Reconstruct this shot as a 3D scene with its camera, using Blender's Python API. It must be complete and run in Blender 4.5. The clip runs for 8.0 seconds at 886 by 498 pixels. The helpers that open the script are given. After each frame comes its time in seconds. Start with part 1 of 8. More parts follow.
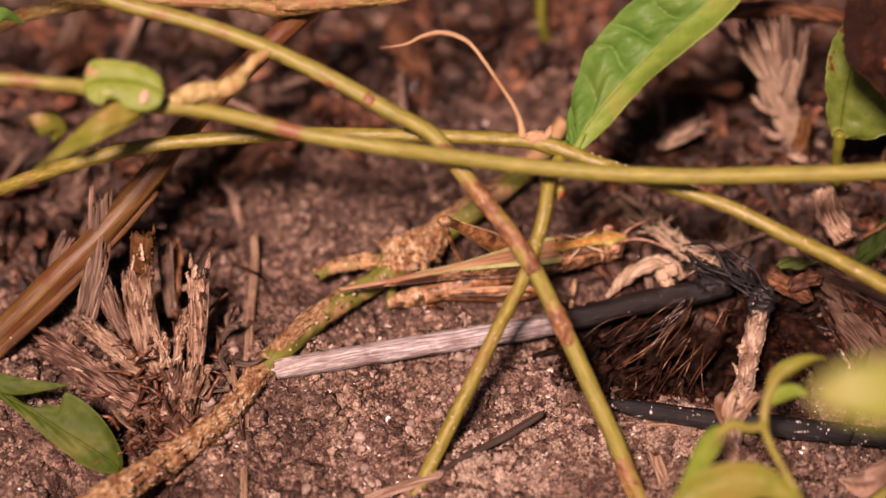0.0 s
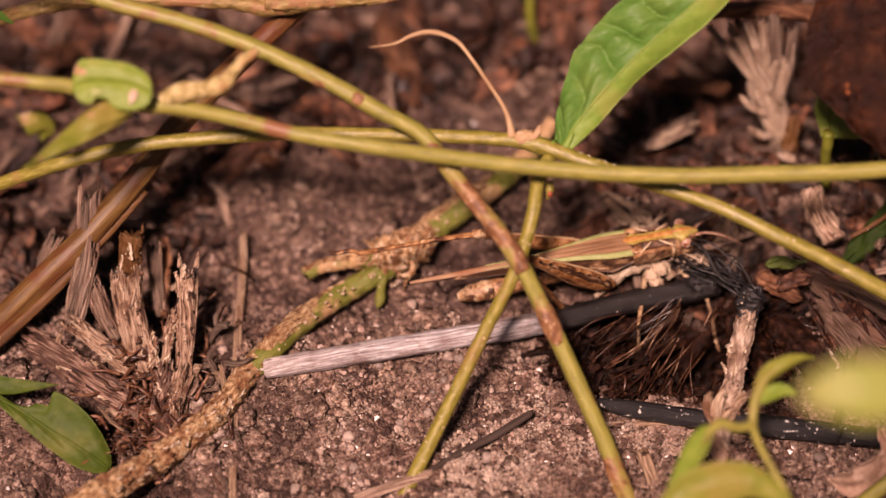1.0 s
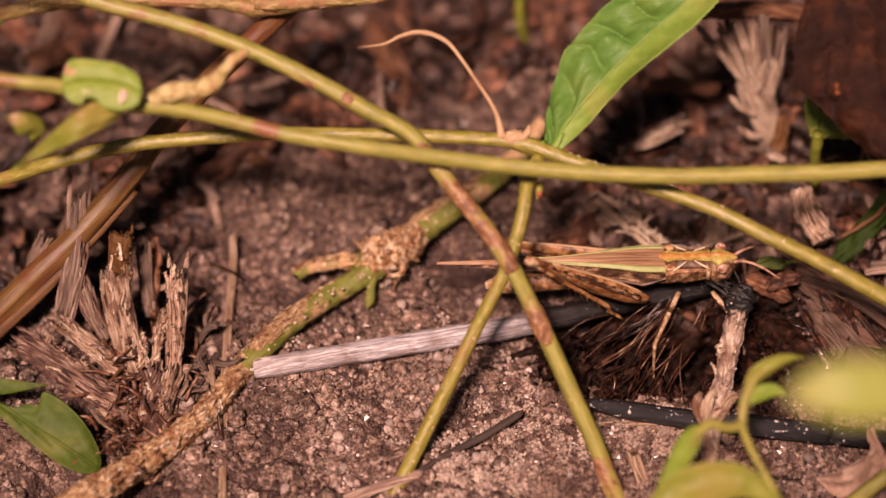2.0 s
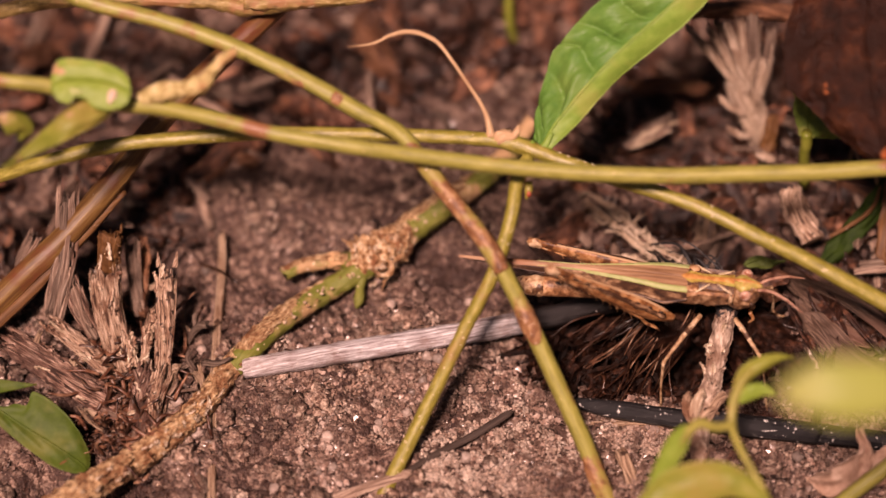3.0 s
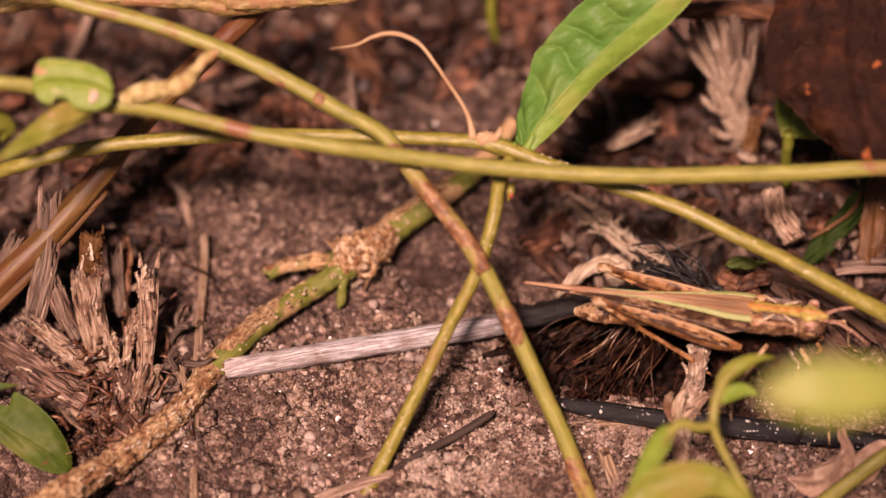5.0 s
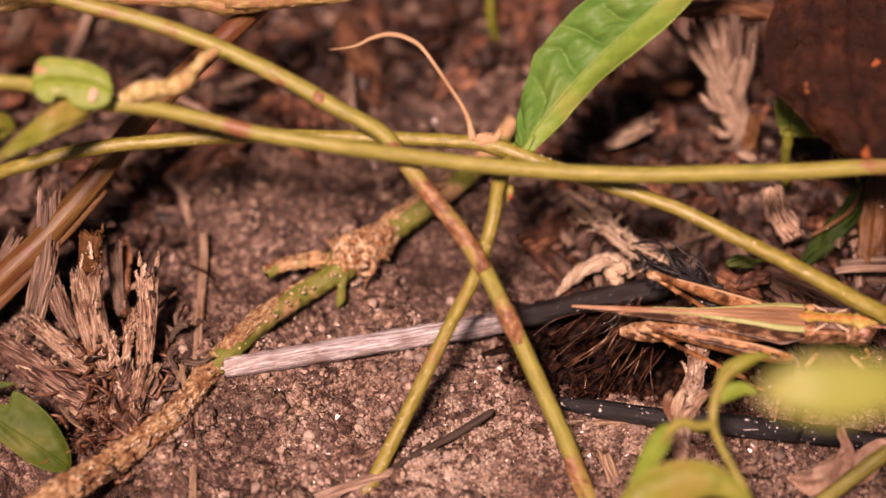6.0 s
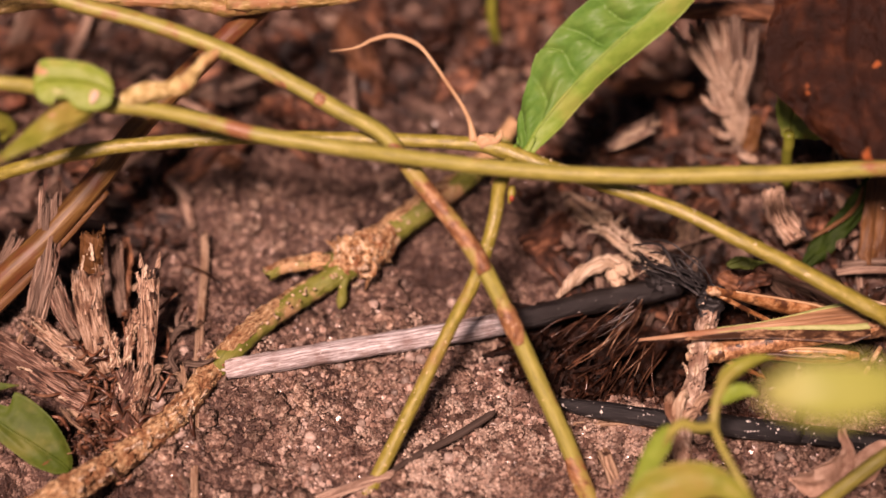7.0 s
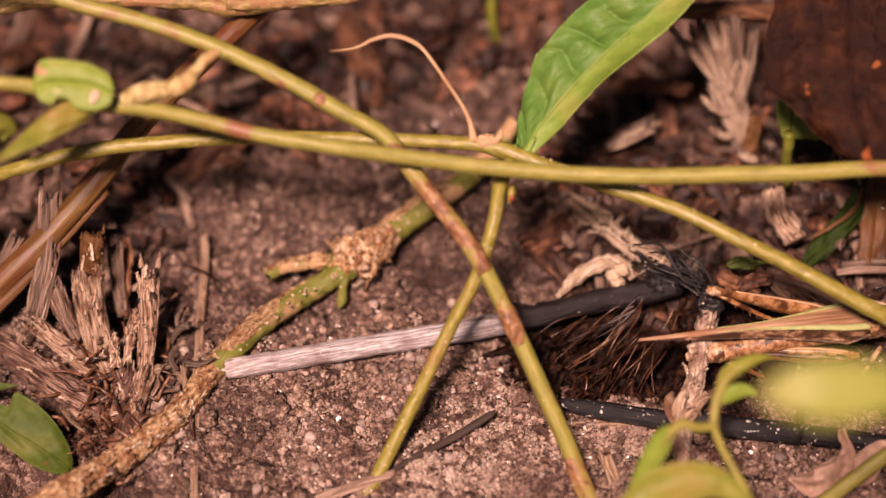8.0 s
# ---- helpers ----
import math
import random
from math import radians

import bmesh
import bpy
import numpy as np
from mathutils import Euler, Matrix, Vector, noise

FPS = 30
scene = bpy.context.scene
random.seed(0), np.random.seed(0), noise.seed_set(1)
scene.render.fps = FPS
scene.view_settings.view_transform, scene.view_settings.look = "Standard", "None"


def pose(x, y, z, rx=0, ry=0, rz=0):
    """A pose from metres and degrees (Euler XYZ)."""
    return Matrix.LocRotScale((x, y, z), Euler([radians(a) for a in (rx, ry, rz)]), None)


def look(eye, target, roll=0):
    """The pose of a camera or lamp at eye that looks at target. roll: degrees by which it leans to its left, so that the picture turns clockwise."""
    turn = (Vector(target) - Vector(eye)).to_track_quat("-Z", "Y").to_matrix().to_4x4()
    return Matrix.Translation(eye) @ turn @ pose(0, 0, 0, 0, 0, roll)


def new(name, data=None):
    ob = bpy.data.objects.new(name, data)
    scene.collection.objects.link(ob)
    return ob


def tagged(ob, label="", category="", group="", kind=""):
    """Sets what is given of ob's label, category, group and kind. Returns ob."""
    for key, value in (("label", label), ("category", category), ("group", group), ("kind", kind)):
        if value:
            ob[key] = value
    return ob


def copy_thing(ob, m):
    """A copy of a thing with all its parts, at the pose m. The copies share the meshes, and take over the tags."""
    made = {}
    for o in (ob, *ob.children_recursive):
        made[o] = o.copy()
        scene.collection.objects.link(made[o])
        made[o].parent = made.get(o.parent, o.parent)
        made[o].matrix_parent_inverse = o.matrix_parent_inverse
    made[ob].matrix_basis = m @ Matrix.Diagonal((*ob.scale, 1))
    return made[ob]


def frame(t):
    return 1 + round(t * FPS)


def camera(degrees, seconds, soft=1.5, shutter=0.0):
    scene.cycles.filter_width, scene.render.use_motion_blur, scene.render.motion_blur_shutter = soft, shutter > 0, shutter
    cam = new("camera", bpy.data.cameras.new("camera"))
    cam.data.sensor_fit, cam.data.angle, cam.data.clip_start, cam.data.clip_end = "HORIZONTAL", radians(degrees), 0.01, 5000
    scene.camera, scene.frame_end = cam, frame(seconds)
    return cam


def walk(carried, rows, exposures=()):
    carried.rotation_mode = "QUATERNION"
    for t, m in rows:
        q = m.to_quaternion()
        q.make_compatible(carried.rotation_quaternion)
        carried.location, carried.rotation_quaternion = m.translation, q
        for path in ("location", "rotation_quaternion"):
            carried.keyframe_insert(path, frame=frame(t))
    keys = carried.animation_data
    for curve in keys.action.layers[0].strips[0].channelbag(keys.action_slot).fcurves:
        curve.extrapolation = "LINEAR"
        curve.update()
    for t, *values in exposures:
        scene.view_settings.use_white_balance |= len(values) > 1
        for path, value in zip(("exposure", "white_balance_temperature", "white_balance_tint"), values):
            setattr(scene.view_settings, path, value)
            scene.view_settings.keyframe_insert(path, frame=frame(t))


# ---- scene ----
# A macro view of damp sandy soil with creeping vines; lengths below are in millimetres.
MM = 0.001
cam = camera(18, 8.0, 1.5, 0.4)
cam.data.dof.use_dof = True
cam.data.dof.focus_distance = 0.2255
cam.data.dof.aperture_fstop = 13.5
HOME = look((0, -152.3 * MM, 181.6 * MM), (0, 0, 0))
# seconds, degrees of pan, degrees of tilt
PAN = [(0, 1.012, 0.003), (0.5, 0.905, 0.003), (1, 0.784, -0.008), (1.5, 0.692, 0.004), (1.7, 0.645, 0), (2.8, 0.396, -0.008), (3, 0.353, -0.012), (3.5, 0.247, -0.012), (4, 0.143, -0.013),
       (4.5, 0.045, 0.002), (4.7, 0.010, 0), (5.8, -0.025, -0.025), (6, -0.023, -0.031), (6.5, -0.003, 0), (7, 0, 0), (8, 0, 0)]
walk(cam, [(t, HOME @ pose(0, 0, 0, b, a, 0)) for t, a, b in PAN], [(0.0, -0.33, 7700, 45), (8.0, -0.17, 7700, 45)])

# ---- light: hazy sun through thin cloud ----
world = bpy.data.worlds.new("world")
scene.world = world
world.use_nodes = True
SUN_EL, SUN_AZ = 58, 196
sky = world.node_tree.nodes.new("ShaderNodeTexSky")
sky.sky_type, sky.sun_disc = "NISHITA", False
sky.sun_elevation, sky.sun_rotation = radians(SUN_EL), radians(SUN_AZ)
sky.dust_density, sky.air_density = 3.0, 1.2
back = world.node_tree.nodes["Background"]
back.inputs["Strength"].default_value = 0.014
world.node_tree.links.new(sky.outputs[0], back.inputs[0])
sun = new("sun", bpy.data.lights.new("sun", "SUN"))
sun.data.energy, sun.data.angle, sun.data.color = 7.2, radians(8), (1.0, 0.85, 0.72)
to_sun = Vector((math.sin(radians(SUN_AZ)) * math.cos(radians(SUN_EL)), math.cos(radians(SUN_AZ)) * math.cos(radians(SUN_EL)), math.sin(radians(SUN_EL))))
sun.matrix_world = look(to_sun * 2, (0, 0, 0))


# ---- materials ----
def nodes_of(name):
    m = bpy.data.materials.new(name)
    m.use_nodes = True
    return m, m.node_tree.nodes, m.node_tree.links, m.node_tree.nodes["Principled BSDF"]


def noise_of(nt, ln, vec, scale, detail=5.0, rough=0.6):
    n = nt.new("ShaderNodeTexNoise")
    n.inputs["Scale"].default_value, n.inputs["Detail"].default_value, n.inputs["Roughness"].default_value = scale, detail, rough
    ln.new(vec, n.inputs["Vector"])
    return n.outputs["Fac"]


def ramp_of(nt, ln, fac, stops):
    r = nt.new("ShaderNodeValToRGB")
    el = r.color_ramp.elements
    while len(el) < len(stops):
        el.new(0.5)
    for e, (p, col) in zip(el, stops):
        e.position, e.color = p, (*col, 1)
    ln.new(fac, r.inputs[0])
    return r.outputs[0]


def mix_of(nt, ln, fac, a, b, blend="MIX"):
    m = nt.new("ShaderNodeMix")
    m.data_type, m.blend_type = "RGBA", blend
    for v, k in ((fac, 0), (a, 6), (b, 7)):
        if isinstance(v, (int, float)):
            m.inputs[k].default_value = v
        elif isinstance(v, tuple):
            m.inputs[k].default_value = (*v, 1)
        else:
            ln.new(v, m.inputs[k])
    return m.outputs[2]


def surface(name, fine, patch=None, grain=2.5, stretch=(1, 1, 1), uv=False, rough=0.65, bump=0.35, patch_size=0.12,
            patch_at=(0.5, 0.62), spots=None, glow_through=0.0, coat=0.0, per=None, spec=0.4, deep=0.0002, vary=(0.4, 1.3)):
    """fine: stops of the grain's colours; patch: colour of larger patches; spots: (colour, per mm, threshold)."""
    m, nt, ln, bsdf = nodes_of(name)
    tc = nt.new("ShaderNodeTexCoord")
    mp = nt.new("ShaderNodeMapping")
    k = 1.0 if uv else 1000.0
    mp.inputs["Scale"].default_value = [k * f for f in stretch]
    ln.new(tc.outputs["UV" if uv else "Object"], mp.inputs[0])
    base = nt.new("ShaderNodeMapping")
    base.inputs["Scale"].default_value = (1000, 1000, 1000)
    ln.new(tc.outputs["Object"], base.inputs[0])
    f1 = noise_of(nt, ln, mp.outputs[0], grain, 6, 0.65)
    col = ramp_of(nt, ln, f1, fine)
    if patch:
        f2 = noise_of(nt, ln, base.outputs[0], patch_size, 4, 0.6)
        r = nt.new("ShaderNodeMapRange")
        r.inputs[1].default_value, r.inputs[2].default_value = patch_at
        ln.new(f2, r.inputs[0])
        col = mix_of(nt, ln, r.outputs[0], col, patch)
    if spots:
        f3 = noise_of(nt, ln, base.outputs[0], spots[1], 3, 0.5)
        r = nt.new("ShaderNodeMapRange")
        r.inputs[1].default_value, r.inputs[2].default_value = spots[2], spots[2] + 0.04
        ln.new(f3, r.inputs[0])
        col = mix_of(nt, ln, r.outputs[0], col, spots[0])
    if per:
        info = nt.new("ShaderNodeObjectInfo") if per == "object" else nt.new("ShaderNodeNewGeometry")
        out = info.outputs["Random"] if per == "object" else info.outputs["Random Per Island"]
        r = nt.new("ShaderNodeMapRange")
        r.inputs[3].default_value, r.inputs[4].default_value = vary
        ln.new(out, r.inputs[0])
        hv = nt.new("ShaderNodeHueSaturation")
        ln.new(r.outputs[0], hv.inputs["Value"])
        ln.new(col, hv.inputs["Color"])
        col = hv.outputs[0]
    ln.new(col, bsdf.inputs["Base Color"])
    bsdf.inputs["Roughness"].default_value = rough
    bsdf.inputs["Specular IOR Level"].default_value = spec
    bsdf.inputs["Coat Weight"].default_value = coat
    bsdf.inputs["Coat Roughness"].default_value = 0.25
    bp = nt.new("ShaderNodeBump")
    bp.inputs["Strength"].default_value, bp.inputs["Distance"].default_value = bump, deep
    ln.new(f1, bp.inputs["Height"])
    ln.new(bp.outputs[0], bsdf.inputs["Normal"])
    if glow_through:
        tr = nt.new("ShaderNodeBsdfTranslucent")
        ln.new(col, tr.inputs[0])
        ms = nt.new("ShaderNodeMixShader")
        ms.inputs[0].default_value = glow_through
        ln.new(bsdf.outputs[0], ms.inputs[1])
        ln.new(tr.outputs[0], ms.inputs[2])
        ln.new(ms.outputs[0], nt["Material Output"].inputs[0])
    return m


def granular(name, tones, damp, damp_at, size=2.3, rough=(0.3, 0.75), deep=0.0005, per=None):
    """Soil made of stuck-together grains: a tone for each grain, fine dirt over it, damp dark patches."""
    m, nt, ln, bsdf = nodes_of(name)
    tc = nt.new("ShaderNodeTexCoord")
    mp = nt.new("ShaderNodeMapping")
    mp.inputs["Scale"].default_value = (1000, 1000, 1000)
    ln.new(tc.outputs["Object"], mp.inputs[0])
    warp = nt.new("ShaderNodeTexNoise")
    warp.inputs["Scale"].default_value, warp.inputs["Detail"].default_value = 2.0, 3
    ln.new(mp.outputs[0], warp.inputs["Vector"])
    push = nt.new("ShaderNodeVectorMath")
    push.operation = "MULTIPLY_ADD"
    push.inputs[1].default_value = (0.45, 0.45, 0.45)
    ln.new(warp.outputs["Color"], push.inputs[0])
    ln.new(mp.outputs[0], push.inputs[2])
    cells = []
    for k in (size, size * 2.6):
        c = nt.new("ShaderNodeTexVoronoi")
        c.inputs["Scale"].default_value = k
        ln.new(push.outputs[0], c.inputs["Vector"])
        cells.append(c)
    one = nt.new("ShaderNodeSeparateColor")
    ln.new(cells[0].outputs["Color"], one.inputs[0])
    two = nt.new("ShaderNodeSeparateColor")
    ln.new(cells[1].outputs["Color"], two.inputs[0])
    tone = nt.new("ShaderNodeMix")
    tone.inputs[0].default_value = 0.42
    ln.new(one.outputs[0], tone.inputs[2])
    ln.new(two.outputs[0], tone.inputs[3])
    lump = nt.new("ShaderNodeMath")
    lump.operation = "MULTIPLY_ADD"
    lump.inputs[1].default_value = 0.95
    ln.new(noise_of(nt, ln, mp.outputs[0], 0.5, 5, 0.65), lump.inputs[0])
    ln.new(tone.outputs[0], lump.inputs[2])
    shift = nt.new("ShaderNodeMath")
    shift.operation = "SUBTRACT"
    shift.inputs[1].default_value = 0.44
    ln.new(lump.outputs[0], shift.inputs[0])
    col = ramp_of(nt, ln, shift.outputs[0], tones)
    dirt = nt.new("ShaderNodeMapRange")
    dirt.inputs[1].default_value, dirt.inputs[2].default_value = 0.44, 0.62
    ln.new(noise_of(nt, ln, mp.outputs[0], 1.1, 6, 0.7), dirt.inputs[0])
    dirt.inputs[4].default_value = 0.75
    col = mix_of(nt, ln, dirt.outputs[0], col, damp)
    wet = nt.new("ShaderNodeMapRange")
    wet.inputs[1].default_value, wet.inputs[2].default_value = damp_at
    wet.inputs[4].default_value = 0.85
    ln.new(noise_of(nt, ln, mp.outputs[0], 0.13, 5, 0.62), wet.inputs[0])
    col = mix_of(nt, ln, wet.outputs[0], col, damp)
    if per:
        geo = nt.new("ShaderNodeNewGeometry")
        r = nt.new("ShaderNodeMapRange")
        r.inputs[3].default_value, r.inputs[4].default_value = per
        ln.new(geo.outputs["Random Per Island"], r.inputs[0])
        hv = nt.new("ShaderNodeHueSaturation")
        ln.new(r.outputs[0], hv.inputs["Value"])
        ln.new(col, hv.inputs["Color"])
        col = hv.outputs[0]
    ln.new(col, bsdf.inputs["Base Color"])
    gloss = nt.new("ShaderNodeMapRange")
    gloss.inputs[1].default_value, gloss.inputs[2].default_value = 0.05, 0.5
    gloss.inputs[3].default_value, gloss.inputs[4].default_value = rough
    ln.new(two.outputs[1], gloss.inputs[0])
    ln.new(gloss.outputs[0], bsdf.inputs["Roughness"])
    bsdf.inputs["Specular IOR Level"].default_value = 0.5
    tall = nt.new("ShaderNodeMath")
    tall.operation = "MULTIPLY_ADD"
    tall.inputs[1].default_value = -0.55
    ln.new(cells[1].outputs["Distance"], tall.inputs[0])
    over = nt.new("ShaderNodeMath")
    over.operation = "MULTIPLY_ADD"
    over.inputs[1].default_value = -1.0
    ln.new(cells[0].outputs["Distance"], over.inputs[0])
    ln.new(tall.outputs[0], over.inputs[2])
    bp = nt.new("ShaderNodeBump")
    bp.inputs["Strength"].default_value, bp.inputs["Distance"].default_value = 0.85, deep
    ln.new(over.outputs[0], bp.inputs["Height"])
    ln.new(bp.outputs[0], bsdf.inputs["Normal"])
    return m


SOIL = granular("damp_soil", [(0.18, (0.030, 0.0145, 0.0105)), (0.38, (0.085, 0.044, 0.032)), (0.58, (0.175, 0.10, 0.074)), (0.78, (0.40, 0.27, 0.205))], (0.040, 0.0185, 0.014), (0.42, 0.62), 2.1, deep=0.0003)
CRUMB = granular("soil_crumb", [(0.14, (0.075, 0.039, 0.027)), (0.36, (0.19, 0.108, 0.076)), (0.56, (0.35, 0.225, 0.162)), (0.78, (0.62, 0.46, 0.355))], (0.08, 0.04, 0.029), (0.46, 0.66), 2.4, deep=0.0003, per=(0.55, 1.15))
GRAIN = surface("sand_grains", [(0.30, (0.115, 0.061, 0.046)), (0.48, (0.30, 0.195, 0.152)), (0.66, (0.64, 0.495, 0.42))], (0.085, 0.042, 0.031), 0.9,
                rough=0.22, bump=0.3, patch_size=0.08, patch_at=(0.50, 0.68), per="island", spec=0.6, vary=(0.3, 1.2))
QUARTZ = surface("quartz_grains", [(0.3, (0.24, 0.155, 0.115)), (0.5, (0.46, 0.345, 0.275)), (0.7, (0.68, 0.57, 0.48))], (0.28, 0.18, 0.135), 1.0, rough=0.3, bump=0.4, per="island", vary=(0.45, 1.2))
PEBBLE = surface("quartz_pebble", [(0.3, (0.24, 0.17, 0.14)), (0.7, (0.50, 0.40, 0.34))], (0.22, 0.15, 0.12), 1.2, rough=0.35, bump=0.6, per="object")
VINE = surface("vine_skin", [(0.3, (0.165, 0.155, 0.028)), (0.55, (0.285, 0.265, 0.055)), (0.8, (0.40, 0.36, 0.11))], (0.25, 0.105, 0.045), 1.4, (0.35, 1.6, 1), True,
               rough=0.5, bump=0.3, patch_size=0.17, patch_at=(0.575, 0.66), spots=((0.55, 0.43, 0.22), 3.2, 0.70), coat=0.1)
VINE_DARK = surface("vine_skin_green", [(0.35, (0.165, 0.14, 0.02)), (0.52, (0.245, 0.215, 0.035)), (0.7, (0.37, 0.31, 0.085))], (0.33, 0.185, 0.075), 1.8, (0.5, 1.5, 1), True,
                    rough=0.45, bump=0.35, patch_size=0.13, patch_at=(0.62, 0.74), spots=((0.66, 0.54, 0.36), 3.4, 0.67), coat=0.1)
VINE_RED = surface("reddish_vine_skin", [(0.34, (0.10, 0.038, 0.016)), (0.5, (0.24, 0.105, 0.045)), (0.68, (0.44, 0.26, 0.125))], (0.29, 0.235, 0.06), 1.3, (0.8, 1.2, 1), True,
                   rough=0.5, bump=0.4, patch_size=0.34, patch_at=(0.50, 0.60), spots=((0.70, 0.55, 0.40), 3.2, 0.66))
RUNNER = surface("runner_skin", [(0.3, (0.09, 0.11, 0.015)), (0.55, (0.17, 0.18, 0.03)), (0.8, (0.30, 0.24, 0.10))], (0.42, 0.26, 0.13), 1.6, (0.3, 1.6, 1), True,
                 rough=0.55, bump=0.8, patch_size=0.16, patch_at=(0.50, 0.56), spots=((0.74, 0.58, 0.42), 2.4, 0.66))
OLD_RUNNER = surface("old_runner_skin", [(0.36, (0.095, 0.055, 0.017)), (0.48, (0.22, 0.15, 0.045)), (0.6, (0.36, 0.25, 0.095)), (0.72, (0.62, 0.50, 0.31))], (0.30, 0.15, 0.065), 1.2, (0.5, 1.2, 1), True,
                     rough=0.55, bump=0.8, patch_size=0.3, patch_at=(0.52, 0.62), spots=((0.78, 0.66, 0.48), 1.4, 0.68))
NODE_BARK = surface("scarred_bark", [(0.36, (0.10, 0.038, 0.015)), (0.45, (0.40, 0.20, 0.085)), (0.53, (0.62, 0.40, 0.215)), (0.64, (0.85, 0.68, 0.48))], (0.30, 0.12, 0.05), 1.9,
                    rough=0.6, bump=1.0, patch_size=0.5, patch_at=(0.53, 0.66), deep=0.0006)
BARK_PALE = surface("pale_flaking_bark", [(0.37, (0.14, 0.058, 0.024)), (0.46, (0.40, 0.215, 0.10)), (0.56, (0.667, 0.45, 0.24)), (0.68, (0.88, 0.70, 0.47))], (0.27, 0.115, 0.048), 1.6, (0.9, 1.5, 1), True,
                    rough=0.7, bump=1.0, patch_size=0.55, patch_at=(0.50, 0.62), deep=0.0008)
STRAW = surface("weathered_straw", [(0.34, (0.032, 0.016, 0.011)), (0.48, (0.21, 0.13, 0.092)), (0.66, (0.56, 0.42, 0.325))], (0.11, 0.0465, 0.02604), 1.5, (0.12, 3.348, 0.93), True,
                rough=0.75, bump=1.0, patch_size=0.14, patch_at=(0.52, 0.7), per="object")
STUB_BARK = surface("stub_bark", [(0.36, (0.13, 0.072, 0.047)), (0.46, (0.31, 0.21, 0.152)), (0.56, (0.49, 0.37, 0.285)), (0.68, (0.68, 0.56, 0.455))], (0.23, 0.135, 0.09), 1.5, (0.5, 1.3, 1), True,
                  rough=0.75, bump=1.0, patch_size=0.45, patch_at=(0.53, 0.64), deep=0.0004, spots=((0.09, 0.045, 0.03), 1.6, 0.64))
DRY_LEAF = surface("pale_dry_leaf", [(0.34, (0.30, 0.17, 0.115)), (0.5, (0.44, 0.28, 0.20)), (0.66, (0.58, 0.41, 0.31))], (0.24, 0.12, 0.075), 0.8, rough=0.5, bump=0.5, patch_size=0.3, patch_at=(0.54, 0.66))
CREAM = surface("cream_straw", [(0.34, (0.20, 0.12, 0.07)), (0.48, (0.47, 0.345, 0.235)), (0.64, (0.80, 0.67, 0.52))], (0.32, 0.20, 0.125), 1.5, (0.14, 2.6, 1), True,
                rough=0.65, bump=0.9, patch_size=0.3, patch_at=(0.54, 0.68), deep=0.0004)
STUB_FIBRE = surface("frayed_stub_fibre", [(0.36, (0.13, 0.072, 0.044)), (0.47, (0.40, 0.28, 0.195)), (0.60, (0.70, 0.56, 0.44))], (0.28, 0.17, 0.115), 1.7, (0.16, 3.0, 1), True,
                     rough=0.6, bump=1.0, patch_size=0.3, patch_at=(0.52, 0.66), deep=0.0004)
OLD_STRAW = surface("old_dark_straw", [(0.41, (0.030, 0.0125, 0.008)), (0.48, (0.165, 0.082, 0.056)), (0.56, (0.36, 0.222, 0.162)), (0.66, (0.74, 0.55, 0.44))], (0.07, 0.03, 0.02), 1.6, (0.3, 2.4, 1), True,
                    rough=0.55, bump=1.0, patch_size=0.2, patch_at=(0.5, 0.66), deep=0.0004)
STUMP = surface("stump_straw", [(0.39, (0.055, 0.023, 0.013)), (0.45, (0.29, 0.165, 0.105)), (0.54, (0.55, 0.37, 0.255)), (0.64, (0.86, 0.68, 0.53))], (0.19, 0.085, 0.048), 1.6, (0.32, 2.3, 1), True,
                rough=0.45, bump=1.0, patch_size=0.4, patch_at=(0.54, 0.66), spots=((0.045, 0.02, 0.012), 1.1, 0.62), deep=0.0006, spec=0.5)
STRAW_PALE = surface("pale_straw", [(0.37, (0.063, 0.028, 0.0154)), (0.49, (0.361, 0.2327, 0.1472)), (0.66, (0.693, 0.525, 0.3885))], (0.20, 0.095, 0.052), 1.5, (0.12, 3.6, 1), True,
                     rough=0.7, bump=1.0, patch_size=0.3, patch_at=(0.52, 0.66), spots=((0.06, 0.028, 0.016), 0.9, 0.64), deep=0.0004)
ASH = surface("ashen_stick", [(0.3, (0.22, 0.16, 0.15)), (0.5, (0.48, 0.41, 0.39)), (0.72, (0.72, 0.66, 0.64))], (0.28, 0.18, 0.15), 1.6, (0.12, 3.0, 1), True,
              rough=0.8, bump=0.6, patch_size=0.2, patch_at=(0.52, 0.72))
CHAR = surface("charred_stick", [(0.3, (0.006, 0.006, 0.007)), (0.6, (0.018, 0.017, 0.018)), (0.85, (0.06, 0.055, 0.055))], None, 1.4, (0.12, 3.0, 1), True,
               rough=0.42, bump=0.8, spots=((0.70, 0.66, 0.62), 2.6, 0.65), spec=0.22)
CHAR_PLAIN = surface("charcoal", [(0.3, (0.006, 0.006, 0.007)), (0.6, (0.018, 0.016, 0.016)), (0.85, (0.06, 0.05, 0.05))], None, 1.6, rough=0.45, bump=0.8)


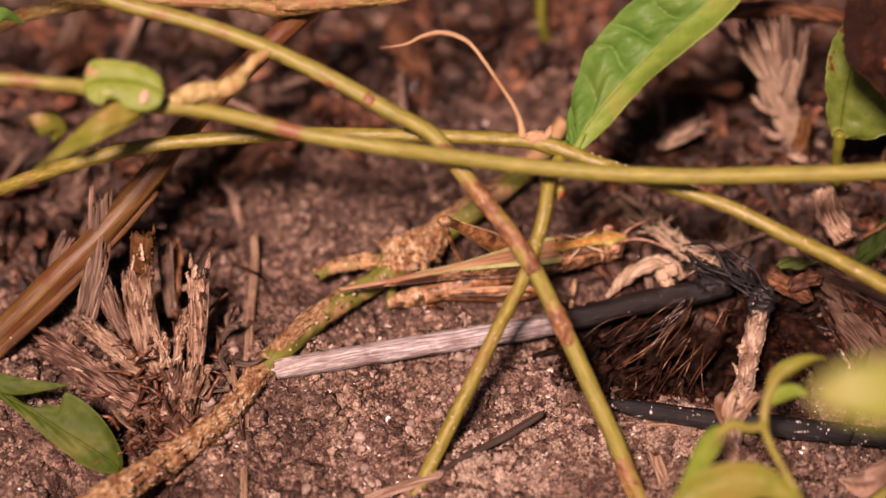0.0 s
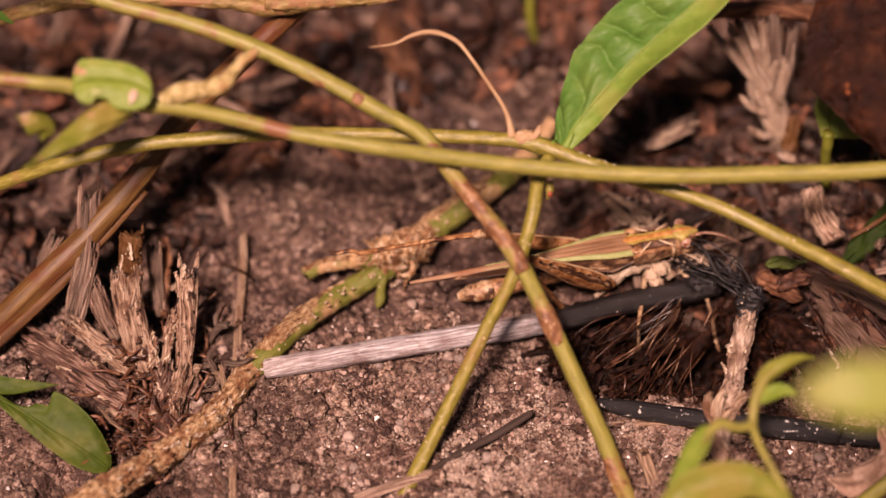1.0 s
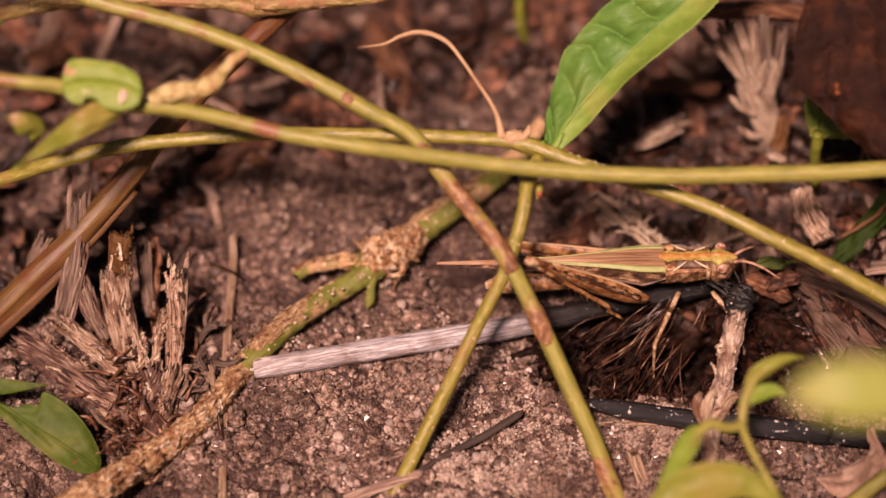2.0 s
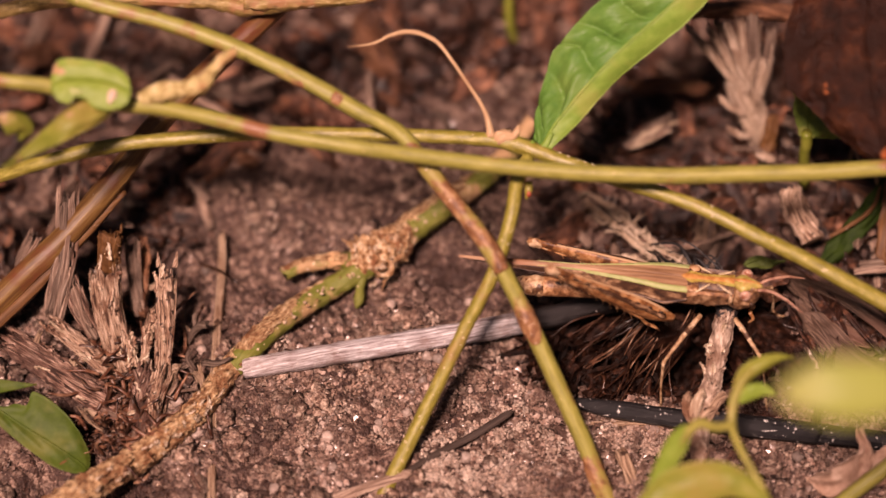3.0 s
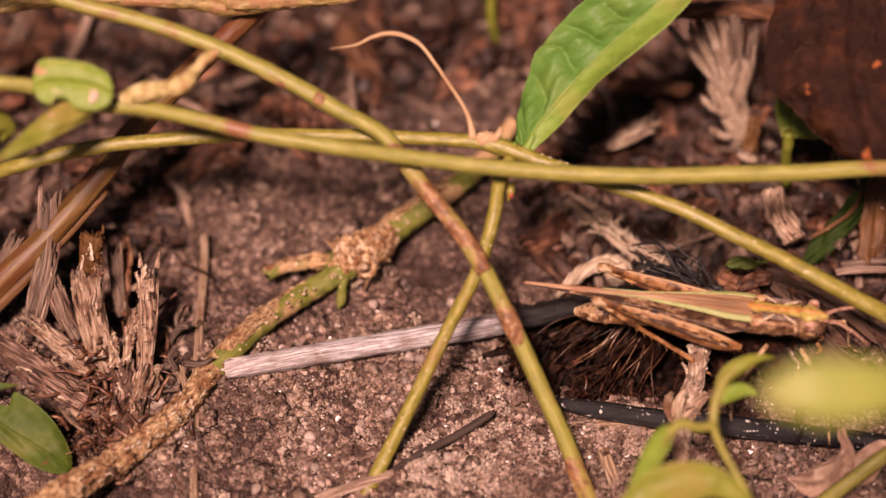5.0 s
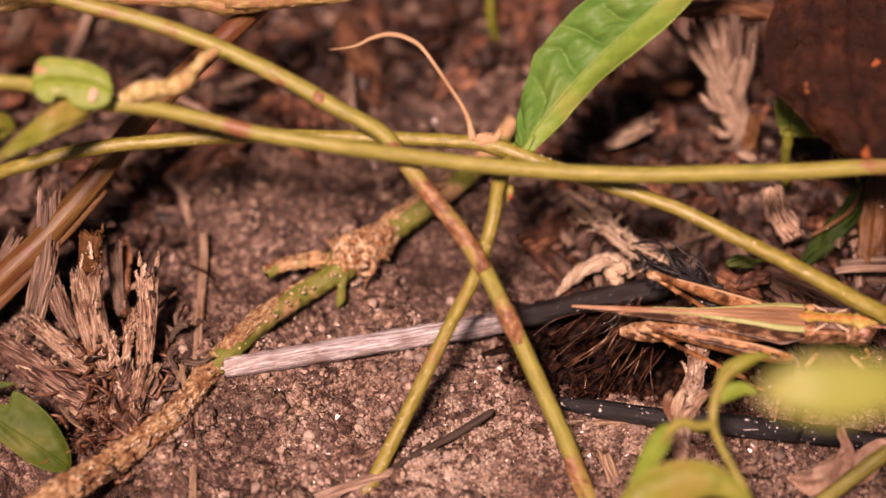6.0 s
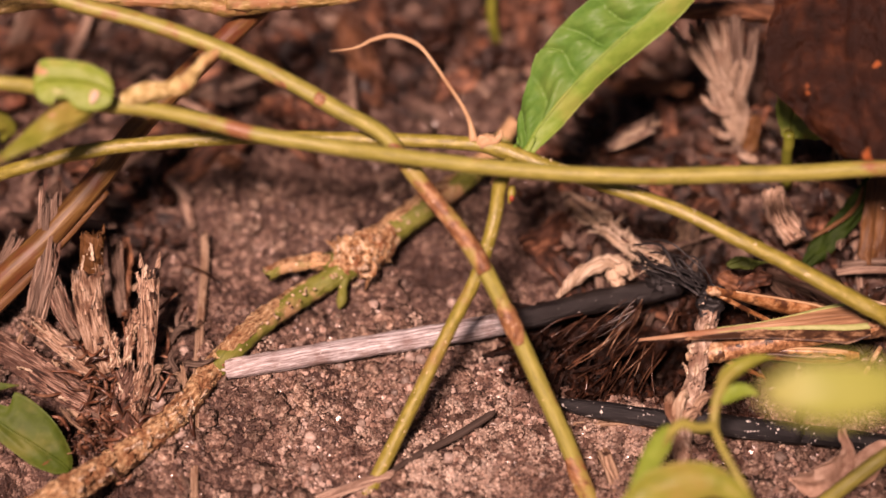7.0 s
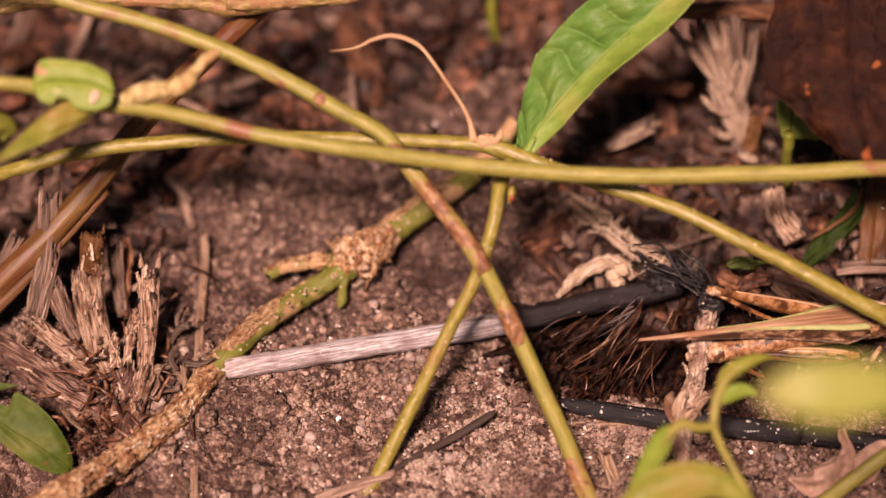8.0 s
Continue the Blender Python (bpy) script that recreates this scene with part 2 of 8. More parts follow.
def half_burnt():
    m, nt, ln, bsdf = nodes_of("half_burnt_wood")
    tc = nt.new("ShaderNodeTexCoord")
    mp = nt.new("ShaderNodeMapping")
    mp.inputs["Scale"].default_value = (0.16, 3.6, 1)
    ln.new(tc.outputs["UV"], mp.inputs[0])
    f1 = noise_of(nt, ln, mp.outputs[0], 1.6, 6, 0.65)
    mq = nt.new("ShaderNodeMapping")
    mq.inputs["Scale"].default_value = (0.24, 3.0, 1)
    ln.new(tc.outputs["UV"], mq.inputs[0])
    f2 = noise_of(nt, ln, mq.outputs[0], 1.5, 7, 0.72)
    ash = ramp_of(nt, ln, f2, [(0.35, (0.085, 0.055, 0.05)), (0.44, (0.28, 0.235, 0.235)), (0.53, (0.50, 0.465, 0.475)), (0.63, (0.84, 0.83, 0.85))])
    mm = nt.new("ShaderNodeMapping")
    mm.inputs["Scale"].default_value = (1000, 1000, 1000)
    ln.new(tc.outputs["Object"], mm.inputs[0])
    scorch = nt.new("ShaderNodeMapRange")
    scorch.inputs[1].default_value, scorch.inputs[2].default_value = 0.5, 0.62
    ln.new(noise_of(nt, ln, mm.outputs[0], 0.45, 4, 0.65), scorch.inputs[0])
    scorch.inputs[4].default_value = 0.5
    ash = mix_of(nt, ln, scorch.outputs[0], ash, (0.20, 0.105, 0.075))
    tan = nt.new("ShaderNodeMapRange")
    tan.inputs[1].default_value, tan.inputs[2].default_value = 9.0, 2.0
    tan.inputs[4].default_value = 0.15
    along = nt.new("ShaderNodeSeparateXYZ")
    ln.new(tc.outputs["UV"], along.inputs[0])
    ln.new(along.outputs[0], tan.inputs[0])
    ash = mix_of(nt, ln, tan.outputs[0], ash, (0.46, 0.31, 0.25))
    char = ramp_of(nt, ln, f1, [(0.3, (0.005, 0.004, 0.004)), (0.6, (0.014, 0.011, 0.011)), (0.85, (0.06, 0.05, 0.045))])
    sep = nt.new("ShaderNodeSeparateXYZ")
    ln.new(tc.outputs["UV"], sep.inputs[0])
    add = nt.new("ShaderNodeMath")
    add.operation = "MULTIPLY_ADD"
    ln.new(f1, add.inputs[0])
    add.inputs[1].default_value = 9.0
    ln.new(sep.outputs[0], add.inputs[2])
    rg = nt.new("ShaderNodeMapRange")
    rg.inputs[1].default_value, rg.inputs[2].default_value = 25.5, 28.5
    ln.new(add.outputs[0], rg.inputs[0])
    flecks = nt.new("ShaderNodeMapRange")
    flecks.inputs[1].default_value, flecks.inputs[2].default_value = 0.70, 0.74
    ln.new(noise_of(nt, ln, mm.outputs[0], 2.3, 3, 0.5), flecks.inputs[0])
    both = mix_of(nt, ln, rg.outputs[0], ash, char)
    ln.new(mix_of(nt, ln, flecks.outputs[0], both, (0.66, 0.60, 0.56)), bsdf.inputs["Base Color"])
    bsdf.inputs["Roughness"].default_value = 0.42
    bsdf.inputs["Specular IOR Level"].default_value = 0.45
    bp = nt.new("ShaderNodeBump")
    bp.inputs["Strength"].default_value, bp.inputs["Distance"].default_value = 0.7, 0.0003
    ln.new(f1, bp.inputs["Height"])
    ln.new(bp.outputs[0], bsdf.inputs["Normal"])
    return m


HALF_BURNT = half_burnt()
DARKWOOD = surface("dark_twig", [(0.3, (0.0225, 0.0135, 0.0099)), (0.6, (0.065, 0.0425, 0.0325)), (0.85, (0.21, 0.161, 0.133))], None, 1.6, (0.12, 3.0, 1), True, rough=0.7, bump=0.6)
BROWNSTEM = surface("brown_stem", [(0.3, (0.03748, 0.01499, 0.005831)), (0.55, (0.1426, 0.0648, 0.02333)), (0.8, (0.3678, 0.209, 0.0836))], (0.055, 0.022, 0.011), 1.4, (0.1, 2.2, 1), True,
                    rough=0.5, bump=0.5, patch_size=0.12, patch_at=(0.5, 0.7), spots=((0.66, 0.55, 0.42), 2.6, 0.68), spec=0.25)
LEAN_STEM = surface("olive_brown_stem", [(0.34, (0.06, 0.023, 0.008)), (0.5, (0.135, 0.066, 0.019)), (0.68, (0.26, 0.155, 0.05))], (0.13, 0.04, 0.017), 1.2, (0.12, 1.6, 1), True,
                    rough=0.45, bump=0.4, patch_size=0.16, patch_at=(0.5, 0.6), spots=((0.55, 0.47, 0.36), 2.2, 0.72))
LITTER = surface("leaf_litter", [(0.35, (0.01294, 0.004657, 0.002652)), (0.52, (0.0972, 0.03742, 0.01993)), (0.7, (0.4048, 0.1859, 0.1037))], (0.17, 0.0504, 0.02296), 1.0, (0.4, 1.26, 0.82),
                 rough=0.65, bump=0.8, patch_size=0.2, patch_at=(0.5, 0.7), per="object")
RUST = surface("rusty_bark", [(0.36, (0.045, 0.017, 0.008)), (0.5, (0.17, 0.07, 0.034)), (0.66, (0.40, 0.20, 0.105))], (0.075, 0.03, 0.015), 1.3, (0.2, 2.2, 1), True, rough=0.55, bump=1.0, patch_size=0.2, deep=0.0004)
RED_BUD = surface("red_bud", [(0.3, (0.26, 0.045, 0.025)), (0.7, (0.42, 0.10, 0.05))], None, 2.0, rough=0.45, bump=0.2)
DRY_SHOOT = surface("dry_shoot", [(0.34, (0.24, 0.15, 0.05)), (0.5, (0.46, 0.37, 0.15)), (0.68, (0.68, 0.56, 0.32))], (0.42, 0.22, 0.09), 1.6, rough=0.65, bump=0.8, patch_size=0.4, patch_at=(0.52, 0.62))
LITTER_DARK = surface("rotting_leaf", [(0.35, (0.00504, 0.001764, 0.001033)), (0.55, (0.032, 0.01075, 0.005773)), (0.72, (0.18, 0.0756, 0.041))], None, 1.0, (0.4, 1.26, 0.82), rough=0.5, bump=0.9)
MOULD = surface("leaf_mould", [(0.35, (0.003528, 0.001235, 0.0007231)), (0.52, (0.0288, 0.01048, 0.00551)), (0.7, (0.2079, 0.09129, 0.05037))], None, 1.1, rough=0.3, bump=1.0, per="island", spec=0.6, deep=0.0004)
# Leaf mould with the shade of the hollow put into its colour.
SHADE_MOULD = surface("charred_mould", [(0.36, (0.0035, 0.0011, 0.0006)), (0.54, (0.021, 0.0074, 0.0038)), (0.72, (0.105, 0.041, 0.022))], None, 1.3, rough=0.5, bump=0.9, per="island", spec=0.15, deep=0.0004, vary=(0.3, 1.5))
FIBRE_RED = surface("red_brown_fibre", [(0.38, (0.035, 0.012, 0.0065)), (0.52, (0.13, 0.054, 0.030)), (0.68, (0.40, 0.225, 0.14))], None, 0.8, rough=0.35, bump=0.3, per="island", vary=(0.3, 1.4))
ROOTLET = surface("rootlets", [(0.38, (0.012, 0.0044, 0.0024)), (0.54, (0.040, 0.0155, 0.008)), (0.7, (0.14, 0.072, 0.042))], None, 0.5, rough=0.25, bump=0.2, per="island")
BRACT = surface("bract_fibre", [(0.36, (0.045, 0.019, 0.010)), (0.52, (0.14, 0.072, 0.042)), (0.68, (0.50, 0.34, 0.24))], None, 0.6, rough=0.18, bump=0.2, per="island", spec=0.8, vary=(0.2, 1.7))
PALE_SCALE = surface("pale_scale", [(0.3, (0.42, 0.33, 0.20)), (0.6, (0.66, 0.58, 0.42))], None, 2.0, rough=0.35, bump=0.2)
ROOT = surface("aerial_root", [(0.3, (0.30, 0.16, 0.075)), (0.6, (0.56, 0.38, 0.22)), (0.85, (0.78, 0.62, 0.42))], None, 1.2, (0.2, 2, 1), True, rough=0.6, bump=0.5)
LEAF = surface("green_leaf", [(0.3, (0.085, 0.235, 0.038)), (0.6, (0.125, 0.295, 0.052)), (0.85, (0.18, 0.35, 0.08))], (0.165, 0.31, 0.06), 0.9, rough=0.5, bump=0.35,
               patch_size=0.12, glow_through=0.30, spots=((0.45, 0.45, 0.25), 0.9, 0.76), spec=0.35)
LEAF_PALE = surface("pale_leaf_edge", [(0.3, (0.18, 0.34, 0.045)), (0.6, (0.26, 0.42, 0.07)), (0.85, (0.35, 0.48, 0.12))], (0.34, 0.42, 0.09), 0.9, rough=0.5, bump=0.3, patch_size=0.12, glow_through=0.3, spots=((0.6, 0.6, 0.35), 1.2, 0.74))
LEAF_BLOTCHED = surface("blotched_leaf", [(0.3, (0.10, 0.17, 0.025)), (0.6, (0.16, 0.23, 0.04)), (0.85, (0.24, 0.30, 0.07))], (0.30, 0.33, 0.08), 0.9, rough=0.45, bump=0.4, patch_size=0.25, patch_at=(0.54, 0.66), glow_through=0.25, spots=((0.16, 0.05, 0.025), 0.75, 0.64))
LEAF_BITTEN = surface("bitten_leaf", [(0.3, (0.048, 0.088, 0.008)), (0.6, (0.078, 0.128, 0.014)), (0.85, (0.13, 0.175, 0.032))], (0.15, 0.175, 0.035), 0.9, rough=0.6, bump=0.35, patch_size=0.2, patch_at=(0.52, 0.66), glow_through=0.25, spots=((0.20, 0.085, 0.03), 0.6, 0.66), spec=0.3)
LEAF_DEEP = surface("dark_green_leaf", [(0.3, (0.010, 0.025, 0.003)), (0.7, (0.028, 0.056, 0.006))], None, 0.9, rough=0.7, spec=0.2, bump=0.3, glow_through=0.15)
LEAF_LIGHT = surface("light_green_leaf", [(0.3, (0.20, 0.24, 0.03)), (0.6, (0.30, 0.32, 0.05)), (0.85, (0.38, 0.38, 0.10))], (0.36, 0.30, 0.07), 0.8, rough=0.4, bump=0.3,
                     patch_size=0.14, glow_through=0.30, spots=((0.50, 0.34, 0.16), 0.5, 0.66))
LEAF_YOUNG = surface("young_leaf", [(0.3, (0.20, 0.31, 0.035)), (0.6, (0.28, 0.39, 0.055)), (0.85, (0.38, 0.44, 0.11))], (0.42, 0.38, 0.09), 0.8, rough=0.5, bump=0.3,
                     patch_size=0.2, patch_at=(0.55, 0.68), glow_through=0.30, spots=((0.55, 0.33, 0.17), 0.42, 0.655))
LEAF_YELLOW = surface("yellowing_leaf", [(0.3, (0.3162, 0.372, 0.0744)), (0.6, (0.3999, 0.4464, 0.1023)), (0.85, (0.4836, 0.5208, 0.1581))], (0.46, 0.46, 0.15), 0.6, rough=0.42, bump=0.2,
                      patch_size=0.1, glow_through=0.3)
LEAF_WORN = surface("spotted_leaf", [(0.3, (0.0675, 0.105, 0.0165)), (0.6, (0.1087, 0.15, 0.0285)), (0.85, (0.176, 0.208, 0.056))], (0.26, 0.14, 0.045), 0.9, rough=0.62, bump=0.4,
                    patch_size=0.2, patch_at=(0.66, 0.72), glow_through=0.25, spots=((0.6, 0.5, 0.3), 2.2, 0.72))
DEAD = surface("dead_leaf", [(0.34, (0.013, 0.0036, 0.0016)), (0.5, (0.034, 0.0092, 0.0038)), (0.66, (0.080, 0.025, 0.0098))], (0.020, 0.0056, 0.0024), 0.7, rough=0.45, bump=1.0,
               patch_size=0.22, patch_at=(0.44, 0.6), glow_through=0.15, spots=((0.42, 0.12, 0.035), 0.4, 0.70), spec=0.25, deep=0.0008)
SHEATH = surface("dry_sheath", [(0.3, (0.028, 0.01511, 0.009639)), (0.5, (0.0945, 0.05493, 0.03735)), (0.72, (0.2714, 0.1781, 0.1262))], (0.12, 0.06045, 0.03906), 1.2, (0.15, 5.58, 0.93), True,
                 rough=0.7, bump=0.7, patch_size=0.15)
INSECT = surface("insect_tan", [(0.34, (0.10, 0.042, 0.019)), (0.5, (0.29, 0.135, 0.058)), (0.66, (0.56, 0.34, 0.185))], (0.09, 0.034, 0.014), 1.9, rough=0.42, bump=0.4,
                 patch_size=0.5, patch_at=(0.55, 0.66), spots=((0.03, 0.015, 0.008), 0.75, 0.66))
INSECT_LEG = surface("insect_leg", [(0.34, (0.10, 0.034, 0.012)), (0.5, (0.29, 0.125, 0.045)), (0.68, (0.54, 0.31, 0.15))], (0.075, 0.028, 0.012), 1.4, rough=0.4, bump=0.3,
                     patch_size=0.45, patch_at=(0.54, 0.60), coat=0.1, spots=((0.60, 0.42, 0.24), 1.2, 0.68))
INSECT_SIDE = surface("insect_flank", [(0.36, (0.05, 0.021, 0.010)), (0.5, (0.19, 0.092, 0.043)), (0.64, (0.46, 0.29, 0.165))], (0.055, 0.024, 0.012), 2.0, rough=0.42, bump=0.5,
                      patch_size=0.6, patch_at=(0.54, 0.64), spots=((0.55, 0.38, 0.22), 0.9, 0.68))
INSECT_GREEN = surface("insect_olive", [(0.34, (0.20, 0.115, 0.022)), (0.5, (0.36, 0.25, 0.05)), (0.68, (0.48, 0.38, 0.115))], (0.30, 0.29, 0.06), 1.4, rough=0.45, bump=0.3,
                       patch_size=0.5, patch_at=(0.52, 0.6))
INSECT_WING = surface("insect_wing", [(0.3, (0.143, 0.06649, 0.03069)), (0.52, (0.3089, 0.1697, 0.08817)), (0.8, (0.5069, 0.317, 0.1869))], (0.26, 0.1023, 0.04185), 1.2, (0.15, 2.79, 2.79), rough=0.5, bump=0.4,
                      patch_size=0.2, patch_at=(0.55, 0.7))
PALE_MARK = surface("insect_cream", [(0.3, (0.48, 0.35, 0.20)), (0.7, (0.72, 0.58, 0.40))], None, 2.0, rough=0.5, bump=0.15)
INSECT_ORANGE = surface("insect_orange", [(0.34, (0.30, 0.115, 0.03)), (0.5, (0.47, 0.205, 0.055)), (0.68, (0.58, 0.33, 0.12))], None, 1.6, rough=0.45, bump=0.25)
INSECT_CROWN = surface("insect_crown", [(0.34, (0.26, 0.185, 0.04)), (0.5, (0.40, 0.32, 0.08)), (0.68, (0.52, 0.43, 0.15))], (0.40, 0.23, 0.065), 1.6, rough=0.45, bump=0.25, patch_size=0.7, patch_at=(0.55, 0.65))
INSECT_TROUGH = surface("insect_trough", [(0.36, (0.028, 0.011, 0.006)), (0.5, (0.085, 0.036, 0.017)), (0.66, (0.22, 0.115, 0.055))], None, 1.8, rough=0.45, bump=0.4)
ANTENNA = surface("insect_antenna", [(0.34, (0.20, 0.085, 0.055)), (0.5, (0.36, 0.19, 0.125)), (0.68, (0.52, 0.33, 0.24))], None, 2.4, rough=0.5, bump=0.3)
KNEE = surface("insect_knee", [(0.34, (0.16, 0.07, 0.03)), (0.5, (0.42, 0.26, 0.14)), (0.66, (0.66, 0.50, 0.33))], (0.07, 0.03, 0.014), 1.6, rough=0.45, bump=0.4, patch_size=0.9, patch_at=(0.55, 0.62))
DARK_MARK = surface("insect_dark", [(0.3, (0.012, 0.006, 0.004)), (0.7, (0.05, 0.024, 0.013))], None, 1.6, rough=0.45, bump=0.2)
STRIPE = surface("insect_pale_green", [(0.3, (0.23, 0.28, 0.085)), (0.7, (0.40, 0.42, 0.18))], None, 1.5, rough=0.5, bump=0.2)
WING_SIDE = surface("insect_wing_side", [(0.40, (0.026, 0.011, 0.006)), (0.50, (0.10, 0.046, 0.022)), (0.58, (0.30, 0.175, 0.095)), (0.70, (0.56, 0.41, 0.27))], (0.045, 0.019, 0.009), 1.5, (0.45, 1, 1.4), rough=0.5, bump=0.3, patch_size=0.5, patch_at=(0.50, 0.57))
EYE = surface("insect_eye", [(0.36, (0.36, 0.17, 0.11)), (0.52, (0.52, 0.31, 0.23)), (0.66, (0.64, 0.45, 0.36))], (0.26, 0.10, 0.055), 2.6, rough=0.35, bump=0.05, coat=0.25, patch_size=1.2, patch_at=(0.54, 0.6))


# ---- mesh helpers ----
ORIGIN = {}


def thing(name, at, label, category, group="", kind=""):
    ob = new(name)
    ob.empty_display_size = 0.002
    ob.location = Vector(at) * MM
    ORIGIN[ob.name] = np.array(at, float)
    return tagged(ob, label, category, group, kind)


def part(name, geo, material, parent=None, label="", smooth=True):
    """Links vertices (mm, in the place), faces and optional uv as one mesh object."""
    v, f, *uv = geo
    o = ORIGIN[parent.name] if parent else np.asarray(v).mean(0) * (1, 1, 0) + (0, 0, np.asarray(v)[:, 2].min())
    me = bpy.data.meshes.new(name)
    me.from_pydata(((np.asarray(v) - o) * MM).tolist(), [], [list(map(int, q)) for q in f])
    if uv:
        lay = me.uv_layers.new(name="UVMap")
        idx = np.empty(len(me.loops), np.int32)
        me.loops.foreach_get("vertex_index", idx)
        lay.data.foreach_set("uv", np.asarray(uv[0], np.float32)[idx].ravel())
    if smooth:
        me.polygons.foreach_set("use_smooth", [True] * len(me.polygons))
    me.materials.append(material)
    me.update()
    ob = new(name, me)
    ORIGIN[ob.name] = o
    if parent:
        ob.parent = parent
    else:
        ob.location = Vector(o) * MM
    return tagged(ob, label)


def single(name, geo, material, label, category, group="", kind="", smooth=True):
    return tagged(part(name, geo, material, None, "", smooth), label, category, group, kind)


def spline(pts, n):
    p = np.asarray(pts, float)
    p = np.vstack([2 * p[0] - p[1], p, 2 * p[-1] - p[-2]])
    k = len(p) - 3
    u = np.linspace(0, k - 1e-6, n)
    i = u.astype(int)
    t = (u - i)[:, None]
    a, b, c, d = p[i], p[i + 1], p[i + 2], p[i + 3]
    return 0.5 * (2 * b + (c - a) * t + (2 * a - 5 * b + 4 * c - d) * t * t + (3 * b - a - 3 * c + d) * t ** 3)


def tube(pts, n=50, seg=10, rough=0.0, freq=0.8, ridges=0.0, ridge_n=7, ragged=0.0, flat=1.0, seed=0, bend=0.0):
    """A tube along points (x, y, z, radius) with rough skin, ridges, ragged far end."""
    s = spline(pts, n)
    c, r = s[:, :3].copy(), np.maximum(s[:, 3], 0.02)
    rng = np.random.RandomState(seed)
    if bend:
        for i in range(n):
            w = noise.noise_vector(Vector(c[i] * 0.12) + Vector((seed, 0, 0)))
            c[i] += np.array(w) * bend
    tan = np.gradient(c, axis=0)
    tan /= np.linalg.norm(tan, axis=1)[:, None] + 1e-9
    length = np.concatenate([[0], np.cumsum(np.linalg.norm(np.diff(c, axis=0), axis=1))])
    ref = np.array([0, 0, 1.0]) if abs(tan[0][2]) < 0.9 else np.array([0, 1.0, 0])
    nrm = np.cross(tan[0], ref)
    th = np.linspace(0, 2 * math.pi, seg + 1)
    jag = rng.uniform(-1, 0.35, seg)
    jag = np.append(jag, jag[0])
    v, uv, f = [], [], []
    for i in range(n):
        nrm = nrm - tan[i] * np.dot(nrm, tan[i])
        nrm /= np.linalg.norm(nrm) + 1e-9
        b = np.cross(tan[i], nrm)
        w = (i / (n - 1)) ** 6
        for j in range(seg + 1):
            k = 1 + ridges * math.sin(ridge_n * th[j] + 0.15 * length[i])
            q = c[i] + (nrm * math.cos(th[j]) + b * flat * math.sin(th[j])) * r[i] * k
            if rough:
                d = noise.noise(Vector((c[i] + (nrm * math.cos(th[j]) + b * math.sin(th[j])) * r[i]) * freq)) + 0.5 * noise.noise(Vector(q * freq * 2.7))
                q = q + (q - c[i]) * rough * d
            if ragged:
                q = q + tan[i] * jag[j] * ragged * w
            v.append(q)
            uv.append((length[i], th[j] * r[i]))
    m = seg + 1
    for i in range(n - 1):
        for j in range(seg):
            f.append((i * m + j, i * m + j + 1, (i + 1) * m + j + 1, (i + 1) * m + j))
    for ring, rev in ((0, True), (n - 1, False)):
        v.append(c[ring] - (tan[ring] * ragged * 0.8 if ragged and not rev else 0))
        uv.append((length[ring], 0))
        k = len(v) - 1
        for j in range(seg):
            q = (k, ring * m + j, ring * m + j + 1)
            f.append(q[::-1] if rev else q)
    return np.array(v), f, np.array(uv)


def merge(geos):
    v, f, uv, o = [], [], [], 0
    for g in geos:
        v.append(g[0])
        uv.append(g[2] if len(g) > 2 else np.zeros((len(g[0]), 2)))
        f += [tuple(i + o for i in q) for q in g[1]]
        o += len(g[0])
    return np.vstack(v), f, np.vstack(uv)


def unit(v):
    v = np.asarray(v, float)
    return v / (np.linalg.norm(v) + 1e-12)


